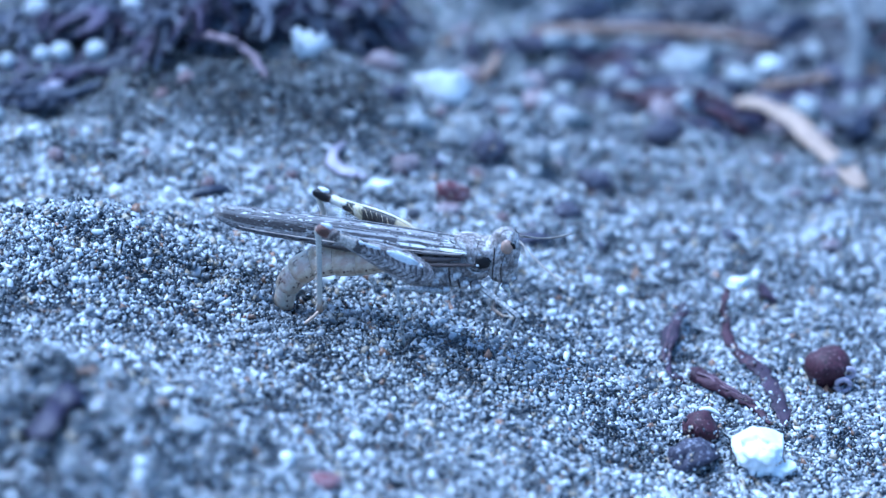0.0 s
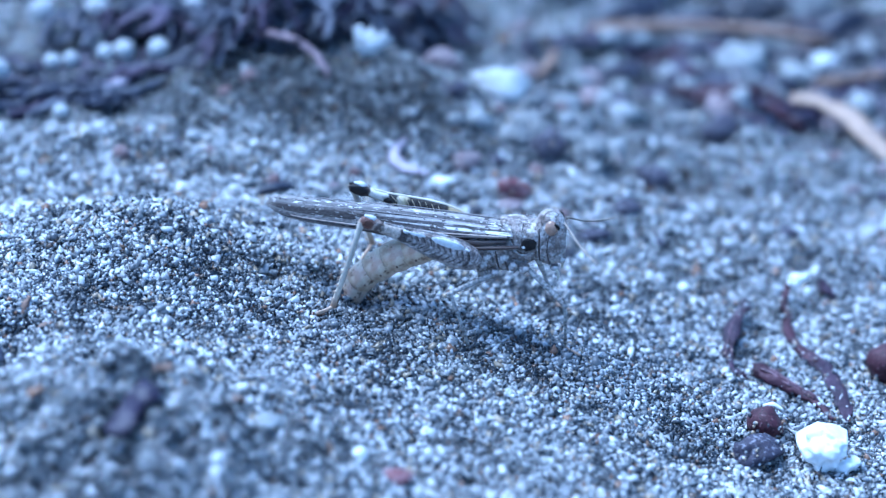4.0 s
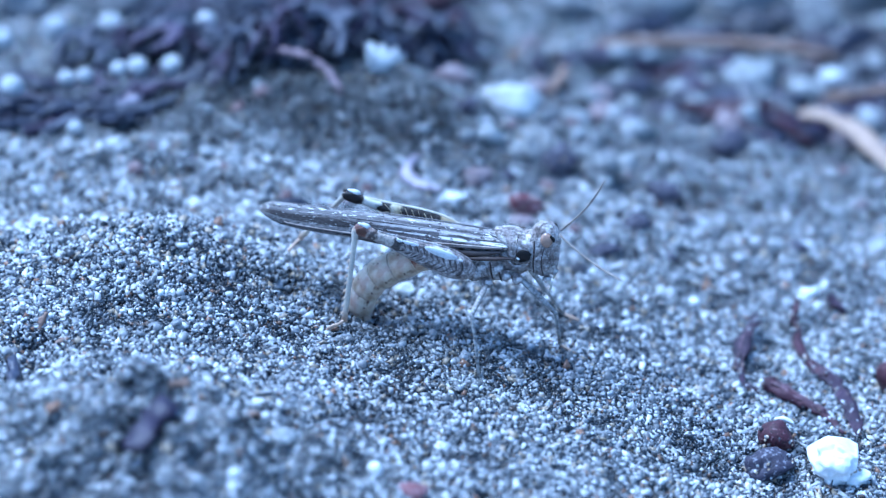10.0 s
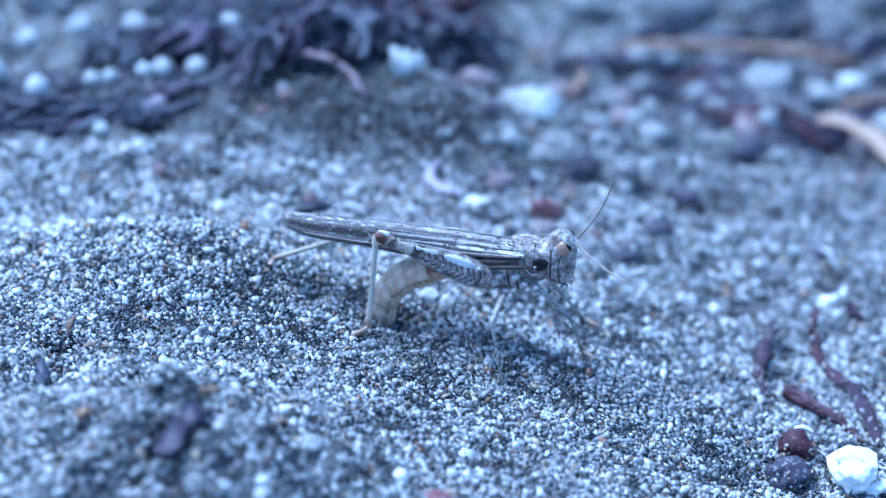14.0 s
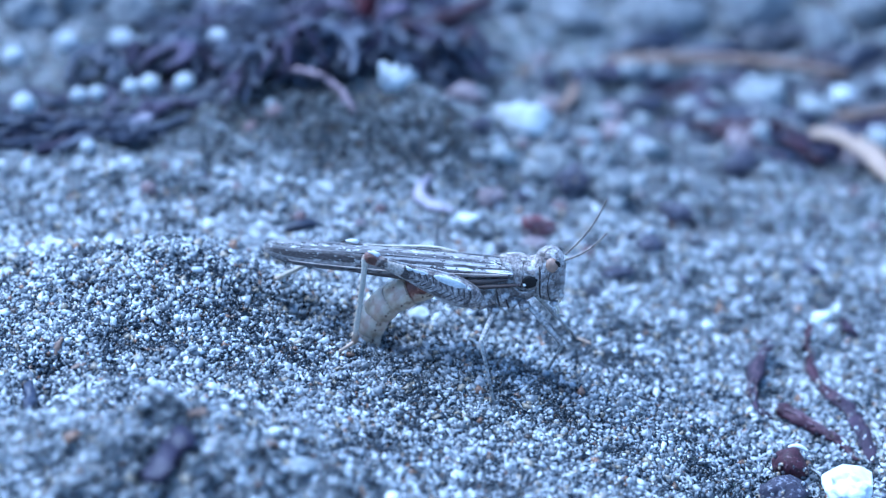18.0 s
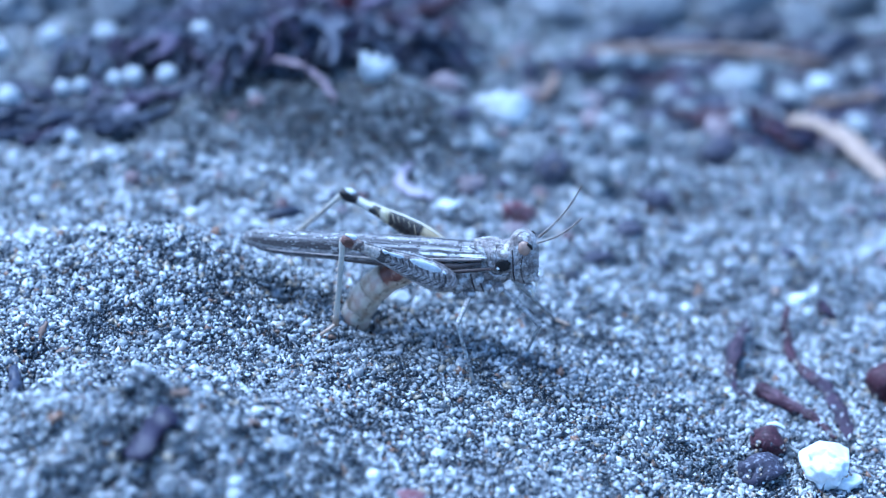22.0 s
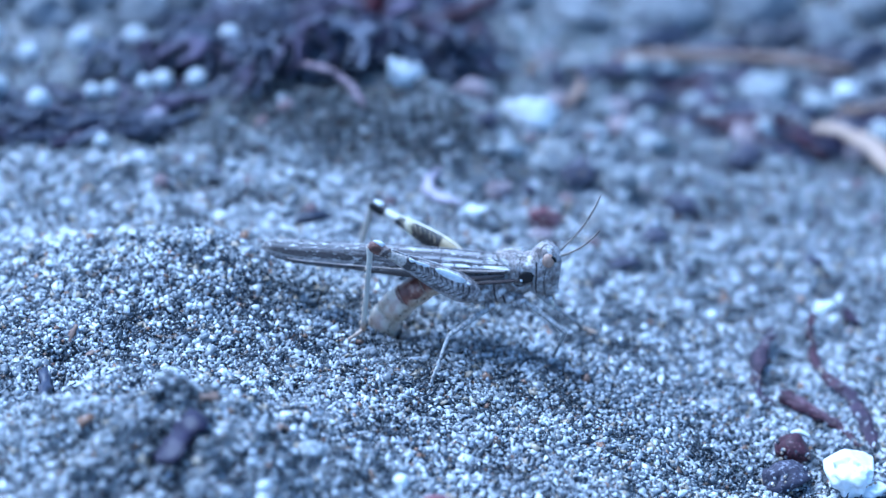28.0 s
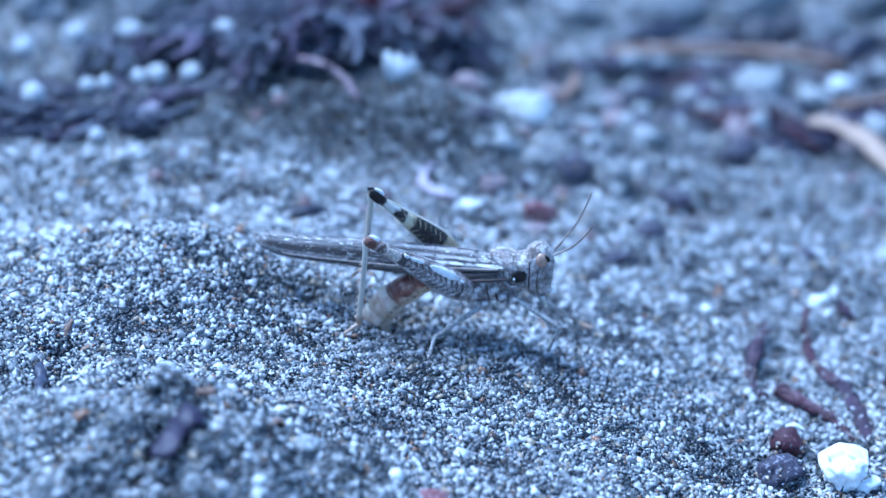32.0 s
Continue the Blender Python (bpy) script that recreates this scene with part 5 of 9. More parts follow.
# the litter line at the back
def build_back():
    thing("shell_fragment", shard([(-2.0, 1.6), (-1.7, -0.4), (-0.9, -1.7), (-0.3, -1.0), (0.4, -1.3), (1.0, -0.3), (2.3, 0.5), (1.5, 0.9), (1.2, 1.6), (0.5, 0.9), (-0.2, 1.8), (-0.9, 1.0), (-1.3, 1.9)], 0.7), STONE_DULL, "jagged white shell fragment standing on a bank", "shell", place(-5.4, 20.0, on_sand(-5.4, 20.0) + 1.3, -20, 0, -8))
    stone("pebble", "dull pink rounded pebble in litter", "pebble", 1.6, 27.0, (4.0, 3.4, 3.2), STONE_PINK, 112, 0, 0.25)
    stone("white_stone", "large smooth chalk-white stone", "stone", 8.4, 26.4, (7.2, 4.8, 5.2), STONE_DULL, 113, -14, 0.25, rough=0.4, facets=5)
    strand("straw", "short bent tan straw beside a white stone", "straw", [(12.4, 31.0, 1.0), (13.6, 35.0, 1.8), (14.4, 37.4, 2.0)], [0.5, 0.55, 0.4], STRAW)
    strand("straw", "long tan straw lying across the litter", "straw", [(18.2, 47.9, 2.0), (27, 47.9, 2.2), (36, 47.4, 2.2), (46, 46.0, 2.0)], [(0.5, 0.55), (0.65, 0.7), (0.6, 0.65), (0.4, 0.45)], STRAW, rounds=1)
    stone("white_stone", "rounded white stone in the litter", "stone", 35.5, 41.4, (6.2, 4.6, 4.8), STONE_DUSTY, 114, -20, 0.25, rough=0.35, facets=5)
    stone("white_stone", "small white stone in the litter", "stone", 45.1, 42.9, (4.2, 3.4, 3.4), STONE_DULL, 115, 0, 0.25)
    stone("weed_lump", "dark red clump of dried weed", "seaweed", 32.9, 33.2, (9.6, 4.0, 3.0), WEED_RED, 116, -6, 0.25, rough=0.4)
    stone("weed_lump", "black clump of dried weed", "seaweed", 35.6, 28.6, (6.0, 3.0, 2.2), WEED, 117, 8, 0.25, rough=0.4)
    stone("weed_lump", "dark violet clump of dried weed", "seaweed", 29.0, 40.1, (5.6, 3.0, 2.6), WEED_VIOLET, 118, 0, 0.25, rough=0.4)
    strand("straw", "flat bleached straw strip bent over the litter", "straw", [(39.4, 34.2, 0.5), (42.3, 33.4, 1.4), (45.0, 30.6, 1.7), (47.5, 25.1, 1.2), (50.6, 17.3, 0.8), (51.6, 15.0, 0.6)], [(1.0, 0.3), (1.35, 0.4), (1.35, 0.42), (1.35, 0.42), (1.35, 0.4), (1.3, 0.34), (1.0, 0.3)], STRAW_PALE)
    strand("straw", "tan straw end in the litter", "straw", [(43.0, 35.6, 1.5), (48.0, 38.0, 1.7), (57.0, 42.2, 1.5)], [0.5, 0.6, 0.5], STRAW)
    # dark clumps round the long straw and the bent one, some added for shaded gaps
    rnd = random.Random(58)
    for x, y, sx, sy, sz, mat in ((37.0, 57.0, 7.5, 4.0, 4.5, STONE_DARK), (29.5, 54.5, 9.0, 3.5, 2.6, WEED), (23.5, 55.5, 7.0, 3.0, 2.2, WEED), (47.4, 53.5, 9.0, 4.0, 3.6, WEED), (53.0, 50.5, 8.0, 4.5, 3.6, STONE_DARK), (46.6, 48.2, 7.0, 3.0, 2.4, WEED), (18.9, 35.4, 3.2, 2.6, 2.6, STONE_DARK), (22.4, 39.5, 3.4, 2.6, 2.6, STONE_VIOLET), (2.9, 18.9, 3.2, 2.4, 2.0, STONE_VIOLET), (26.9, 40.2, 5.0, 2.4, 2.2, WEED_VIOLET), (28.6, 45.6, 5.0, 2.6, 2.0, WEED), (33.5, 45.0, 6.0, 2.4, 2.0, WEED_VIOLET), (39.5, 37.5, 5.5, 3.0, 2.4, WEED), (45.5, 36.5, 6.0, 3.0, 2.2, WEED_VIOLET), (50.5, 33.0, 5.5, 3.4, 2.4, STONE_VIOLET), (47.5, 40.0, 5.0, 2.6, 2.0, STONE_DARK), (40.5, 30.0, 5.0, 2.6, 2.0, WEED), (25.5, 33.0, 4.0, 2.6, 2.0, STONE_DARK), (52.5, 27.5, 4.5, 3.0, 2.2, WEED), (55.5, 38.0, 5.5, 3.0, 2.6, WEED)):
        kind = "pebble" if mat in (STONE_DARK, STONE_VIOLET) else "weed_lump"
        stone(kind, "dark rough stone lodged in the litter" if kind == "pebble" else "dark matted weed lump in the litter, also standing for shaded gaps", "pebble" if kind == "pebble" else "seaweed", x, y, (sx, sy, sz), mat, int(x * 7), rnd.uniform(-14, 14), 0.3, rough=0.6, facets=2, detail=3)
    # pale boulders of pumice behind the straw, a dark one among them, and a bleached blade
    for i, (x, y, sx, sy, sz, mat, label) in enumerate(((26, 62, 11, 8, 6, PUMICE, "pale"), (37, 65, 12, 8, 7, PUMICE, "pale"), (45, 60, 8, 6, 6, PUMICE, "pale"), (51, 66, 9, 7, 8, PUMICE, "pale"), (15, 60, 8, 6, 3.5, PUMICE, "grey"), (6, 64, 9, 6, 4, PUMICE, "grey"), (31, 74, 14, 8, 8, PUMICE, "grey"), (18, 75, 12, 7, 6, PUMICE, "pale"), (44, 77, 12, 8, 8, PUMICE, "pale"), (41.5, 59, 5.5, 4, 4, STONE_DARK, "black"), (60, 58, 8, 6, 6, PUMICE, "pale"), (62, 70, 10, 8, 8, PUMICE, "grey"))):
        stone("pumice_stone", "large %s pumice stone behind the litter" % label, "stone", x, y, (sx, sy, sz), mat, 340 + i, i * 37.0, 0.3, rough=0.35, facets=2)
    strand("bleached_blade", "upright bleached weed blade in the litter", "seaweed", [(54.6, 39.0, 0.3), (54.0, 41.0, 2.4), (54.9, 44.0, 5.0), (53.4, 48.0, 8.0), (54.6, 53.0, 11.0)], [(0.5, 0.4), (0.9, 0.5), (1.1, 0.6), (1.3, 0.6), (0.9, 0.4)], PUMICE)
    rnd = random.Random(21)
    kinds = [(STONE_DARK, "black litter pebble"), (STONE_VIOLET, "violet litter pebble"), (STONE_VIOLET, "violet litter pebble"), (STONE_GREY, "grey litter pebble"), (CLOD, "damp sandy litter clod"), (CLOD, "damp sandy litter clod"), (STONE_DUSTY, "sand-coated litter pebble"), (STONE_DUSTY, "sand-coated litter pebble"), (STONE_PINK, "pink litter pebble"), (STONE_DARK, "black litter pebble")]
    for i in range(150):
        x, y = rnd.uniform(9, 58), rnd.uniform(24, 49)
        if y < 31 - 0.15 * abs(x - 34) and rnd.random() < 0.6:
            continue
        if x < 20 and y > 36 and rnd.random() < 0.7:
            continue
        mat, label = rnd.choice(kinds)
        s = rnd.uniform(1.4, 3.6)
        stone("pebble", label + " among dried weed", "pebble", x, y, (s * 1.3, s, s * 0.85), mat, 400 + i, rnd.uniform(0, 180), 0.3, rough=0.55, group="litter pebbles", detail=2)
    for i in range(46):
        x, y = rnd.uniform(14, 62), rnd.uniform(30, 53)
        a, ln = rnd.uniform(-0.7, 0.7), rnd.uniform(4, 14)
        pts = [(x + math.cos(a) * ln * u, y + math.sin(a) * ln * u, 0.5 + 1.2 * math.sin(u * 3.1) * rnd.uniform(0.3, 1)) for u in (0, 0.35, 0.7, 1)]
        strand("dried_weed", "dark dried weed strand in the litter", "seaweed", pts, [0.25, 0.45, 0.4, 0.2], rnd.choice((WEED, WEED, WEED_DUSTY, WEED_RED, WEED_VIOLET)), "litter stems", n=7)


# the heap of dried weed with its white beads
def build_heap():
    x0, y0 = -24.0, 34.0
    z0 = on_sand(x0, y0)
    heap = empty("weed_heap", "tangled heap of dark dried weed stems", "seaweed", place(x0, y0, z0))
    rnd = random.Random(33)
    # the heap's front and rear edge
    edge = [(-60, 14, 25), (-45, 13.5, 26), (-37, 11.8, 31), (-31.5, 13.2, 40), (-28, 17, 46), (-22, 19, 52), (-16, 21, 56), (-9, 24, 58), (-5, 28, 60), (3, 42, 62)]
    for i in range(620):
        x = rnd.uniform(-58, 3) if i % 3 else rnd.uniform(-28, 2)
        lo = np.interp(x, [e[0] for e in edge], [e[1] for e in edge])
        hi = np.interp(x, [e[0] for e in edge], [e[2] for e in edge])
        v = rnd.random()
        y = lo + 1.0 + (hi - lo - 4) * v ** (1.0 if x < -28 else 1.8)
        a, ln, b = rnd.uniform(-1.6, 1.6), rnd.uniform(4, 11), rnd.uniform(-2.4, 2.4)
        low = x < -22 and y < 25
        if low:
            if 17.5 < y < 23 and rnd.random() < 0.55:
                continue
            a, b = rnd.uniform(-0.4, 0.4), rnd.uniform(-0.8, 0.8)
        h = -0.1 if low else rnd.uniform(0.0, 3.4)
        rise = 0.8 if low else 2.2 if x < -20 else 3.4
        pts = []
        for u in (0, 0.25, 0.5, 0.75, 1):
            aa = a + b * u
            pts.append((x + math.cos(aa) * ln * (u - 0.5), y + math.sin(aa) * ln * (u - 0.5), h + rise * math.sin(u * math.pi) * rnd.uniform(0.0, 1.0)))
        r, flat = rnd.uniform(0.25, 0.6), (2.2, 0.45) if i % 4 == 0 else (1, 0.8)
        strand_part("blade" if i % 4 == 0 else "stem", heap, (x0, y0, z0), pts, [(r * 0.5, r * 0.4), (r * flat[0], r * flat[1]), (r * flat[0] * 0.9, r * flat[1]), (r * 0.3, r * 0.3)], rnd.choice((WEED, WEED, WEED, WEED, WEED, WEED, WEED_DUSTY, WEED_DUSTY, WEED_DUSTY, WEED_VIOLET, WEED_VIOLET, WEED_VIOLET)), n=6)
    # matted stems lying along its foot
    for i in range(70):
        x, y = rnd.uniform(-56, -29.5), rnd.uniform(12.0, 17.0)
        a, ln = rnd.uniform(-1.1, 1.1), rnd.uniform(3, 7)
        h = rnd.uniform(-0.1, 1.1)
        pts = [(x + math.cos(a) * ln * (u - 0.5), y + math.sin(a + u) * ln * (u - 0.5) * 0.6, h + rnd.uniform(0.0, 0.7)) for u in (0, 0.3, 0.6, 1)]
        r = rnd.uniform(0.25, 0.55)
        strand_part("stem", heap, (x0, y0, z0), pts, [r * 0.5, r, r * 0.9, r * 0.3], rnd.choice((WEED, WEED, WEED, WEED_DUSTY, WEED_VIOLET)), n=6)
    # beads in a row along the heap's front, and a few above
    for i, (x, y, s, h) in enumerate(((-43.9, 17.7, 2.6, 0.2), (-38.6, 20.8, 1.9, 0.4), (-36.7, 21.1, 1.8, 0.4), (-33.1, 21.2, 1.9, 0.4), (-31.3, 22.3, 2.4, 0.2), (-27.6, 21.4, 2.3, 0.2), (-30.3, 31.8, 2.9, 0.8), (-35.3, 33.9, 2.9, 0.8), (-41.3, 33.4, 3.0, 0.8), (-20.9, 25.0, 3.0, 0.8), (-36.6, 10.8, 1.7, -0.5), (-49.0, 21.0, 2.8, 0.4), (-46.5, 29.0, 2.6, 2.5), (-24.5, 29.5, 2.4, 3.0), (-34.6, 24.8, 1.7, 1.5), (-51.0, 33.0, 2.6, 2.5))):
        thing("white_bead", blob((s, s, s * 0.92), 500 + i, 0.08, 0, 3), BEAD, "small round white bead caught in dried weed", "bead", place(x, y, on_sand(x, y) + s * 0.4 + h * 0.5 + (1.0 if y > 28 else 0.5)), "white beads")
    strand("shell_strip", "pale weathered strip under the weed heap", "shell", [(-36.0, 16.2, 0.6), (-33.2, 17.0, 0.8), (-30.2, 17.2, 0.5)], [(0.5, 0.3), (1.1, 0.5), (0.4, 0.3)], LILAC)
    strand("weed_reed", "arched violet weed frond over the heap", "seaweed", [(-8.9, 36.0, 1.0), (-9.0, 37.0, 3.5), (-8.4, 38.5, 6.0), (-6.8, 40.0, 7.2), (-4.6, 41.0, 6.8)], [(0.9, 0.5), (1.25, 0.55), (1.2, 0.5), (1.0, 0.45), (0.4, 0.3)], WEED_VIOLET)
    strand("weed_strand", "dark red weed strand arching over the heap", "seaweed", [(-6.0, 44.0, 2.5), (-2.0, 45.0, 3.4), (2.0, 48.0, 4.6), (5.4, 52.0, 6.4)], [0.7, 0.9, 0.8, 0.4], WEED_RED)
    strand("weed_strand", "dark red weed strand standing from the heap", "seaweed", [(-11.0, 46.0, 3.0), (-9.5, 47.5, 5.5), (-9.5, 50.0, 8.5)], [1.2, 1.6, 1.0], WEED_RED)
    # curled ribbons at the heap's end: a violet arch, a red curl, a leaning violet one, a red strand
    for label, mat, pts, r in (("violet-pink weed ribbon arching out of the heap", WEED_RIBBON, [(-16.9, 38.6, 3.0), (-15.2, 38.0, 6.2), (-12.6, 36.6, 8.6), (-10.6, 36.0, 8.0), (-9.9, 36.6, 4.8)], [(0.4, 0.3), (0.8, 0.35), (0.9, 0.35), (0.8, 0.35), (0.3, 0.25)]),
                               ("bright dark-red weed curl standing in the heap", WEED_BRIGHT, [(-9.4, 35.4, 12.0), (-8.5, 35.2, 10.0), (-8.6, 35.6, 7.2), (-9.3, 36.0, 5.0)], [(0.5, 0.3), (1.1, 0.4), (1.0, 0.4), (0.4, 0.3)]),
                               ("violet weed ribbon leaning over the heap's end", WEED_RIBBON, [(-8.2, 34.4, 1.5), (-7.6, 33.4, 5.0), (-6.4, 32.6, 8.2), (-5.0, 33.0, 9.0), (-4.0, 34.6, 8.0)], [(0.5, 0.3), (0.9, 0.4), (1.0, 0.4), (0.8, 0.35), (0.3, 0.25)]),
                               ("dark red weed strand at the heap's end", WEED_RED, [(-3.6, 40.0, 1.6), (-1.0, 40.4, 3.0), (1.2, 41.0, 4.4), (3.0, 41.8, 5.0)], [(0.5, 0.4), (0.8, 0.5), (0.7, 0.5), (0.3, 0.25)])):
        strand("weed_ribbon", label, "seaweed", pts, r, mat)
    stone("white_stone", "pale stone behind the weed heap", "stone", -1.7, 57.4, (7.0, 5.0, 4.4), STONE_DULL, 131, 8, 0.2, rough=0.3)
    for i, (x, y, q) in enumerate(((-47.3, 44.5, 5.5), (-42.0, 49.0, 6.5), (-36.0, 47.0, 5.0), (-50.5, 51.0, 7.0), (-31.5, 51.5, 5.5))):
        stone("pumice_stone", "pale weathered stone behind the weed heap", "stone", x, y, (q * 1.3, q, q * 0.8), PUMICE, 140 + i, i * 31.0, 0.25, rough=0.35, facets=2)
    strand("twig", "curved pale pinkish twig leaning on the bank", "twig", [(-16.6, 20.2, 2.0), (-14.8, 19.6, 2.6), (-12.9, 19.0, 2.5), (-11.1, 17.7, 1.5), (-10.1, 16.0, 0.5), (-9.6, 15.0, 0.0)], [(0.15, 0.15), (0.3, 0.28), (0.38, 0.34), (0.36, 0.32), (0.3, 0.26), (0.15, 0.15)], TWIG)


WEED_RIBBON = plain("violet_ribbon", (0.085, 0.062, 0.10), 0.5, 0.4, 1.4, 0.5, 0.15)
WEED_BRIGHT = plain("dark_red_ribbon", (0.11, 0.028, 0.036), 0.5, 0.4, 1.4, 0.5, 0.15)
BEAD = plain("chalky_bead", (0.40, 0.40, 0.395), 0.6, 0.35, 1.0, 0.15, 0.08)
TWIG = plain("pinkish_twig", (0.25, 0.18, 0.19), 0.6, 0.3, 0.9, 0.3)
build_weed_sprig()
build_husks()
build_front()
build_middle()
build_back()
build_heap()


def motions():
    """The insect digs in, its legs step and kick."""
    walk(moving["insect"], [
        (0, pose(0.006215, -0.022, 0.00645, 0.00, 5.59, -6.43)),
        (0.5, pose(0.005961, -0.022, 0.006478, 0.00, 4.20, -8.33)),
        (1, pose(0.005591, -0.022, 0.006848, 0.00, 2.71, -10.42)),
        (1.5, pose(0.005366, -0.022, 0.007082, 0.00, 1.39, -11.97)),
        (2, pose(0.005648, -0.022, 0.007158, 0.00, 0.98, -12.90)),
        (2.5, pose(0.005324, -0.022, 0.007326, 0.00, 0.25, -13.83)),
        (3, pose(0.00513, -0.022, 0.007656, 0.00, 0.00, -14.27)),
        (3.5, pose(0.004929, -0.022, 0.007735, 0.00, -0.03, -13.61)),
        (5.5, pose(0.004151, -0.022, 0.008384, 0.00, 3.52, -10.42)),
        (6, pose(0.004165, -0.022, 0.008501, 0.00, 4.11, -10.26)),
        (6.5, pose(0.003844, -0.022, 0.008522, 0.00, 3.76, -10.57)),
        (7, pose(0.003597, -0.022, 0.008556, 0.00, 4.47, -10.24)),
        (7.5, pose(0.003186, -0.022, 0.008366, 0.00, 4.86, -6.91)),
        (8, pose(0.003232, -0.022, 0.0084, 0.00, 4.47, -7.49)),
        (8.5, pose(0.003288, -0.022, 0.008336, 0.00, 3.97, -8.26)),
        (9, pose(0.003091, -0.022, 0.008149, 0.00, 3.63, -9.43)),
        (9.5, pose(0.002886, -0.022, 0.008172, 0.00, 3.51, -10.16)),
        (10, pose(0.002887, -0.022, 0.008417, 0.00, 3.16, -10.03)),
        (10.5, pose(0.002704, -0.022, 0.008517, 0.00, 2.71, -9.95)),
        (11, pose(0.002663, -0.022, 0.008605, 0.00, 2.79, -9.84)),
        (11.5, pose(0.002523, -0.022, 0.00868, 0.00, 2.84, -9.86)),
        (12, pose(0.002323, -0.022, 0.008643, 0.00, 2.73, -9.92)),
        (12.5, pose(0.002212, -0.022, 0.008538, 0.00, 2.82, -10.16)),
        (13, pose(0.002183, -0.022, 0.008398, 0.00, 2.83, -10.01)),
        (13.5, pose(0.00234, -0.022, 0.008331, 0.00, 2.17, -10.04)),
        (14, pose(0.002269, -0.022, 0.008271, 0.00, 1.79, -10.55)),
        (14.5, pose(0.002278, -0.022, 0.008266, 0.00, 2.38, -10.13)),
        (16.5, pose(0.002083, -0.022, 0.008119, 0.00, 1.46, -9.08)),
        (17, pose(0.002076, -0.022, 0.008227, 0.00, 1.35, -9.10)),
        (17.5, pose(0.002013, -0.022, 0.00828, 0.00, 1.41, -8.81)),
        (18, pose(0.001965, -0.022, 0.008156, 0.00, 0.75, -7.67)),
        (18.5, pose(0.001852, -0.022, 0.00804, 0.00, 0.65, -8.29)),
        (19, pose(0.001868, -0.022, 0.008023, 0.00, 0.50, -8.62)),
        (19.5, pose(0.001839, -0.022, 0.008063, 0.00, -0.25, -9.03)),
        (20, pose(0.001773, -0.022, 0.008058, 0.00, -0.18, -9.36)),
        (20.5, pose(0.001829, -0.022, 0.007941, 0.00, -0.22, -9.28)),
        (21, pose(0.001817, -0.022, 0.007991, 0.00, -0.51, -9.99)),
        (21.5, pose(0.001792, -0.022, 0.007934, 0.00, -1.09, -10.42)),
        (22, pose(0.001624, -0.022, 0.007889, 0.00, -1.50, -10.30)),
        (22.5, pose(0.001857, -0.022, 0.008008, 0.00, -1.24, -10.25)),
        (23, pose(0.001776, -0.022, 0.007936, 0.00, -1.56, -10.19)),
        (23.5, pose(0.001705, -0.022, 0.007865, 0.00, -1.22, -9.83)),
        (24, pose(0.001709, -0.022, 0.007921, 0.00, -0.83, -9.16)),
        (24.5, pose(0.00143, -0.022, 0.007795, 0.00, -0.73, -8.67)),
        (25, pose(0.001087, -0.022, 0.007801, 0.00, 1.84, -3.91)),
        (25.5, pose(0.001188, -0.022, 0.007699, 0.00, 2.27, -4.05)),
        (26, pose(0.001164, -0.022, 0.007566, 0.00, 1.88, -4.17)),
        (26.5, pose(0.001197, -0.022, 0.007437, 0.00, 2.06, -4.25)),
        (28.5, pose(0.00094, -0.022, 0.007332, 0.00, 2.03, -4.57)),
        (29, pose(0.000944, -0.022, 0.007352, 0.00, 2.05, -4.47)),
        (29.5, pose(0.001014, -0.022, 0.007373, 0.00, 2.09, -4.12)),
        (30, pose(0.00102, -0.022, 0.007357, 0.00, 1.62, -4.85)),
        (30.5, pose(0.000988, -0.022, 0.007343, 0.00, 1.36, -5.67)),
        (31, pose(0.00092, -0.022, 0.007356, 0.00, 0.65, -6.34)),
        (31.5, pose(0.000851, -0.022, 0.007227, 0.00, 1.46, -6.06)),
        (32, pose(0.000812, -0.022, 0.006947, 0.00, 2.93, -5.43)),
    ])
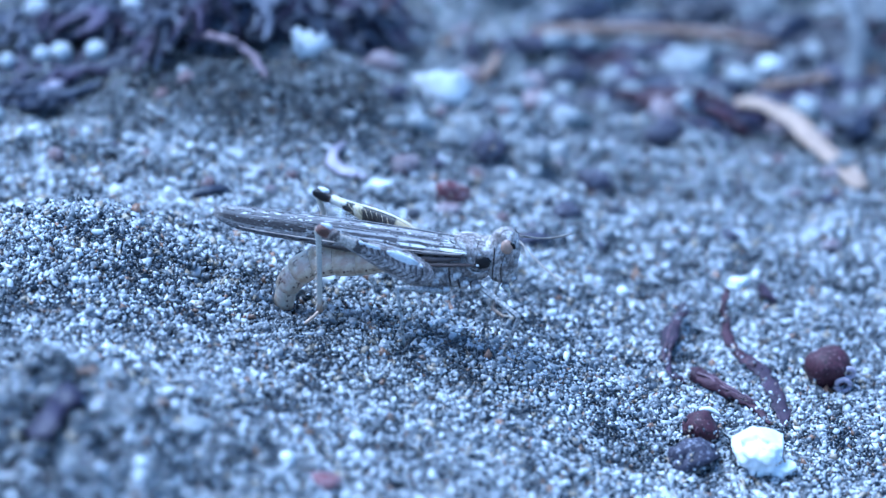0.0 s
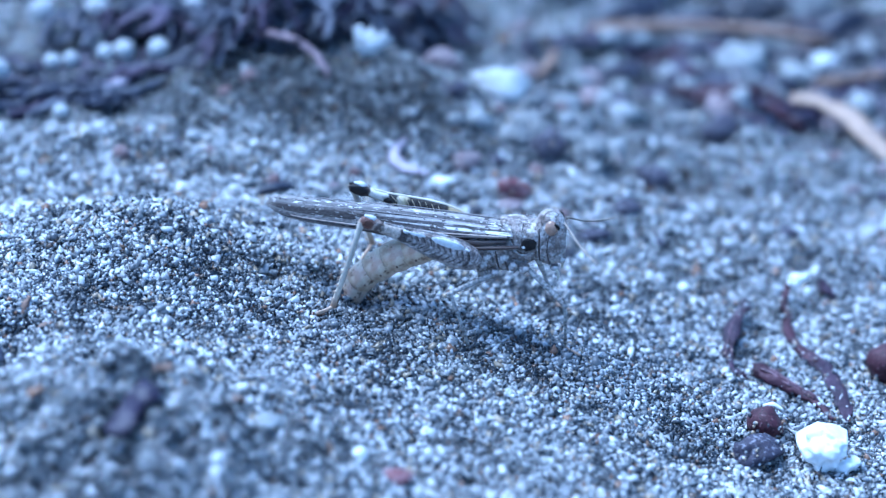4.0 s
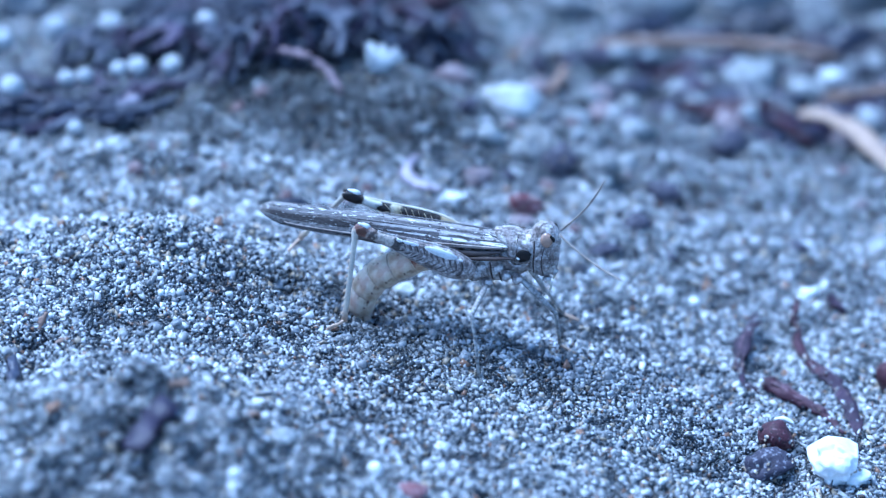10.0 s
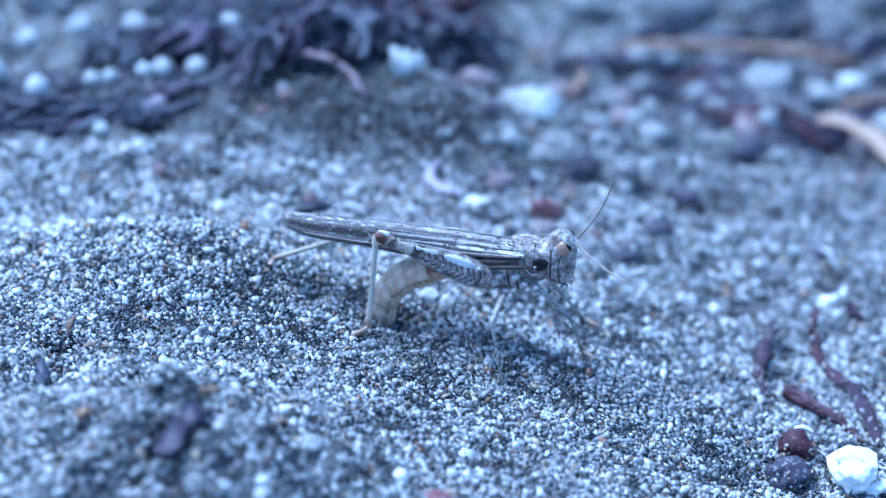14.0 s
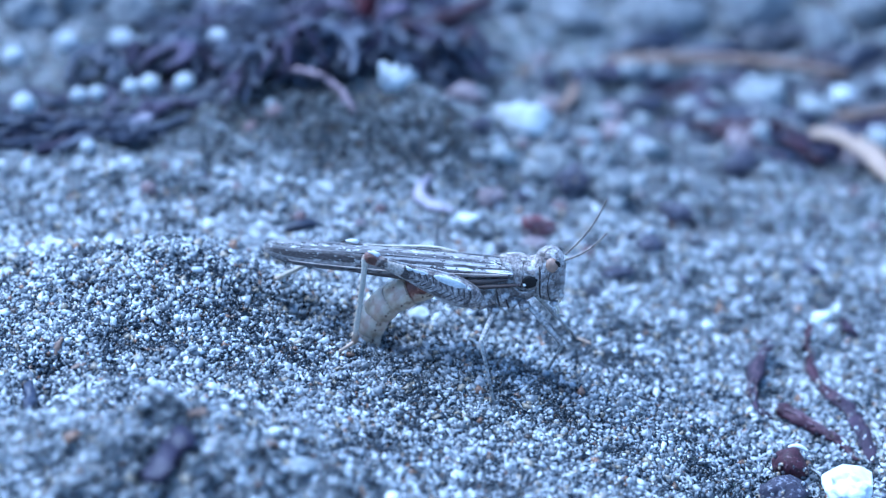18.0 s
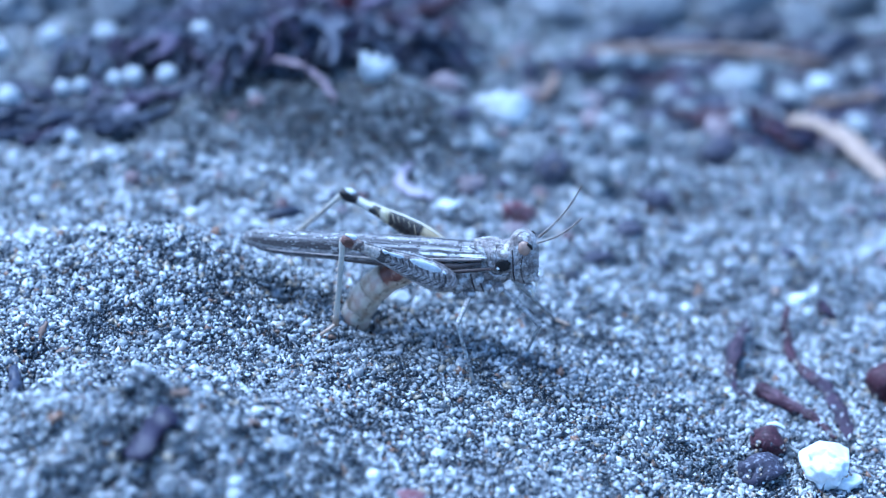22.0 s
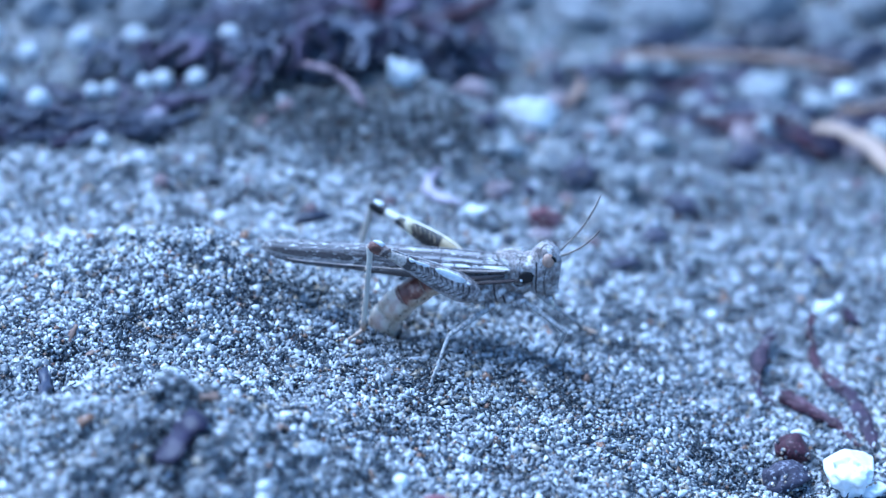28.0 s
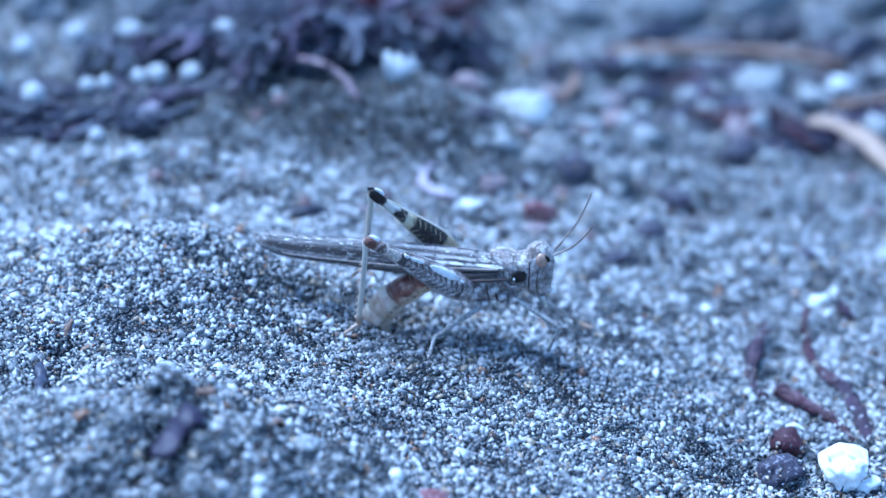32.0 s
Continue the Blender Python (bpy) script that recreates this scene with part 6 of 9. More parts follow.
    walk(moving["near_hind_femur"], [
        (0, pose(0.00114, -0.0024, -0.00072, 1.11, -23.85, -169.98)),
        (0.5, pose(0.00114, -0.0024, -0.00072, 0.96, -24.95, -168.42)),
        (1, pose(0.00114, -0.0024, -0.00072, 0.48, -24.13, -170.92)),
        (1.5, pose(0.00114, -0.0024, -0.00072, 0.27, -23.73, -169.97)),
        (2, pose(0.00114, -0.0024, -0.00072, 0.21, -23.82, -168.94)),
        (2.5, pose(0.00114, -0.0024, -0.00072, 0.09, -25.96, -160.13)),
        (3, pose(0.00114, -0.0024, -0.00072, 0.00, -25.01, -160.11)),
        (3.5, pose(0.00114, -0.0024, -0.00072, -0.01, -24.95, -160.87)),
        (5.5, pose(0.00114, -0.0024, -0.00072, 0.58, -18.97, -171.22)),
        (6, pose(0.00114, -0.0024, -0.00072, 0.66, -17.83, -171.48)),
        (6.5, pose(0.00114, -0.0024, -0.00072, 0.61, -18.38, -171.41)),
        (7, pose(0.00114, -0.0024, -0.00072, 0.68, -17.78, -171.93)),
        (7.5, pose(0.00114, -0.0024, -0.00072, 0.74, -19.09, -171.96)),
        (8, pose(0.00114, -0.0024, -0.00072, 0.73, -19.26, -171.44)),
        (8.5, pose(0.00114, -0.0024, -0.00072, 0.71, -20.02, -170.62)),
        (9, pose(0.00114, -0.0024, -0.00072, 0.73, -21.51, -169.44)),
        (9.5, pose(0.00114, -0.0024, -0.00072, 0.64, -21.43, -170.53)),
        (10, pose(0.00114, -0.0024, -0.00072, 0.55, -20.42, -170.89)),
        (10.5, pose(0.00114, -0.0024, -0.00072, 0.45, -20.37, -171.17)),
        (11, pose(0.00114, -0.0024, -0.00072, 0.45, -19.85, -171.40)),
        (11.5, pose(0.00114, -0.0024, -0.00072, 0.37, -19.14, -173.13)),
        (12, pose(0.00114, -0.0024, -0.00072, 0.43, -19.80, -171.61)),
        (12.5, pose(0.00114, -0.0024, -0.00072, 0.55, -20.60, -169.73)),
        (13, pose(0.00114, -0.0024, -0.00072, 0.64, -21.58, -168.08)),
        (13.5, pose(0.00114, -0.0024, -0.00072, 0.43, -22.26, -169.48)),
        (14, pose(0.00114, -0.0024, -0.00072, 0.38, -22.95, -168.96)),
        (14.5, pose(0.00114, -0.0024, -0.00072, 0.48, -22.46, -169.37)),
        (16.5, pose(0.00114, -0.0024, -0.00072, 0.36, -24.99, -167.33)),
        (17, pose(0.00114, -0.0024, -0.00072, 0.33, -24.53, -167.46)),
        (17.5, pose(0.00114, -0.0024, -0.00072, 0.33, -24.23, -167.83)),
        (18, pose(0.00114, -0.0024, -0.00072, 0.16, -25.45, -168.70)),
        (18.5, pose(0.00114, -0.0024, -0.00072, 0.17, -26.22, -166.26)),
        (19, pose(0.00114, -0.0024, -0.00072, 0.12, -26.46, -167.64)),
        (19.5, pose(0.00114, -0.0024, -0.00072, -0.06, -26.92, -167.27)),
        (20, pose(0.00114, -0.0024, -0.00072, -0.04, -26.93, -166.99)),
        (20.5, pose(0.00114, -0.0024, -0.00072, -0.06, -27.56, -166.85)),
        (21, pose(0.00114, -0.0024, -0.00072, -0.14, -27.57, -166.24)),
        (21.5, pose(0.00114, -0.0024, -0.00072, -0.27, -28.37, -167.47)),
        (22, pose(0.00114, -0.0024, -0.00072, -0.42, -29.06, -165.78)),
        (22.5, pose(0.00114, -0.0024, -0.00072, -0.34, -28.09, -165.94)),
        (23, pose(0.00114, -0.0024, -0.00072, -0.48, -28.74, -164.11)),
        (23.5, pose(0.00114, -0.0024, -0.00072, -0.37, -28.86, -164.39)),
        (24, pose(0.00114, -0.0024, -0.00072, -0.24, -28.22, -165.17)),
        (24.5, pose(0.00114, -0.0024, -0.00072, -0.18, -28.97, -167.34)),
        (25, pose(0.00114, -0.0024, -0.00072, 0.35, -26.74, -170.29)),
        (25.5, pose(0.00114, -0.0024, -0.00072, 0.45, -26.87, -169.96)),
        (26, pose(0.00114, -0.0024, -0.00072, 0.32, -27.97, -171.40)),
        (26.5, pose(0.00114, -0.0024, -0.00072, 0.37, -28.50, -171.09)),
        (28.5, pose(0.00114, -0.0024, -0.00072, 0.38, -29.24, -170.74)),
        (29, pose(0.00114, -0.0024, -0.00072, 0.38, -29.11, -170.86)),
        (29.5, pose(0.00114, -0.0024, -0.00072, 0.37, -28.92, -171.18)),
        (30, pose(0.00114, -0.0024, -0.00072, 0.31, -29.43, -170.46)),
        (30.5, pose(0.00114, -0.0024, -0.00072, 0.28, -29.78, -169.69)),
        (31, pose(0.00114, -0.0024, -0.00072, 0.14, -30.36, -169.08)),
        (31.5, pose(0.00114, -0.0024, -0.00072, 0.32, -30.40, -169.19)),
        (32, pose(0.00114, -0.0024, -0.00072, 0.65, -30.70, -169.34)),
    ])
    walk(moving["near_hind_tibia"], [
        (0, pose(-0.009218, -0.004229, 0.00393, 40.41, 83.24, 48.13)),
        (0.5, pose(-0.009075, -0.004493, 0.00413, 36.42, 82.95, 45.85)),
        (1, pose(-0.009224, -0.004056, 0.00398, -1.13, 82.15, 9.37)),
        (1.5, pose(-0.009227, -0.004234, 0.003908, -3.50, 81.08, 8.45)),
        (2, pose(-0.009185, -0.004418, 0.003924, -2.75, 82.70, 10.13)),
        (2.5, pose(-0.008584, -0.005915, 0.004313, -173.01, 67.93, -160.21)),
        (3, pose(-0.00866, -0.005946, 0.004142, -171.53, 69.55, -158.38)),
        (3.5, pose(-0.008711, -0.005817, 0.00413, -170.75, 70.55, -158.27)),
        (5.5, pose(-0.009608, -0.004059, 0.003018, -130.75, 74.99, -124.19)),
        (6, pose(-0.009687, -0.004022, 0.002801, -128.10, 75.35, -121.78)),
        (6.5, pose(-0.009651, -0.00403, 0.002906, -123.29, 76.12, -116.48)),
        (7, pose(-0.009702, -0.003937, 0.002792, -115.44, 76.98, -108.94)),
        (7.5, pose(-0.009621, -0.00392, 0.003041, -120.06, 80.59, -115.71)),
        (8, pose(-0.009596, -0.004015, 0.003072, -122.23, 80.33, -117.29)),
        (8.5, pose(-0.009521, -0.00416, 0.003216, -126.29, 79.96, -120.53)),
        (9, pose(-0.009378, -0.004361, 0.003497, -124.47, 80.33, -117.41)),
        (9.5, pose(-0.009419, -0.004162, 0.003482, -112.42, 79.39, -105.08)),
        (10, pose(-0.009501, -0.004107, 0.003293, -110.83, 79.28, -103.61)),
        (10.5, pose(-0.009513, -0.004055, 0.003283, -106.88, 79.39, -99.65)),
        (11, pose(-0.009555, -0.004018, 0.003184, -104.17, 79.41, -97.06)),
        (11.5, pose(-0.009646, -0.003699, 0.003051, -96.56, 77.80, -89.83)),
        (12, pose(-0.009564, -0.003979, 0.003176, -93.91, 79.51, -86.59)),
        (12.5, pose(-0.009452, -0.004319, 0.003326, -92.90, 81.27, -84.86)),
        (13, pose(-0.009323, -0.004609, 0.00351, -97.51, 83.10, -89.17)),
        (13.5, pose(-0.009324, -0.004343, 0.003637, -105.82, 81.35, -97.88)),
        (14, pose(-0.009254, -0.004428, 0.003764, -106.13, 81.41, -97.61)),
        (14.5, pose(-0.009306, -0.004361, 0.003673, -103.28, 81.47, -95.23)),
        (16.5, pose(-0.009029, -0.004686, 0.004139, -173.97, 84.01, -165.02)),
        (17, pose(-0.009072, -0.004672, 0.004055, -172.44, 84.22, -163.50)),
        (17.5, pose(-0.009111, -0.004611, 0.004, -170.65, 84.67, -162.03)),
        (18, pose(-0.009043, -0.004436, 0.004222, -174.26, 83.70, -166.74)),
        (18.5, pose(-0.008882, -0.004851, 0.004361, 168.31, 83.80, 176.95)),
        (19, pose(-0.008917, -0.004604, 0.004404, -175.68, 83.83, -167.17)),
        (19.5, pose(-0.008862, -0.004659, 0.004487, -176.24, 83.45, -167.33)),
        (20, pose(-0.00885, -0.004708, 0.004488, -175.63, 83.93, -166.39)),
        (20.5, pose(-0.008788, -0.00472, 0.0046, -177.75, 83.25, -168.54)),
        (21, pose(-0.008762, -0.004824, 0.004602, -177.52, 83.34, -167.62)),
        (21.5, pose(-0.008738, -0.004595, 0.004744, -164.82, 82.72, -154.90)),
        (22, pose(-0.008604, -0.004869, 0.004866, -179.35, 83.18, -169.12)),
        (22.5, pose(-0.008702, -0.004865, 0.004694, -178.69, 82.52, -168.53)),
        (23, pose(-0.008558, -0.00516, 0.004809, 167.34, 82.11, 177.89)),
        (23.5, pose(-0.008561, -0.00511, 0.00483, 166.60, 82.53, 176.81)),
        (24, pose(-0.008656, -0.004994, 0.004717, 167.16, 82.92, 176.67)),
        (24.5, pose(-0.008677, -0.004605, 0.00485, -178.03, 84.31, -169.43)),
        (25, pose(-0.008983, -0.004133, 0.004454, 155.22, 87.22, 159.45)),
        (25.5, pose(-0.008961, -0.004189, 0.004478, 155.21, 86.80, 159.66)),
        (26, pose(-0.008902, -0.003919, 0.004674, -176.10, 86.57, -171.96)),
        (26.5, pose(-0.008844, -0.003965, 0.004767, -179.48, 86.19, -175.20)),
        (28.5, pose(-0.008764, -0.004016, 0.004898, 179.98, 87.25, -175.41)),
        (29, pose(-0.00878, -0.003996, 0.004875, -179.42, 87.30, -174.92)),
        (29.5, pose(-0.008807, -0.003943, 0.004841, -179.61, 86.95, -175.46)),
        (30, pose(-0.008737, -0.004059, 0.004931, 179.67, 86.57, -175.44)),
        (30.5, pose(-0.00868, -0.004187, 0.004992, 179.40, 86.61, -174.89)),
        (31, pose(-0.008603, -0.004279, 0.005093, 179.41, 86.47, -174.22)),
        (31.5, pose(-0.008603, -0.00426, 0.0051, 177.24, 87.15, -176.63)),
        (32, pose(-0.008578, -0.004228, 0.005151, 168.54, 87.64, 174.16)),
    ])
    walk(moving["far_hind_femur"], [
        (0, pose(-0.0005, 0.0025, 0.0002, -2.54, -2.46, 153.24)),
        (1, pose(-0.0005, 0.0025, 0.0002, -0.77, -6.97, 163.68)),
        (2, pose(-0.0005, 0.0025, 0.0002, -0.12, -12.26, 173.09)),
        (2.5, pose(-0.0005, 0.0025, 0.0002, 0.03, -17.57, -174.01)),
        (3, pose(-0.0005, 0.0025, 0.0002, 0.00, -14.69, -178.11)),
        (3.5, pose(-0.0005, 0.0025, 0.0002, -0.00, -16.18, -173.59)),
        (5.5, pose(-0.0005, 0.0025, 0.0002, 0.10, -16.03, -178.54)),
        (6, pose(-0.0005, 0.0025, 0.0002, -1.01, -13.07, 166.35)),
        (6.5, pose(-0.0005, 0.0025, 0.0002, -0.77, -31.49, 170.39)),
        (7, pose(-0.0005, 0.0025, 0.0002, 0.04, -15.83, -179.57)),
        (7.5, pose(-0.0005, 0.0025, 0.0002, -0.87, -10.38, 170.00)),
        (8, pose(-0.0005, 0.0025, 0.0002, -0.04, -13.53, 179.50)),
        (8.5, pose(-0.0005, 0.0025, 0.0002, -1.39, -18.52, 161.07)),
        (9, pose(-0.0005, 0.0025, 0.0002, 0.32, -9.03, -175.12)),
        (9.5, pose(-0.0005, 0.0025, 0.0002, 0.34, -9.20, -174.59)),
        (10, pose(-0.0005, 0.0025, 0.0002, 0.14, -14.18, -177.65)),
        (11, pose(-0.0005, 0.0025, 0.0002, 0.37, 7.09, 172.91)),
        (12, pose(-0.0005, 0.0025, 0.0002, 0.51, 6.39, 173.12)),
        (13, pose(-0.0005, 0.0025, 0.0002, 0.02, -17.15, -179.57)),
        (14, pose(-0.0005, 0.0025, 0.0002, 0.66, 5.22, 173.72)),
        (14.5, pose(-0.0005, 0.0025, 0.0002, -0.84, -13.21, 160.01)),
        (16.5, pose(-0.0005, 0.0025, 0.0002, -0.61, -2.49, 155.24)),
        (17, pose(-0.0005, 0.0025, 0.0002, -0.20, 5.46, 171.42)),
        (18, pose(-0.0005, 0.0025, 0.0002, 0.07, -7.07, -174.75)),
        (18.5, pose(-0.0005, 0.0025, 0.0002, -0.13, -10.79, 168.66)),
        (19, pose(-0.0005, 0.0025, 0.0002, 0.03, -10.85, -176.10)),
        (20, pose(-0.0005, 0.0025, 0.0002, 0.51, 7.97, 172.54)),
        (20.5, pose(-0.0005, 0.0025, 0.0002, 0.08, -18.68, 159.45)),
        (21, pose(-0.0005, 0.0025, 0.0002, -0.00, -20.89, -179.91)),
        (21.5, pose(-0.0005, 0.0025, 0.0002, 0.34, -17.11, 162.43)),
        (22, pose(-0.0005, 0.0025, 0.0002, 0.54, -15.59, 159.47)),
        (22.5, pose(-0.0005, 0.0025, 0.0002, -0.18, -8.77, -171.58)),
        (23, pose(-0.0005, 0.0025, 0.0002, 0.07, -25.84, 177.53)),
        (23.5, pose(-0.0005, 0.0025, 0.0002, 1.93, -6.69, 172.93)),
        (24, pose(-0.0005, 0.0025, 0.0002, -0.05, -14.48, -176.36)),
        (24.5, pose(-0.0005, 0.0025, 0.0002, 1.64, -1.45, 171.56)),
        (25, pose(-0.0005, 0.0025, 0.0002, -0.56, -12.92, 162.87)),
        (25.5, pose(-0.0005, 0.0025, 0.0002, -0.13, -12.92, 160.96)),
        (26, pose(-0.0005, 0.0025, 0.0002, 0.00, -46.43, -179.99)),
        (26.5, pose(-0.0005, 0.0025, 0.0002, -0.44, -5.57, 167.77)),
        (28.5, pose(-0.0005, 0.0025, 0.0002, -1.23, -7.95, 143.21)),
        (29, pose(-0.0005, 0.0025, 0.0002, -1.13, -12.04, 147.58)),
        (30, pose(-0.0005, 0.0025, 0.0002, -0.92, -9.71, 146.10)),
        (31, pose(-0.0005, 0.0025, 0.0002, -0.35, -8.86, 147.56)),
        (32, pose(-0.0005, 0.0025, 0.0002, 1.26, -41.33, -162.07)),
    ])
    walk(moving["far_hind_tibia"], [
        (0, pose(-0.010759, 0.007673, 0.000693, 24.67, 72.00, 32.45)),
        (1, pose(-0.011455, 0.005709, 0.001595, 35.25, 68.09, 46.92)),
        (2, pose(-0.011656, 0.003852, 0.002642, 47.65, 66.22, 61.95)),
        (2.5, pose(-0.011404, 0.001357, 0.003671, 56.77, 60.26, 72.15)),
        (3, pose(-0.011618, 0.002133, 0.003116, 52.28, 61.99, 67.64)),
        (3.5, pose(-0.011476, 0.001267, 0.003404, 54.82, 59.30, 69.52)),
        (5.5, pose(-0.011549, 0.002218, 0.003376, 140.98, 65.94, 158.08)),
        (6, pose(-0.011386, 0.005144, 0.0028, 154.61, 67.48, 169.38)),
        (6.5, pose(-0.010169, 0.004138, 0.006207, 178.97, 30.73, -169.55)),
        (7, pose(-0.011563, 0.002417, 0.003338, 139.26, 49.78, 164.61)),
        (7.5, pose(-0.01164, 0.004465, 0.002272, 129.34, 51.32, 152.65)),
        (8, pose(-0.011681, 0.002597, 0.00289, 125.35, 48.60, 151.43)),
        (8.5, pose(-0.010814, 0.006038, 0.003853, 142.95, 32.20, 175.78)),
        (9, pose(-0.011816, 0.001534, 0.002006, -115.15, 24.45, -151.78)),
        (9.5, pose(-0.011801, 0.00143, 0.002039, -159.36, 31.78, -163.22)),
        (10, pose(-0.01164, 0.002043, 0.003018, 121.88, 51.45, 147.88)),
        (11, pose(-0.011824, 0.003909, -0.001219, 166.68, 25.72, -160.00)),
        (12, pose(-0.011846, 0.003869, -0.001079, -171.24, 18.47, -149.61)),
        (13, pose(-0.011488, 0.002418, 0.003591, 133.18, 52.05, 157.32)),
        (14, pose(-0.011883, 0.003753, -0.000845, 157.07, 17.40, -161.58)),
        (14.5, pose(-0.011021, 0.006327, 0.002829, 148.47, 62.48, 165.14)),
        (16.5, pose(-0.010933, 0.007312, 0.0007, 144.24, 63.11, 159.97)),
        (17, pose(-0.01182, 0.004208, -0.000895, 118.25, 33.91, 149.52)),
        (18, pose(-0.011865, 0.001456, 0.001615, 142.92, 36.11, 170.52)),
        (18.5, pose(-0.011576, 0.004721, 0.002352, 145.81, 49.91, 165.56)),
        (19, pose(-0.011768, 0.001732, 0.002365, -178.19, 35.51, -170.62)),
        (20, pose(-0.011793, 0.003979, -0.001394, -118.84, -2.84, -135.54)),
        (20.5, pose(-0.010701, 0.006324, 0.003882, -77.05, 9.01, -160.86)),
        (21, pose(-0.011244, 0.002484, 0.004301, 148.34, 47.98, 169.47)),
        (21.5, pose(-0.010978, 0.005818, 0.003583, 136.74, 33.24, 170.36)),
        (22, pose(-0.010873, 0.006385, 0.003291, 146.18, 45.00, 169.16)),
        (22.5, pose(-0.011743, 0.000836, 0.001954, 140.33, 36.46, 170.08)),
        (23, pose(-0.010841, 0.002946, 0.005212, 137.78, 38.04, 167.09)),
        (23.5, pose(-0.011835, 0.003905, 0.00154, 168.04, 38.73, -165.68)),
        (24, pose(-0.011612, 0.001794, 0.003076, 154.46, 44.55, 174.03)),
        (24.5, pose(-0.011872, 0.004188, 0.000491, 168.39, 31.06, -163.57)),
        (25, pose(-0.011212, 0.005801, 0.002771, 122.23, 38.85, 150.89)),
        (25.5, pose(-0.011096, 0.006157, 0.002772, 124.26, 37.85, 154.17)),
        (26, pose(-0.008426, 0.002498, 0.008533, 137.15, 59.15, 150.67)),
        (26.5, pose(-0.011686, 0.004925, 0.001315, 146.59, 56.01, 160.02)),
        (28.5, pose(-0.009621, 0.009321, 0.001791, 102.53, 78.57, 110.06)),
        (29, pose(-0.009994, 0.00853, 0.002599, 88.61, 75.92, 96.49)),
        (30, pose(-0.009908, 0.008822, 0.002139, 96.33, 76.84, 104.44)),
        (31, pose(-0.01009, 0.008595, 0.001971, 98.54, 76.41, 108.04)),
        (32, pose(-0.008716, -0.000159, 0.007795, 93.01, 77.23, 101.87)),
    ])
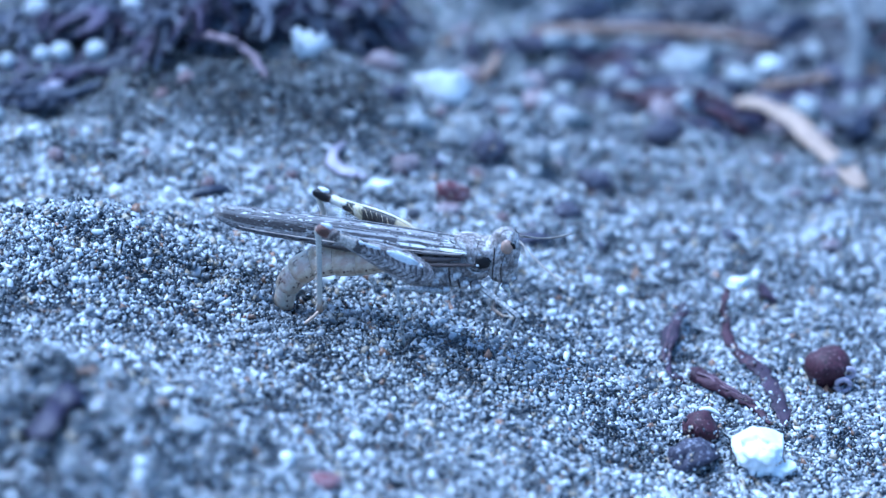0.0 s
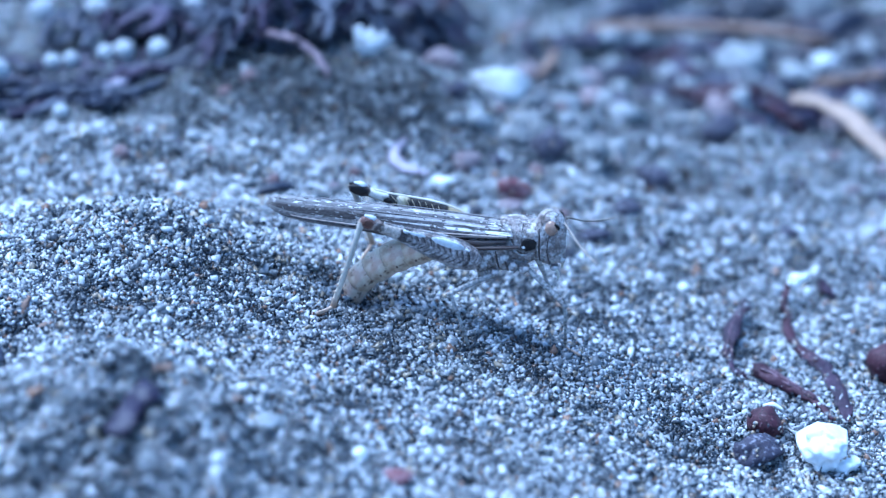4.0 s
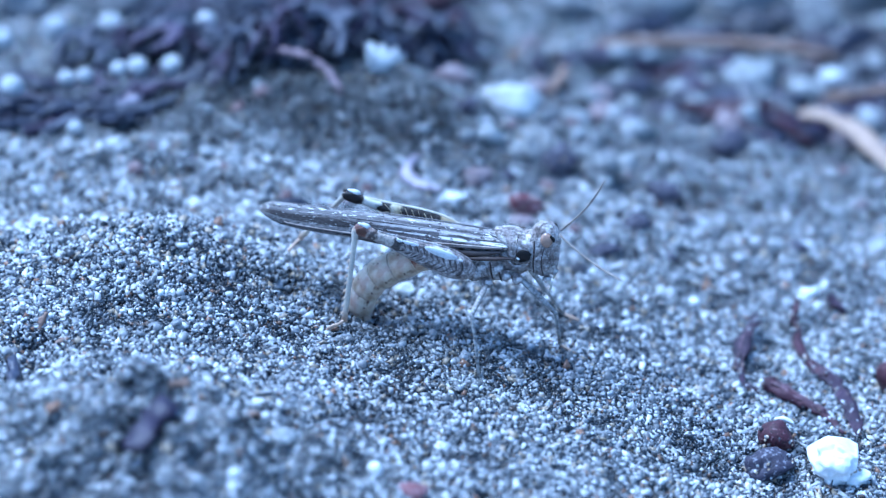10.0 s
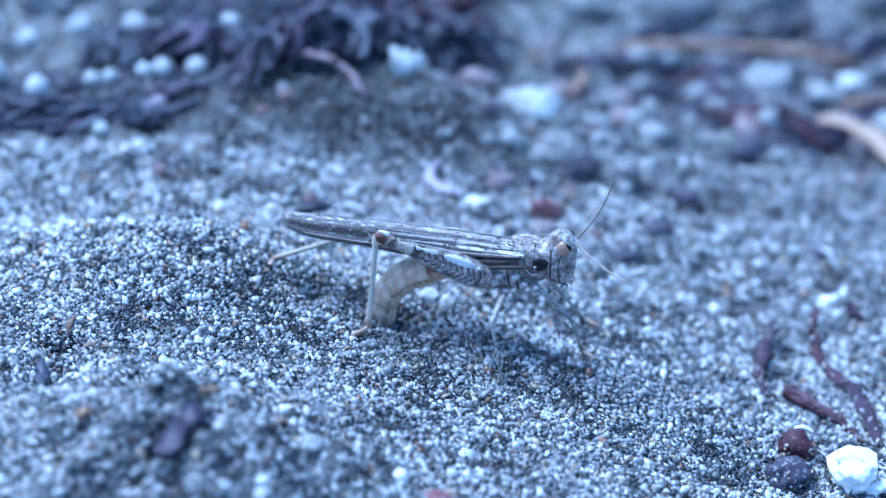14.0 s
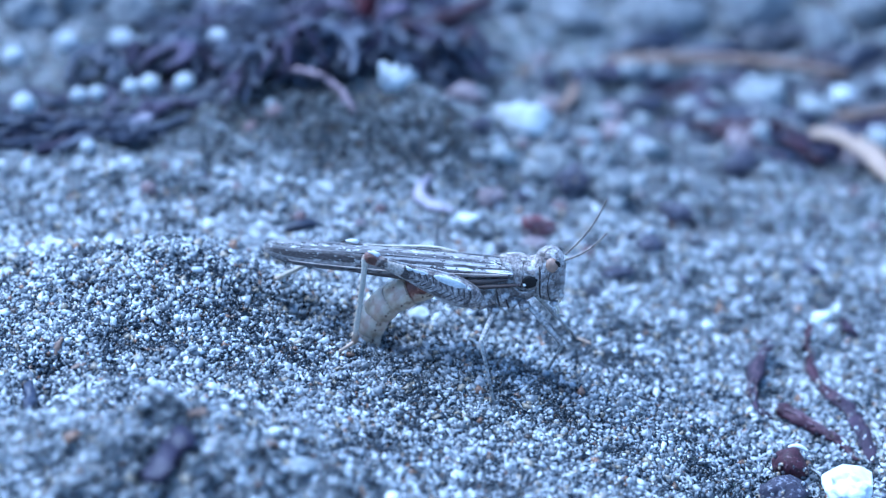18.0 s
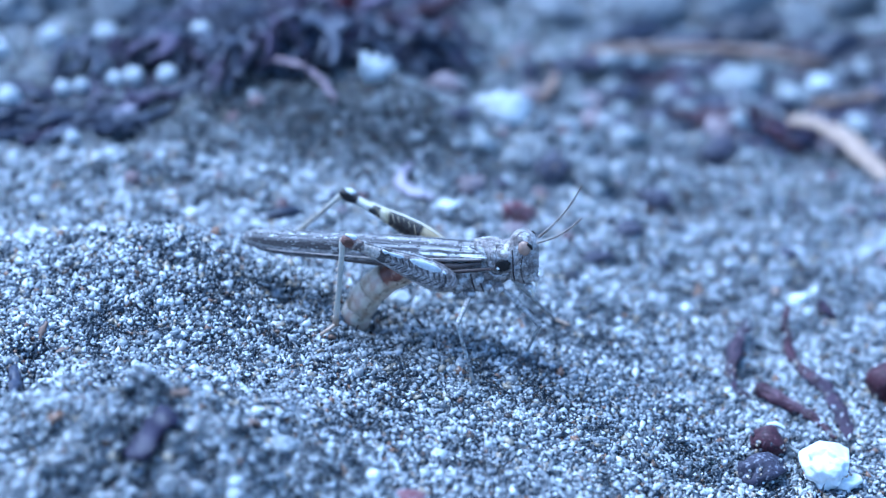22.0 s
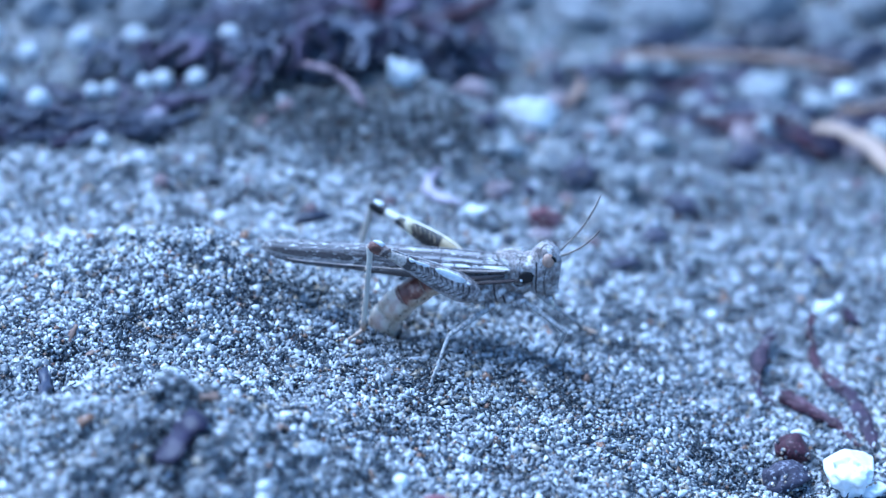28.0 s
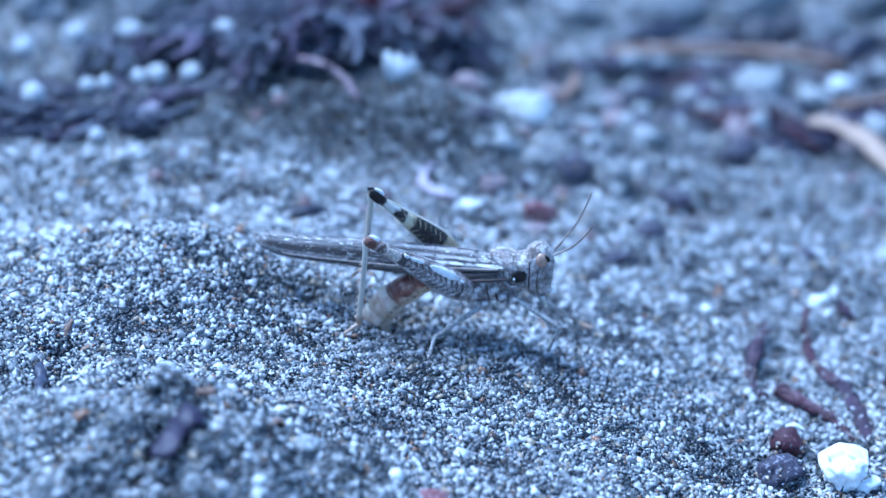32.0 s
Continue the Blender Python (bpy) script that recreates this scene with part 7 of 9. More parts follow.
    walk(moving["near_mid_femur"], [
        (0, pose(0.0023, -0.0017, -0.0022, 3.76, -17.73, -141.45)),
        (0.5, pose(0.0023, -0.0017, -0.0022, 2.94, -17.60, -139.06)),
        (1, pose(0.0023, -0.0017, -0.0022, 1.95, -12.92, -136.04)),
        (1.5, pose(0.0023, -0.0017, -0.0022, 1.01, -9.91, -134.05)),
        (2, pose(0.0023, -0.0017, -0.0022, 0.74, -9.94, -132.34)),
        (2.5, pose(0.0023, -0.0017, -0.0022, 0.19, -7.24, -131.07)),
        (3, pose(0.0023, -0.0017, -0.0022, 0.00, -3.04, -129.90)),
        (3.5, pose(0.0023, -0.0017, -0.0022, -0.02, -1.52, -131.05)),
        (5.5, pose(0.0023, -0.0017, -0.0022, 3.50, -1.49, -96.09)),
        (6, pose(0.0023, -0.0017, -0.0022, 4.08, -0.40, -96.24)),
        (6.5, pose(0.0023, -0.0017, -0.0022, 3.74, -0.33, -95.19)),
        (7, pose(0.0023, -0.0017, -0.0022, 4.45, -0.26, -94.66)),
        (7.5, pose(0.0023, -0.0017, -0.0022, 4.82, -1.90, -97.74)),
        (8, pose(0.0023, -0.0017, -0.0022, 4.42, -1.33, -98.36)),
        (8.5, pose(0.0023, -0.0017, -0.0022, 3.94, -2.03, -97.55)),
        (9, pose(0.0023, -0.0017, -0.0022, 3.62, -4.00, -95.85)),
        (9.5, pose(0.0023, -0.0017, -0.0022, 3.51, -3.78, -94.09)),
        (10, pose(0.0023, -0.0017, -0.0022, 3.15, -0.93, -94.87)),
        (10.5, pose(0.0023, -0.0017, -0.0022, 2.71, 0.18, -93.44)),
        (11, pose(0.0023, -0.0017, -0.0022, 2.79, 1.12, -93.36)),
        (11.5, pose(0.0023, -0.0017, -0.0022, 2.84, 2.08, -93.26)),
        (12, pose(0.0023, -0.0017, -0.0022, 2.73, 2.10, -93.45)),
        (12.5, pose(0.0023, -0.0017, -0.0022, 2.82, 0.91, -92.25)),
        (13, pose(0.0023, -0.0017, -0.0022, 2.83, -0.39, -92.94)),
        (13.5, pose(0.0023, -0.0017, -0.0022, 2.16, -1.23, -92.87)),
        (14, pose(0.0023, -0.0017, -0.0022, 1.79, -1.59, -92.57)),
        (14.5, pose(0.0023, -0.0017, -0.0022, 2.37, -1.79, -93.13)),
        (16.5, pose(0.0023, -0.0017, -0.0022, 1.46, -2.57, -94.73)),
        (17, pose(0.0023, -0.0017, -0.0022, 1.35, -1.49, -94.29)),
        (17.5, pose(0.0023, -0.0017, -0.0022, 1.41, -0.84, -94.44)),
        (18, pose(0.0023, -0.0017, -0.0022, 0.75, -1.80, -95.95)),
        (18.5, pose(0.0023, -0.0017, -0.0022, 0.65, -2.97, -94.43)),
        (19, pose(0.0023, -0.0017, -0.0022, 0.50, -3.14, -94.12)),
        (19.5, pose(0.0023, -0.0017, -0.0022, -0.25, -2.51, -93.40)),
        (20, pose(0.0023, -0.0017, -0.0022, -0.18, -2.39, -93.16)),
        (20.5, pose(0.0023, -0.0017, -0.0022, -0.22, -3.66, -93.63)),
        (21, pose(0.0023, -0.0017, -0.0022, -0.51, -3.05, -92.67)),
        (21.5, pose(0.0023, -0.0017, -0.0022, -1.09, -3.38, -92.34)),
        (22, pose(0.0023, -0.0017, -0.0022, -1.50, -3.25, -92.69)),
        (22.5, pose(0.0023, -0.0017, -0.0022, -1.24, -2.80, -92.12)),
        (23, pose(0.0023, -0.0017, -0.0022, -1.56, -3.21, -92.46)),
        (23.5, pose(0.0023, -0.0017, -0.0022, -1.22, -3.80, -93.25)),
        (24, pose(0.0023, -0.0017, -0.0022, -0.83, -3.40, -93.81)),
        (24.5, pose(0.0023, -0.0017, -0.0022, -0.73, -4.20, -93.63)),
        (25, pose(0.0023, -0.0017, -0.0022, 1.83, -3.95, -97.88)),
        (25.5, pose(0.0023, -0.0017, -0.0022, 2.26, -5.19, -98.40)),
        (26, pose(0.0023, -0.0017, -0.0022, 1.87, -6.22, -98.91)),
        (26.5, pose(0.0023, -0.0017, -0.0022, 0.65, 1.07, -118.87)),
        (28.5, pose(0.0023, -0.0017, -0.0022, 1.49, 9.72, -132.27)),
        (29, pose(0.0023, -0.0017, -0.0022, 1.48, 8.45, -130.66)),
        (29.5, pose(0.0023, -0.0017, -0.0022, 1.61, 9.95, -130.60)),
        (30, pose(0.0023, -0.0017, -0.0022, 1.38, 11.98, -130.37)),
        (30.5, pose(0.0023, -0.0017, -0.0022, -3.94, 34.52, -155.62)),
        (31, pose(0.0023, -0.0017, -0.0022, -5.59, 36.14, -158.63)),
        (31.5, pose(0.0023, -0.0017, -0.0022, -3.92, 33.51, -158.15)),
        (32, pose(0.0023, -0.0017, -0.0022, -2.22, 32.60, -158.66)),
    ])
    walk(moving["near_mid_tibia"], [
        (0, pose(-0.001723, -0.004905, -0.000556, -1.65, 78.81, 4.87)),
        (0.5, pose(-0.001588, -0.005073, -0.000567, 2.93, 77.58, 11.51)),
        (1, pose(-0.001489, -0.005353, -0.000992, 9.35, 74.26, 20.16)),
        (1.5, pose(-0.001399, -0.005523, -0.001271, 12.82, 72.65, 25.14)),
        (2, pose(-0.001282, -0.005632, -0.001268, 18.86, 75.42, 32.25)),
        (2.5, pose(-0.00122, -0.005738, -0.001519, 18.99, 72.66, 33.17)),
        (3, pose(-0.001159, -0.005837, -0.001914, 20.07, 70.85, 34.61)),
        (3.5, pose(-0.001245, -0.005771, -0.002057, 17.13, 69.19, 30.89)),
        (5.5, pose(0.001727, -0.007068, -0.00206, -90.54, 80.75, -82.44)),
        (6, pose(0.001713, -0.007068, -0.002163, -86.45, 80.59, -78.58)),
        (6.5, pose(0.001812, -0.007078, -0.002169, -74.74, 80.67, -66.24)),
        (7, pose(0.001861, -0.007082, -0.002176, -61.84, 79.81, -53.57)),
        (7.5, pose(0.001573, -0.007048, -0.002021, -51.28, 77.65, -46.37)),
        (8, pose(0.001515, -0.007041, -0.002074, -50.65, 77.45, -45.10)),
        (8.5, pose(0.001591, -0.00705, -0.002009, -53.77, 78.26, -47.39)),
        (9, pose(0.001751, -0.007059, -0.001823, -48.52, 77.88, -40.74)),
        (9.5, pose(0.001915, -0.007075, -0.001844, -43.66, 77.46, -34.95)),
        (10, pose(0.001842, -0.00708, -0.002112, -43.11, 77.30, -34.48)),
        (10.5, pose(0.001976, -0.00709, -0.002217, -42.44, 77.71, -33.79)),
        (11, pose(0.001983, -0.00709, -0.002305, -41.50, 77.45, -32.96)),
        (11.5, pose(0.001993, -0.007088, -0.002396, -37.93, 76.44, -29.28)),
        (12, pose(0.001975, -0.007087, -0.002398, -33.61, 74.91, -24.74)),
        (12.5, pose(0.002088, -0.007095, -0.002286, -32.08, 74.74, -22.92)),
        (13, pose(0.002023, -0.007093, -0.002163, -31.28, 74.15, -22.25)),
        (13.5, pose(0.00203, -0.007092, -0.002084, -35.82, 76.21, -26.84)),
        (14, pose(0.002058, -0.007092, -0.00205, -34.14, 75.91, -24.54)),
        (14.5, pose(0.002006, -0.007089, -0.002031, -33.57, 75.22, -24.45)),
        (16.5, pose(0.001855, -0.007076, -0.001958, -32.91, 74.52, -24.72)),
        (17, pose(0.001896, -0.007083, -0.002059, -33.28, 74.93, -25.08)),
        (17.5, pose(0.001882, -0.007083, -0.002121, -32.51, 74.50, -24.57)),
        (18, pose(0.00174, -0.007068, -0.00203, -34.50, 74.75, -27.71)),
        (18.5, pose(0.001883, -0.007077, -0.00192, -32.84, 74.69, -25.35)),
        (19, pose(0.001912, -0.007078, -0.001904, -32.93, 74.93, -25.10)),
        (19.5, pose(0.00198, -0.007085, -0.001963, -33.59, 75.83, -25.29)),
        (20, pose(0.002002, -0.007087, -0.001975, -31.50, 75.12, -22.80)),
        (20.5, pose(0.001959, -0.007078, -0.001855, -32.53, 75.28, -23.94)),
        (21, pose(0.002049, -0.007086, -0.001912, -31.83, 75.67, -22.49)),
        (21.5, pose(0.00208, -0.007086, -0.001882, -31.68, 76.04, -21.85)),
        (22, pose(0.002047, -0.007085, -0.001894, -29.36, 75.03, -19.54)),
        (22.5, pose(0.0021, -0.00709, -0.001936, -34.09, 77.08, -24.49)),
        (23, pose(0.002069, -0.007087, -0.001898, -32.90, 76.61, -23.30)),
        (23.5, pose(0.001994, -0.007079, -0.001842, -31.08, 75.29, -21.81)),
        (24, pose(0.001942, -0.007079, -0.001879, -31.64, 75.04, -23.08)),
        (24.5, pose(0.001959, -0.007075, -0.001805, -28.50, 73.26, -20.31)),
        (25, pose(0.001561, -0.007036, -0.001828, -26.83, 68.32, -23.50)),
        (25.5, pose(0.001514, -0.00702, -0.001711, -27.03, 68.09, -23.62)),
        (26, pose(0.001469, -0.007003, -0.001615, -27.13, 67.80, -23.53)),
        (26.5, pose(-0.000307, -0.006428, -0.002301, -112.18, 47.84, -126.76)),
        (28.5, pose(-0.00128, -0.005639, -0.003112, -97.02, 38.04, -106.77)),
        (29, pose(-0.001181, -0.005752, -0.002993, -98.11, 39.90, -108.34)),
        (29.5, pose(-0.001162, -0.005738, -0.003133, -99.15, 38.58, -110.28)),
        (30, pose(-0.001122, -0.005724, -0.003321, -99.81, 36.20, -110.11)),
        (30.5, pose(-0.001753, -0.003537, -0.00526, -93.60, 14.12, -100.14)),
        (31, pose(-0.001761, -0.003289, -0.005384, -93.04, 11.93, -97.74)),
        (31.5, pose(-0.001879, -0.003375, -0.005181, -90.97, 13.19, -96.62)),
        (32, pose(-0.001937, -0.003356, -0.005109, -88.20, 12.00, -95.78)),
    ])
    walk(moving["near_fore_femur"], [
        (0, pose(0.0054, -0.0014, -0.0014, 3.27, 11.04, -34.31)),
        (0.5, pose(0.0054, -0.0014, -0.0014, 2.15, 13.40, -29.41)),
        (1, pose(0.0054, -0.0014, -0.0014, 1.23, 20.03, -24.80)),
        (1.5, pose(0.0054, -0.0014, -0.0014, 0.56, 25.36, -21.36)),
        (2, pose(0.0054, -0.0014, -0.0014, 0.39, 27.69, -20.50)),
        (2.5, pose(0.0054, -0.0014, -0.0014, 0.09, 30.97, -17.69)),
        (3, pose(0.0054, -0.0014, -0.0014, 0.00, 35.66, -15.40)),
        (3.5, pose(0.0054, -0.0014, -0.0014, -0.01, 36.66, -15.52)),
        (5.5, pose(0.0054, -0.0014, -0.0014, -0.64, 46.27, 6.73)),
        (6, pose(0.0054, -0.0014, -0.0014, -0.77, 46.40, 6.84)),
        (6.5, pose(0.0054, -0.0014, -0.0014, -0.91, 46.65, 8.92)),
        (7, pose(0.0054, -0.0014, -0.0014, -1.03, 44.90, 8.67)),
        (7.5, pose(0.0054, -0.0014, -0.0014, -0.20, 40.06, 1.66)),
        (8, pose(0.0054, -0.0014, -0.0014, -0.35, 41.59, 3.13)),
        (8.5, pose(0.0054, -0.0014, -0.0014, -0.43, 42.15, 4.28)),
        (9, pose(0.0054, -0.0014, -0.0014, -0.53, 40.52, 6.03)),
        (9.5, pose(0.0054, -0.0014, -0.0014, -0.80, 40.54, 9.47)),
        (10, pose(0.0054, -0.0014, -0.0014, -0.92, 45.21, 11.17)),
        (10.5, pose(0.0054, -0.0014, -0.0014, -1.04, 47.87, 14.10)),
        (11, pose(0.0054, -0.0014, -0.0014, -1.21, 49.16, 15.53)),
        (11.5, pose(0.0054, -0.0014, -0.0014, -1.51, 50.79, 18.45)),
        (12, pose(0.0054, -0.0014, -0.0014, -1.60, 51.10, 20.29)),
        (12.5, pose(0.0054, -0.0014, -0.0014, -1.51, 49.22, 19.25)),
        (13, pose(0.0054, -0.0014, -0.0014, -1.20, 46.50, 16.04)),
        (13.5, pose(0.0054, -0.0014, -0.0014, -0.84, 46.66, 14.78)),
        (14, pose(0.0054, -0.0014, -0.0014, -0.76, 46.94, 16.25)),
        (14.5, pose(0.0054, -0.0014, -0.0014, -0.86, 45.22, 14.11)),
        (16.5, pose(0.0054, -0.0014, -0.0014, 0.51, 41.71, -14.60)),
        (17, pose(0.0054, -0.0014, -0.0014, 0.46, 43.04, -14.20)),
        (17.5, pose(0.0054, -0.0014, -0.0014, 0.49, 43.17, -14.37)),
        (18, pose(0.0054, -0.0014, -0.0014, 0.30, 42.79, -16.69)),
        (18.5, pose(0.0054, -0.0014, -0.0014, 0.23, 41.44, -15.64)),
        (19, pose(0.0054, -0.0014, -0.0014, 0.18, 41.69, -15.14)),
        (19.5, pose(0.0054, -0.0014, -0.0014, -0.08, 43.65, -14.16)),
        (20, pose(0.0054, -0.0014, -0.0014, -0.06, 43.26, -13.39)),
        (20.5, pose(0.0054, -0.0014, -0.0014, -0.07, 42.32, -14.07)),
        (21, pose(0.0054, -0.0014, -0.0014, -0.15, 43.54, -12.55)),
        (21.5, pose(0.0054, -0.0014, -0.0014, -0.31, 44.13, -11.82)),
        (22, pose(0.0054, -0.0014, -0.0014, -0.35, 43.39, -10.07)),
        (22.5, pose(0.0054, -0.0014, -0.0014, -0.36, 45.47, -12.05)),
        (23, pose(0.0054, -0.0014, -0.0014, -0.45, 45.03, -12.17)),
        (23.5, pose(0.0054, -0.0014, -0.0014, -0.37, 43.20, -12.90)),
        (24, pose(0.0054, -0.0014, -0.0014, -0.27, 42.85, -14.01)),
        (24.5, pose(0.0054, -0.0014, -0.0014, -0.21, 39.70, -12.96)),
        (25, pose(0.0054, -0.0014, -0.0014, 0.83, 32.66, -21.90)),
        (25.5, pose(0.0054, -0.0014, -0.0014, 1.02, 31.07, -22.16)),
        (26, pose(0.0054, -0.0014, -0.0014, 0.84, 30.41, -22.26)),
        (26.5, pose(0.0054, -0.0014, -0.0014, 0.92, 28.83, -22.51)),
        (28.5, pose(0.0054, -0.0014, -0.0014, 0.80, 26.49, -20.13)),
        (29, pose(0.0054, -0.0014, -0.0014, 0.81, 26.66, -20.25)),
        (29.5, pose(0.0054, -0.0014, -0.0014, 0.85, 26.96, -20.92)),
        (30, pose(0.0054, -0.0014, -0.0014, 0.63, 27.93, -19.77)),
        (30.5, pose(0.0054, -0.0014, -0.0014, 0.49, 28.39, -18.37)),
        (31, pose(0.0054, -0.0014, -0.0014, 0.22, 29.90, -17.05)),
        (31.5, pose(0.0054, -0.0014, -0.0014, 0.50, 26.59, -17.72)),
        (32, pose(0.0054, -0.0014, -0.0014, 1.06, 20.44, -19.39)),
    ])
    walk(moving["near_fore_tibia"], [
        (0, pose(0.00921, -0.004, -0.0023, 106.21, 70.77, 119.50)),
        (0.5, pose(0.009383, -0.003645, -0.002489, 106.85, 71.26, 121.33)),
        (1, pose(0.009408, -0.003252, -0.00301, 99.64, 72.83, 114.95)),
        (1.5, pose(0.009355, -0.002947, -0.003413, 94.91, 73.73, 110.89)),
        (2, pose(0.009298, -0.002858, -0.003584, 102.19, 72.66, 119.49)),
        (2.5, pose(0.009239, -0.002625, -0.003819, 92.95, 74.18, 110.22)),
        (3, pose(0.009081, -0.002414, -0.00414, 81.66, 76.07, 98.50)),
        (3.5, pose(0.009033, -0.002409, -0.004206, 72.75, 76.88, 88.47)),
        (5.5, pose(0.008627, -0.00102, -0.004796, 87.78, 61.92, 106.13)),
        (6, pose(0.008618, -0.001014, -0.004803, 85.91, 62.58, 103.99)),
        (6.5, pose(0.008587, -0.0009, -0.004818, 80.40, 63.38, 97.61)),
        (7, pose(0.008691, -0.000898, -0.004718, 74.81, 63.65, 91.24)),
        (7.5, pose(0.008996, -0.001296, -0.004425, 72.86, 63.72, 85.84)),
        (8, pose(0.00891, -0.001208, -0.00452, 73.24, 63.87, 86.61)),
        (8.5, pose(0.008875, -0.00114, -0.004554, 75.31, 63.50, 89.56)),
        (9, pose(0.008953, -0.001024, -0.004454, 73.91, 62.48, 89.12)),
        (9.5, pose(0.008923, -0.000812, -0.004455, 69.42, 63.19, 84.54)),
        (10, pose(0.008649, -0.000759, -0.004735, 64.65, 63.64, 78.76)),
        (10.5, pose(0.008458, -0.000632, -0.004886, 58.12, 63.93, 71.10)),
        (11, pose(0.008361, -0.000577, -0.004956, 54.46, 63.98, 66.96)),
        (11.5, pose(0.008218, -0.00046, -0.005042, 47.91, 63.38, 59.76)),
        (12, pose(0.008168, -0.000376, -0.005058, 43.44, 62.33, 54.83)),
        (12.5, pose(0.008298, -0.000388, -0.004959, 44.37, 61.76, 56.08)),
        (13, pose(0.008509, -0.000506, -0.004809, 48.75, 61.91, 60.75)),
        (13.5, pose(0.008519, -0.000577, -0.004819, 54.57, 62.86, 66.97)),
        (14, pose(0.008481, -0.000502, -0.004834, 53.91, 62.51, 66.57)),
        (14.5, pose(0.008611, -0.000593, -0.004736, 54.77, 62.42, 67.37)),
        (16.5, pose(0.008795, -0.002285, -0.004527, 108.69, 58.36, 128.24)),
        (17, pose(0.00873, -0.002243, -0.004608, 108.68, 59.17, 127.79)),
        (17.5, pose(0.008721, -0.002251, -0.004615, 108.16, 59.94, 126.62)),
        (18, pose(0.008704, -0.002391, -0.004593, 110.06, 59.50, 127.31)),
        (18.5, pose(0.008793, -0.00235, -0.004511, 108.66, 59.05, 126.59)),
        (19, pose(0.008788, -0.002317, -0.004526, 108.76, 58.75, 127.07)),
        (19.5, pose(0.008697, -0.002232, -0.004644, 109.29, 59.04, 127.46)),
        (20, pose(0.00873, -0.002193, -0.004621, 108.20, 59.25, 126.57)),
        (20.5, pose(0.008771, -0.002245, -0.004564, 109.03, 58.13, 127.86)),
        (21, pose(0.008726, -0.002141, -0.004637, 108.65, 58.37, 127.87)),
        (21.5, pose(0.008702, -0.002091, -0.004673, 108.97, 57.93, 128.48)),
        (22, pose(0.008763, -0.001997, -0.004628, 110.10, 59.00, 128.86)),
        (22.5, pose(0.008623, -0.002088, -0.004751, 109.90, 58.19, 129.11)),
        (23, pose(0.008647, -0.0021, -0.004725, 109.79, 58.07, 128.78)),
        (23.5, pose(0.008739, -0.002165, -0.004618, 109.00, 58.01, 127.81)),
        (24, pose(0.008743, -0.002234, -0.004597, 109.01, 58.59, 127.13)),
        (24.5, pose(0.008924, -0.002211, -0.004402, 108.65, 59.83, 125.78)),
        (25, pose(0.009071, -0.002876, -0.003936, 101.97, 62.54, 114.15)),
        (25.5, pose(0.009128, -0.002918, -0.003826, 102.52, 61.46, 115.58)),
        (26, pose(0.009151, -0.002935, -0.003779, 103.15, 60.76, 116.47)),
        (26.5, pose(0.009204, -0.002976, -0.003666, 103.27, 59.88, 117.18)),
        (28.5, pose(0.009349, -0.002848, -0.003497, 102.23, 61.17, 115.78)),
        (29, pose(0.009341, -0.002854, -0.003509, 102.29, 61.29, 115.70)),
        (29.5, pose(0.009313, -0.002896, -0.003531, 103.37, 61.21, 116.59)),
        (30, pose(0.009308, -0.002805, -0.003601, 103.81, 60.77, 117.71)),
        (30.5, pose(0.009324, -0.002703, -0.003635, 103.27, 60.52, 117.90)),
        (31, pose(0.009295, -0.002595, -0.003743, 103.22, 60.60, 118.07)),
        (31.5, pose(0.009403, -0.002679, -0.003504, 101.20, 60.45, 116.11)),
        (32, pose(0.009554, -0.002862, -0.003042, 98.53, 59.75, 113.73)),
    ])
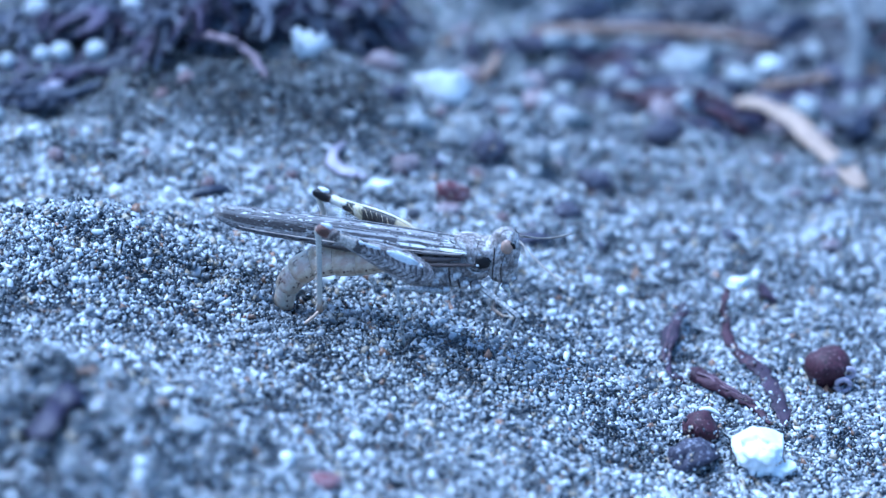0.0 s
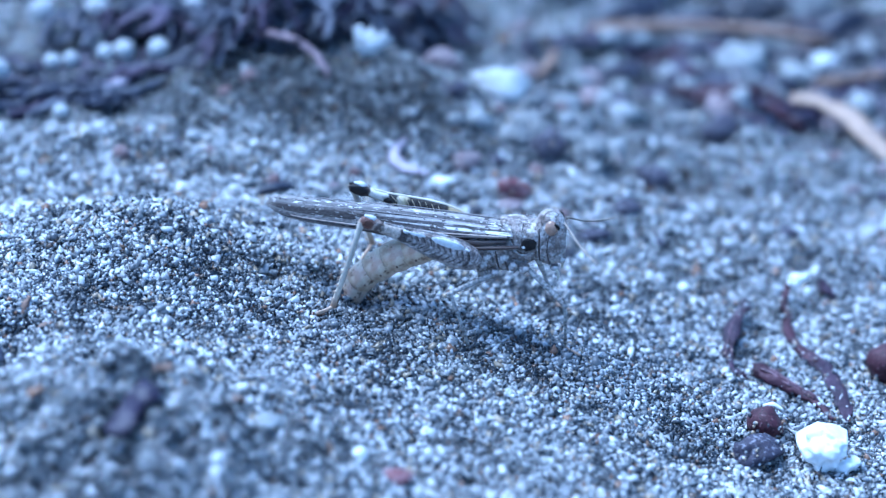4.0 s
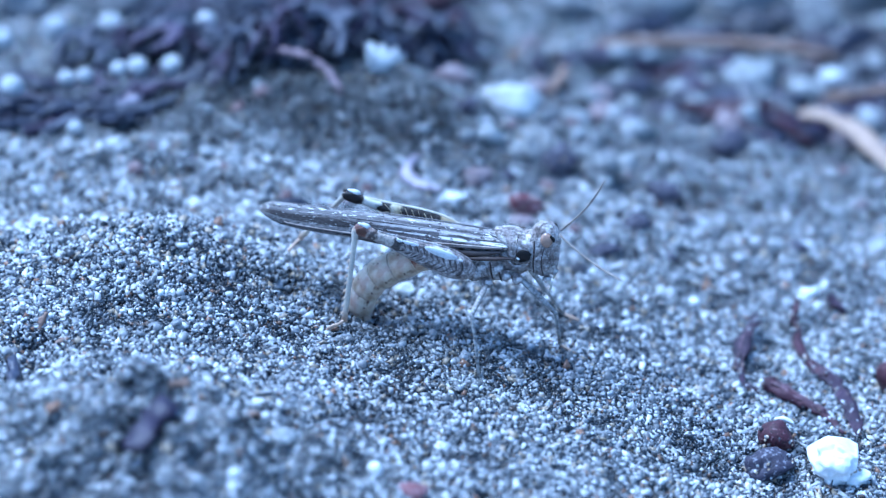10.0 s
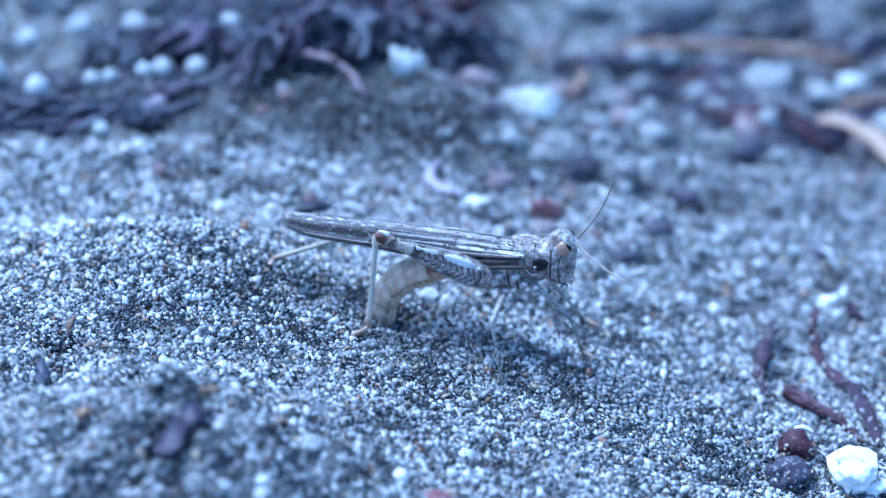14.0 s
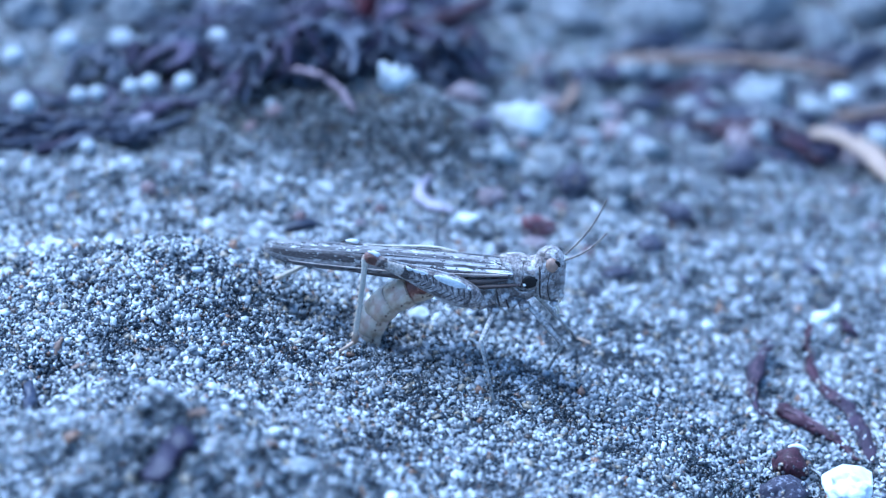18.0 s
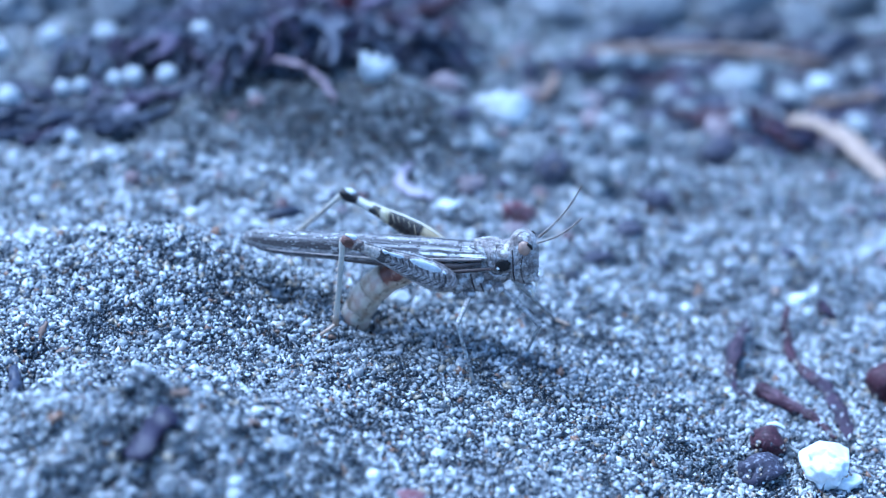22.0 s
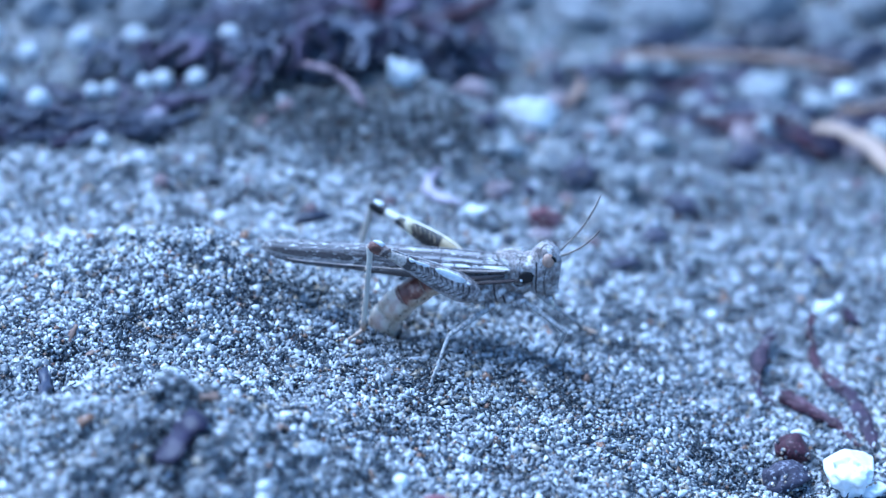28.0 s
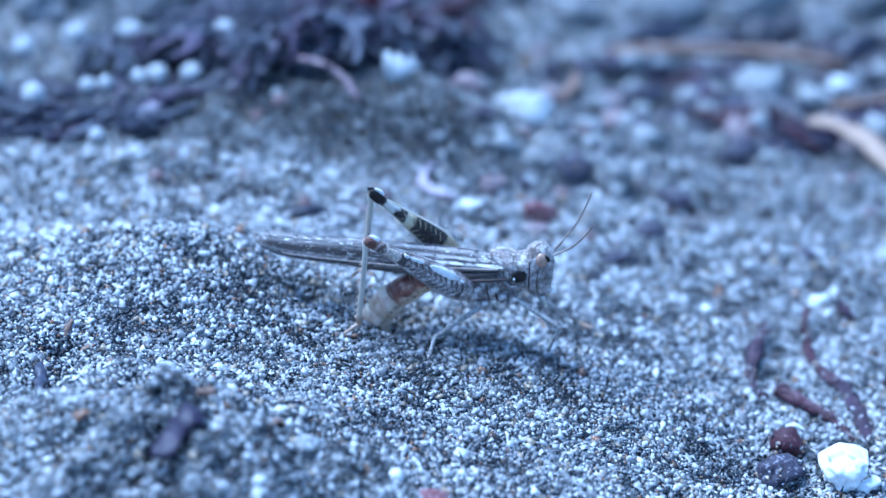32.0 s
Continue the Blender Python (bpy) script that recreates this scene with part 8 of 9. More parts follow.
    walk(moving["far_mid_femur"], [
        (0, pose(0.0019, 0.0017, -0.0022, -4.43, -12.66, 130.48)),
        (0.5, pose(0.0019, 0.0017, -0.0022, -3.25, -12.59, 131.76)),
        (1, pose(0.0019, 0.0017, -0.0022, -2.07, -9.73, 131.53)),
        (1.5, pose(0.0019, 0.0017, -0.0022, -1.03, -7.79, 132.53)),
        (2, pose(0.0019, 0.0017, -0.0022, -0.72, -7.46, 133.72)),
        (2.5, pose(0.0019, 0.0017, -0.0022, -0.18, -5.89, 134.07)),
        (3, pose(0.0019, 0.0017, -0.0022, -0.00, -3.15, 132.71)),
        (3.5, pose(0.0019, 0.0017, -0.0022, 0.02, -2.24, 131.77)),
        (5.5, pose(0.0019, 0.0017, -0.0022, -2.92, 5.06, 123.97)),
        (6, pose(0.0019, 0.0017, -0.0022, -3.43, 6.29, 123.62)),
        (6.5, pose(0.0019, 0.0017, -0.0022, -3.15, 6.95, 123.24)),
        (7, pose(0.0019, 0.0017, -0.0022, -3.85, 7.40, 120.93)),
        (7.5, pose(0.0019, 0.0017, -0.0022, -4.39, 6.05, 115.79)),
        (8, pose(0.0019, 0.0017, -0.0022, -4.01, 6.14, 116.44)),
        (8.5, pose(0.0019, 0.0017, -0.0022, -3.49, 5.95, 118.79)),
        (9, pose(0.0019, 0.0017, -0.0022, -3.19, 4.11, 118.58)),
        (9.5, pose(0.0019, 0.0017, -0.0022, -3.08, 4.81, 118.80)),
        (10, pose(0.0019, 0.0017, -0.0022, -2.80, 6.80, 118.23)),
        (10.5, pose(0.0019, 0.0017, -0.0022, -2.42, 7.99, 117.57)),
        (11, pose(0.0019, 0.0017, -0.0022, -2.51, 8.87, 117.16)),
        (11.5, pose(0.0019, 0.0017, -0.0022, -2.59, 9.27, 115.41)),
        (12, pose(0.0019, 0.0017, -0.0022, -2.50, 9.45, 115.03)),
        (12.5, pose(0.0019, 0.0017, -0.0022, -2.58, 8.90, 115.20)),
        (13, pose(0.0019, 0.0017, -0.0022, -2.57, 7.81, 115.29)),
        (13.5, pose(0.0019, 0.0017, -0.0022, -1.96, 6.61, 115.95)),
        (14, pose(0.0019, 0.0017, -0.0022, -1.61, 6.20, 116.44)),
        (14.5, pose(0.0019, 0.0017, -0.0022, -2.14, 6.30, 116.00)),
        (16.5, pose(0.0019, 0.0017, -0.0022, -1.33, 5.44, 114.90)),
        (17, pose(0.0019, 0.0017, -0.0022, -1.25, 5.67, 113.43)),
        (17.5, pose(0.0019, 0.0017, -0.0022, -1.31, 6.33, 112.88)),
        (18, pose(0.0019, 0.0017, -0.0022, -0.70, 5.34, 111.97)),
        (18.5, pose(0.0019, 0.0017, -0.0022, -0.60, 4.68, 112.55)),
        (19, pose(0.0019, 0.0017, -0.0022, -0.46, 4.43, 112.96)),
        (19.5, pose(0.0019, 0.0017, -0.0022, 0.23, 4.66, 113.27)),
        (20, pose(0.0019, 0.0017, -0.0022, 0.16, 4.83, 113.44)),
        (20.5, pose(0.0019, 0.0017, -0.0022, 0.20, 3.67, 113.73)),
        (21, pose(0.0019, 0.0017, -0.0022, 0.47, 4.00, 114.31)),
        (21.5, pose(0.0019, 0.0017, -0.0022, 0.99, 3.44, 114.81)),
        (22, pose(0.0019, 0.0017, -0.0022, 1.37, 3.53, 114.42)),
        (22.5, pose(0.0019, 0.0017, -0.0022, 1.13, 3.82, 114.68)),
        (23, pose(0.0019, 0.0017, -0.0022, 1.42, 3.41, 114.58)),
        (23.5, pose(0.0019, 0.0017, -0.0022, 1.11, 3.17, 114.18)),
        (24, pose(0.0019, 0.0017, -0.0022, 0.76, 3.76, 113.41)),
        (24.5, pose(0.0019, 0.0017, -0.0022, 0.68, 3.10, 111.25)),
        (25, pose(0.0019, 0.0017, -0.0022, -1.79, 4.50, 104.21)),
        (25.5, pose(0.0019, 0.0017, -0.0022, -2.20, 3.39, 104.87)),
        (26, pose(0.0019, 0.0017, -0.0022, -1.81, 2.39, 105.31)),
        (26.5, pose(0.0019, 0.0017, -0.0022, -1.99, 1.29, 105.82)),
        (28.5, pose(0.0019, 0.0017, -0.0022, -1.97, 0.67, 104.54)),
        (29, pose(0.0019, 0.0017, -0.0022, -1.99, 0.81, 104.40)),
        (29.5, pose(0.0019, 0.0017, -0.0022, -2.02, 1.56, 105.41)),
        (30, pose(0.0019, 0.0017, -0.0022, -1.56, 1.27, 106.20)),
        (30.5, pose(0.0019, 0.0017, -0.0022, -1.30, 1.16, 106.99)),
        (31, pose(0.0019, 0.0017, -0.0022, -0.62, 1.34, 107.46)),
        (31.5, pose(0.0019, 0.0017, -0.0022, -1.40, 0.02, 106.10)),
        (32, pose(0.0019, 0.0017, -0.0022, -2.82, -1.52, 106.24)),
    ])
    walk(moving["far_mid_tibia"], [
        (0, pose(-0.002027, 0.006301, -0.000841, 51.95, 70.95, 61.59)),
        (0.5, pose(-0.00213, 0.006214, -0.000849, 53.40, 70.88, 64.63)),
        (1, pose(-0.002152, 0.006274, -0.001152, 53.39, 71.67, 66.20)),
        (1.5, pose(-0.002253, 0.006227, -0.001359, 54.58, 71.57, 68.61)),
        (2, pose(-0.002349, 0.006143, -0.001395, 62.43, 72.53, 77.69)),
        (2.5, pose(-0.00239, 0.006131, -0.001564, 59.30, 71.85, 75.10)),
        (3, pose(-0.002299, 0.006249, -0.00186, 58.49, 72.53, 74.57)),
        (3.5, pose(-0.002227, 0.006321, -0.001957, 54.05, 72.03, 69.24)),
        (5.5, pose(-0.001551, 0.006822, -0.002747, 31.03, 68.57, 42.71)),
        (6, pose(-0.001512, 0.006832, -0.002879, 29.81, 68.15, 41.40)),
        (6.5, pose(-0.001473, 0.006848, -0.00295, 28.07, 66.79, 39.74)),
        (7, pose(-0.00126, 0.006974, -0.002998, 24.71, 65.86, 36.01)),
        (7.5, pose(-0.000783, 0.007251, -0.002854, 19.48, 63.45, 27.12)),
        (8, pose(-0.000845, 0.00722, -0.002863, 20.61, 64.33, 28.85)),
        (8.5, pose(-0.00107, 0.007104, -0.002843, 22.12, 64.05, 31.08)),
        (9, pose(-0.001058, 0.007131, -0.002644, 21.98, 64.42, 32.08)),
        (9.5, pose(-0.001076, 0.007114, -0.00272, 21.48, 63.43, 32.20)),
        (10, pose(-0.001012, 0.007124, -0.002935, 22.26, 64.14, 32.84)),
        (10.5, pose(-0.000942, 0.007143, -0.003062, 22.14, 63.70, 32.51)),
        (11, pose(-0.000896, 0.00715, -0.003156, 21.91, 63.48, 32.17)),
        (11.5, pose(-0.000726, 0.007227, -0.003199, 21.31, 63.92, 31.62)),
        (12, pose(-0.000688, 0.007241, -0.003218, 20.50, 62.82, 30.74)),
        (12.5, pose(-0.000708, 0.007243, -0.003159, 19.82, 61.93, 30.24)),
        (13, pose(-0.000724, 0.007254, -0.003043, 19.33, 61.48, 29.55)),
        (13.5, pose(-0.000795, 0.007238, -0.002914, 20.86, 63.08, 31.12)),
        (14, pose(-0.000845, 0.007219, -0.00287, 21.32, 63.04, 32.03)),
        (14.5, pose(-0.000801, 0.007239, -0.002881, 20.22, 62.37, 30.55)),
        (16.5, pose(-0.000699, 0.007298, -0.002788, 19.75, 61.84, 28.79)),
        (17, pose(-0.000553, 0.007361, -0.002813, 20.02, 63.34, 29.18)),
        (17.5, pose(-0.000496, 0.007377, -0.002884, 19.56, 62.94, 28.41)),
        (18, pose(-0.000409, 0.007425, -0.002777, 19.24, 63.05, 26.82)),
        (18.5, pose(-0.00047, 0.007407, -0.002705, 19.17, 62.35, 27.30)),
        (19, pose(-0.000511, 0.007392, -0.002679, 19.63, 62.63, 28.08)),
        (19.5, pose(-0.000542, 0.007377, -0.002703, 20.91, 63.45, 29.70)),
        (20, pose(-0.000558, 0.007368, -0.002722, 20.74, 62.99, 29.84)),
        (20.5, pose(-0.00059, 0.007364, -0.002596, 20.85, 63.17, 29.87)),
        (21, pose(-0.000646, 0.007336, -0.002633, 21.83, 63.58, 31.54)),
        (21.5, pose(-0.000697, 0.007317, -0.002572, 22.88, 64.02, 32.94)),
        (22, pose(-0.000659, 0.007334, -0.002581, 22.48, 63.37, 32.28)),
        (22.5, pose(-0.000683, 0.007321, -0.002613, 23.46, 64.70, 33.39)),
        (23, pose(-0.000674, 0.007328, -0.002568, 23.36, 64.44, 33.13)),
        (23.5, pose(-0.000636, 0.007347, -0.002542, 22.04, 63.46, 31.44)),
        (24, pose(-0.000558, 0.007377, -0.002607, 21.01, 63.07, 29.78)),
        (24.5, pose(-0.000344, 0.00747, -0.002535, 19.18, 62.15, 27.41)),
        (25, pose(0.000383, 0.007692, -0.002687, 12.69, 57.28, 16.27)),
        (25.5, pose(0.000311, 0.007682, -0.002567, 12.63, 57.16, 16.40)),
        (26, pose(0.000264, 0.007675, -0.002458, 12.84, 57.21, 16.68)),
        (26.5, pose(0.00021, 0.007664, -0.00234, 12.82, 56.89, 16.74)),
        (28.5, pose(0.000343, 0.007701, -0.002272, 12.31, 56.28, 16.51)),
        (29, pose(0.000358, 0.007705, -0.002288, 12.26, 56.31, 16.37)),
        (29.5, pose(0.000254, 0.007675, -0.002368, 12.31, 55.43, 16.01)),
        (30, pose(0.00017, 0.007652, -0.002337, 12.99, 56.19, 17.39)),
        (30.5, pose(0.000089, 0.007628, -0.002326, 13.53, 56.43, 18.72)),
        (31, pose(0.00004, 0.007613, -0.002344, 14.27, 57.05, 20.05)),
        (31.5, pose(0.00018, 0.007657, -0.002202, 13.27, 56.42, 18.87)),
        (32, pose(0.000166, 0.00765, -0.002035, 12.00, 53.33, 16.99)),
    ])
    walk(moving["far_fore_femur"], [
        (0, pose(0.0054, 0.0014, -0.0014, -5.27, 14.34, 64.49)),
        (0.5, pose(0.0054, 0.0014, -0.0014, -4.07, 16.77, 66.97)),
        (1, pose(0.0054, 0.0014, -0.0014, -2.80, 24.22, 69.11)),
        (1.5, pose(0.0054, 0.0014, -0.0014, -1.54, 30.30, 72.38)),
        (2, pose(0.0054, 0.0014, -0.0014, -1.14, 32.55, 76.59)),
        (2.5, pose(0.0054, 0.0014, -0.0014, -0.30, 37.70, 77.77)),
        (3, pose(0.0054, 0.0014, -0.0014, -0.00, 47.65, 81.89)),
        (3.5, pose(0.0054, 0.0014, -0.0014, 0.05, 51.90, 81.94)),
        (5.5, pose(0.0054, 0.0014, -0.0014, -5.80, 54.81, 66.91)),
        (6, pose(0.0054, 0.0014, -0.0014, -6.77, 54.81, 65.81)),
        (6.5, pose(0.0054, 0.0014, -0.0014, -6.01, 54.16, 64.35)),
        (7, pose(0.0054, 0.0014, -0.0014, -6.83, 53.06, 61.04)),
        (7.5, pose(0.0054, 0.0014, -0.0014, -6.63, 51.48, 52.71)),
        (8, pose(0.0054, 0.0014, -0.0014, -6.25, 52.02, 54.37)),
        (8.5, pose(0.0054, 0.0014, -0.0014, -5.70, 52.30, 56.62)),
        (9, pose(0.0054, 0.0014, -0.0014, -5.10, 51.16, 57.69)),
        (9.5, pose(0.0054, 0.0014, -0.0014, -4.85, 50.57, 57.66)),
        (10, pose(0.0054, 0.0014, -0.0014, -4.48, 51.70, 57.78)),
        (10.5, pose(0.0054, 0.0014, -0.0014, -3.81, 51.89, 57.04)),
        (11, pose(0.0054, 0.0014, -0.0014, -3.91, 51.99, 56.48)),
        (11.5, pose(0.0054, 0.0014, -0.0014, -3.92, 51.76, 55.60)),
        (12, pose(0.0054, 0.0014, -0.0014, -3.68, 51.14, 54.66)),
        (12.5, pose(0.0054, 0.0014, -0.0014, -3.72, 50.35, 54.35)),
        (13, pose(0.0054, 0.0014, -0.0014, -3.67, 49.85, 53.98)),
        (13.5, pose(0.0054, 0.0014, -0.0014, -2.90, 50.72, 55.70)),
        (14, pose(0.0054, 0.0014, -0.0014, -2.40, 50.55, 56.55)),
        (14.5, pose(0.0054, 0.0014, -0.0014, -3.13, 50.11, 55.26)),
        (16.5, pose(0.0054, 0.0014, -0.0014, -1.87, 50.15, 53.54)),
        (17, pose(0.0054, 0.0014, -0.0014, -1.75, 50.58, 53.65)),
        (17.5, pose(0.0054, 0.0014, -0.0014, -1.80, 50.57, 52.76)),
        (18, pose(0.0054, 0.0014, -0.0014, -0.94, 50.93, 51.39)),
        (18.5, pose(0.0054, 0.0014, -0.0014, -0.80, 50.19, 51.90)),
        (19, pose(0.0054, 0.0014, -0.0014, -0.63, 50.25, 52.67)),
        (19.5, pose(0.0054, 0.0014, -0.0014, 0.32, 50.92, 54.03)),
        (20, pose(0.0054, 0.0014, -0.0014, 0.23, 50.57, 54.10)),
        (20.5, pose(0.0054, 0.0014, -0.0014, 0.28, 50.41, 54.35)),
        (21, pose(0.0054, 0.0014, -0.0014, 0.66, 50.62, 55.74)),
        (21.5, pose(0.0054, 0.0014, -0.0014, 1.42, 50.78, 56.97)),
        (22, pose(0.0054, 0.0014, -0.0014, 1.93, 50.59, 56.28)),
        (22.5, pose(0.0054, 0.0014, -0.0014, 1.65, 51.38, 57.28)),
        (23, pose(0.0054, 0.0014, -0.0014, 2.05, 51.24, 57.06)),
        (23.5, pose(0.0054, 0.0014, -0.0014, 1.56, 50.60, 55.66)),
        (24, pose(0.0054, 0.0014, -0.0014, 1.05, 50.61, 54.14)),
        (24.5, pose(0.0054, 0.0014, -0.0014, 0.87, 49.44, 51.68)),
        (25, pose(0.0054, 0.0014, -0.0014, -1.76, 46.51, 39.83)),
        (25.5, pose(0.0054, 0.0014, -0.0014, -2.18, 45.95, 40.19)),
        (26, pose(0.0054, 0.0014, -0.0014, -1.80, 45.85, 40.61)),
        (26.5, pose(0.0054, 0.0014, -0.0014, -1.97, 45.26, 40.77)),
        (28.5, pose(0.0054, 0.0014, -0.0014, -1.88, 44.05, 40.19)),
        (29, pose(0.0054, 0.0014, -0.0014, -1.89, 44.13, 40.03)),
        (29.5, pose(0.0054, 0.0014, -0.0014, -1.92, 44.43, 39.74)),
        (30, pose(0.0054, 0.0014, -0.0014, -1.54, 44.85, 41.30)),
        (30.5, pose(0.0054, 0.0014, -0.0014, -1.32, 44.88, 42.71)),
        (31, pose(0.0054, 0.0014, -0.0014, -0.65, 45.43, 44.06)),
        (31.5, pose(0.0054, 0.0014, -0.0014, -1.40, 43.85, 42.65)),
        (32, pose(0.0054, 0.0014, -0.0014, -2.61, 40.99, 40.47)),
    ])
    walk(moving["far_fore_tibia"], [
        (0, pose(0.007361, 0.00551, -0.002564, 137.82, 76.96, 147.82)),
        (0.5, pose(0.007161, 0.005541, -0.002756, 127.19, 76.23, 139.54)),
        (1, pose(0.006928, 0.005405, -0.003328, 108.14, 74.11, 123.18)),
        (1.5, pose(0.006628, 0.005268, -0.003771, 96.26, 71.57, 112.89)),
        (2, pose(0.006319, 0.005254, -0.003929, 98.57, 70.49, 116.39)),
        (2.5, pose(0.006188, 0.005034, -0.004274, 87.76, 67.31, 106.31)),
        (3, pose(0.005847, 0.004534, -0.004874, 75.01, 61.29, 93.31)),
        (3.5, pose(0.005806, 0.004271, -0.005099, 69.82, 58.29, 86.74)),
        (5.5, pose(0.006463, 0.003892, -0.005241, 53.99, 54.81, 66.91)),
        (6, pose(0.00651, 0.003871, -0.005241, 52.90, 54.81, 65.81)),
        (6.5, pose(0.006591, 0.003881, -0.00521, 51.61, 54.16, 64.35)),
        (7, pose(0.006768, 0.003872, -0.005156, 48.82, 53.06, 61.04)),
        (7.5, pose(0.007173, 0.003729, -0.005077, 44.53, 51.48, 52.71)),
        (8, pose(0.007085, 0.003751, -0.005105, 45.59, 52.02, 54.37)),
        (8.5, pose(0.006981, 0.0038, -0.005119, 47.07, 52.30, 56.62)),
        (9, pose(0.006976, 0.003892, -0.005061, 47.32, 51.16, 57.69)),
        (9.5, pose(0.006997, 0.003922, -0.00503, 46.80, 50.57, 57.66)),
        (10, pose(0.006953, 0.003864, -0.005088, 47.02, 51.70, 57.78)),
        (10.5, pose(0.006978, 0.003834, -0.005098, 46.64, 51.89, 57.04)),
        (11, pose(0.006998, 0.003813, -0.005103, 46.19, 51.99, 56.48)),
        (11.5, pose(0.007044, 0.0038, -0.005092, 45.40, 51.76, 55.60)),
        (12, pose(0.007106, 0.003805, -0.00506, 44.67, 51.14, 54.66)),
        (12.5, pose(0.007148, 0.003837, -0.005019, 44.28, 50.35, 54.35)),
        (13, pose(0.007182, 0.003851, -0.004992, 44.18, 49.85, 53.98)),
        (13.5, pose(0.007077, 0.003858, -0.005038, 45.86, 50.72, 55.70)),
        (14, pose(0.007046, 0.003892, -0.005029, 46.37, 50.55, 56.55)),
        (14.5, pose(0.007118, 0.003877, -0.005006, 45.39, 50.11, 55.26)),
        (16.5, pose(0.007189, 0.003822, -0.005009, 45.27, 50.15, 53.54)),
        (17, pose(0.007169, 0.003803, -0.005031, 45.31, 50.58, 53.65)),
        (17.5, pose(0.007206, 0.003776, -0.005031, 44.74, 50.57, 52.76)),
        (18, pose(0.007248, 0.003715, -0.005049, 44.79, 50.93, 51.39)),
        (18.5, pose(0.007257, 0.003768, -0.00501, 44.90, 50.19, 51.90)),
        (19, pose(0.007223, 0.00379, -0.005013, 45.37, 50.25, 52.67)),
        (19.5, pose(0.00714, 0.003798, -0.005048, 46.46, 50.92, 54.03)),
        (20, pose(0.00715, 0.003818, -0.00503, 46.26, 50.57, 54.10)),
        (20.5, pose(0.007146, 0.003834, -0.005022, 46.62, 50.41, 54.35)),
        (21, pose(0.007078, 0.003865, -0.005033, 47.34, 50.62, 55.74)),
        (21.5, pose(0.00702, 0.003891, -0.005041, 48.32, 50.78, 56.97)),
        (22, pose(0.007056, 0.003882, -0.005031, 48.06, 50.59, 56.28)),
        (22.5, pose(0.006986, 0.003868, -0.005072, 48.70, 51.38, 57.28)),
        (23, pose(0.007, 0.00387, -0.005065, 48.76, 51.24, 57.06)),
        (23.5, pose(0.007083, 0.003863, -0.005032, 47.78, 50.60, 55.66)),
        (24, pose(0.007147, 0.003817, -0.005032, 46.81, 50.61, 54.14)),
        (24.5, pose(0.007295, 0.003798, -0.004971, 45.23, 49.44, 51.68)),
        (25, pose(0.007884, 0.003472, -0.00481, 38.07, 46.51, 39.83)),
        (25.5, pose(0.007896, 0.003509, -0.004778, 38.20, 45.95, 40.19)),
        (26, pose(0.007885, 0.003531, -0.004772, 38.71, 45.85, 40.61)),
        (26.5, pose(0.007906, 0.00356, -0.004738, 38.84, 45.26, 40.77)),
        (28.5, pose(0.00798, 0.00358, -0.004668, 38.34, 44.05, 40.19)),
        (29, pose(0.007983, 0.00357, -0.004672, 38.25, 44.13, 40.03)),
        (29.5, pose(0.007981, 0.003546, -0.00469, 38.20, 44.43, 39.74)),
        (30, pose(0.007903, 0.003599, -0.004714, 39.12, 44.85, 41.30)),
        (30.5, pose(0.007847, 0.003659, -0.004716, 39.79, 44.88, 42.71)),
        (31, pose(0.00777, 0.003694, -0.004748, 40.65, 45.43, 44.06)),
        (31.5, pose(0.007893, 0.003696, -0.004656, 39.61, 43.85, 42.65)),
        (32, pose(0.008099, 0.003703, -0.004483, 38.19, 40.99, 40.47)),
    ])
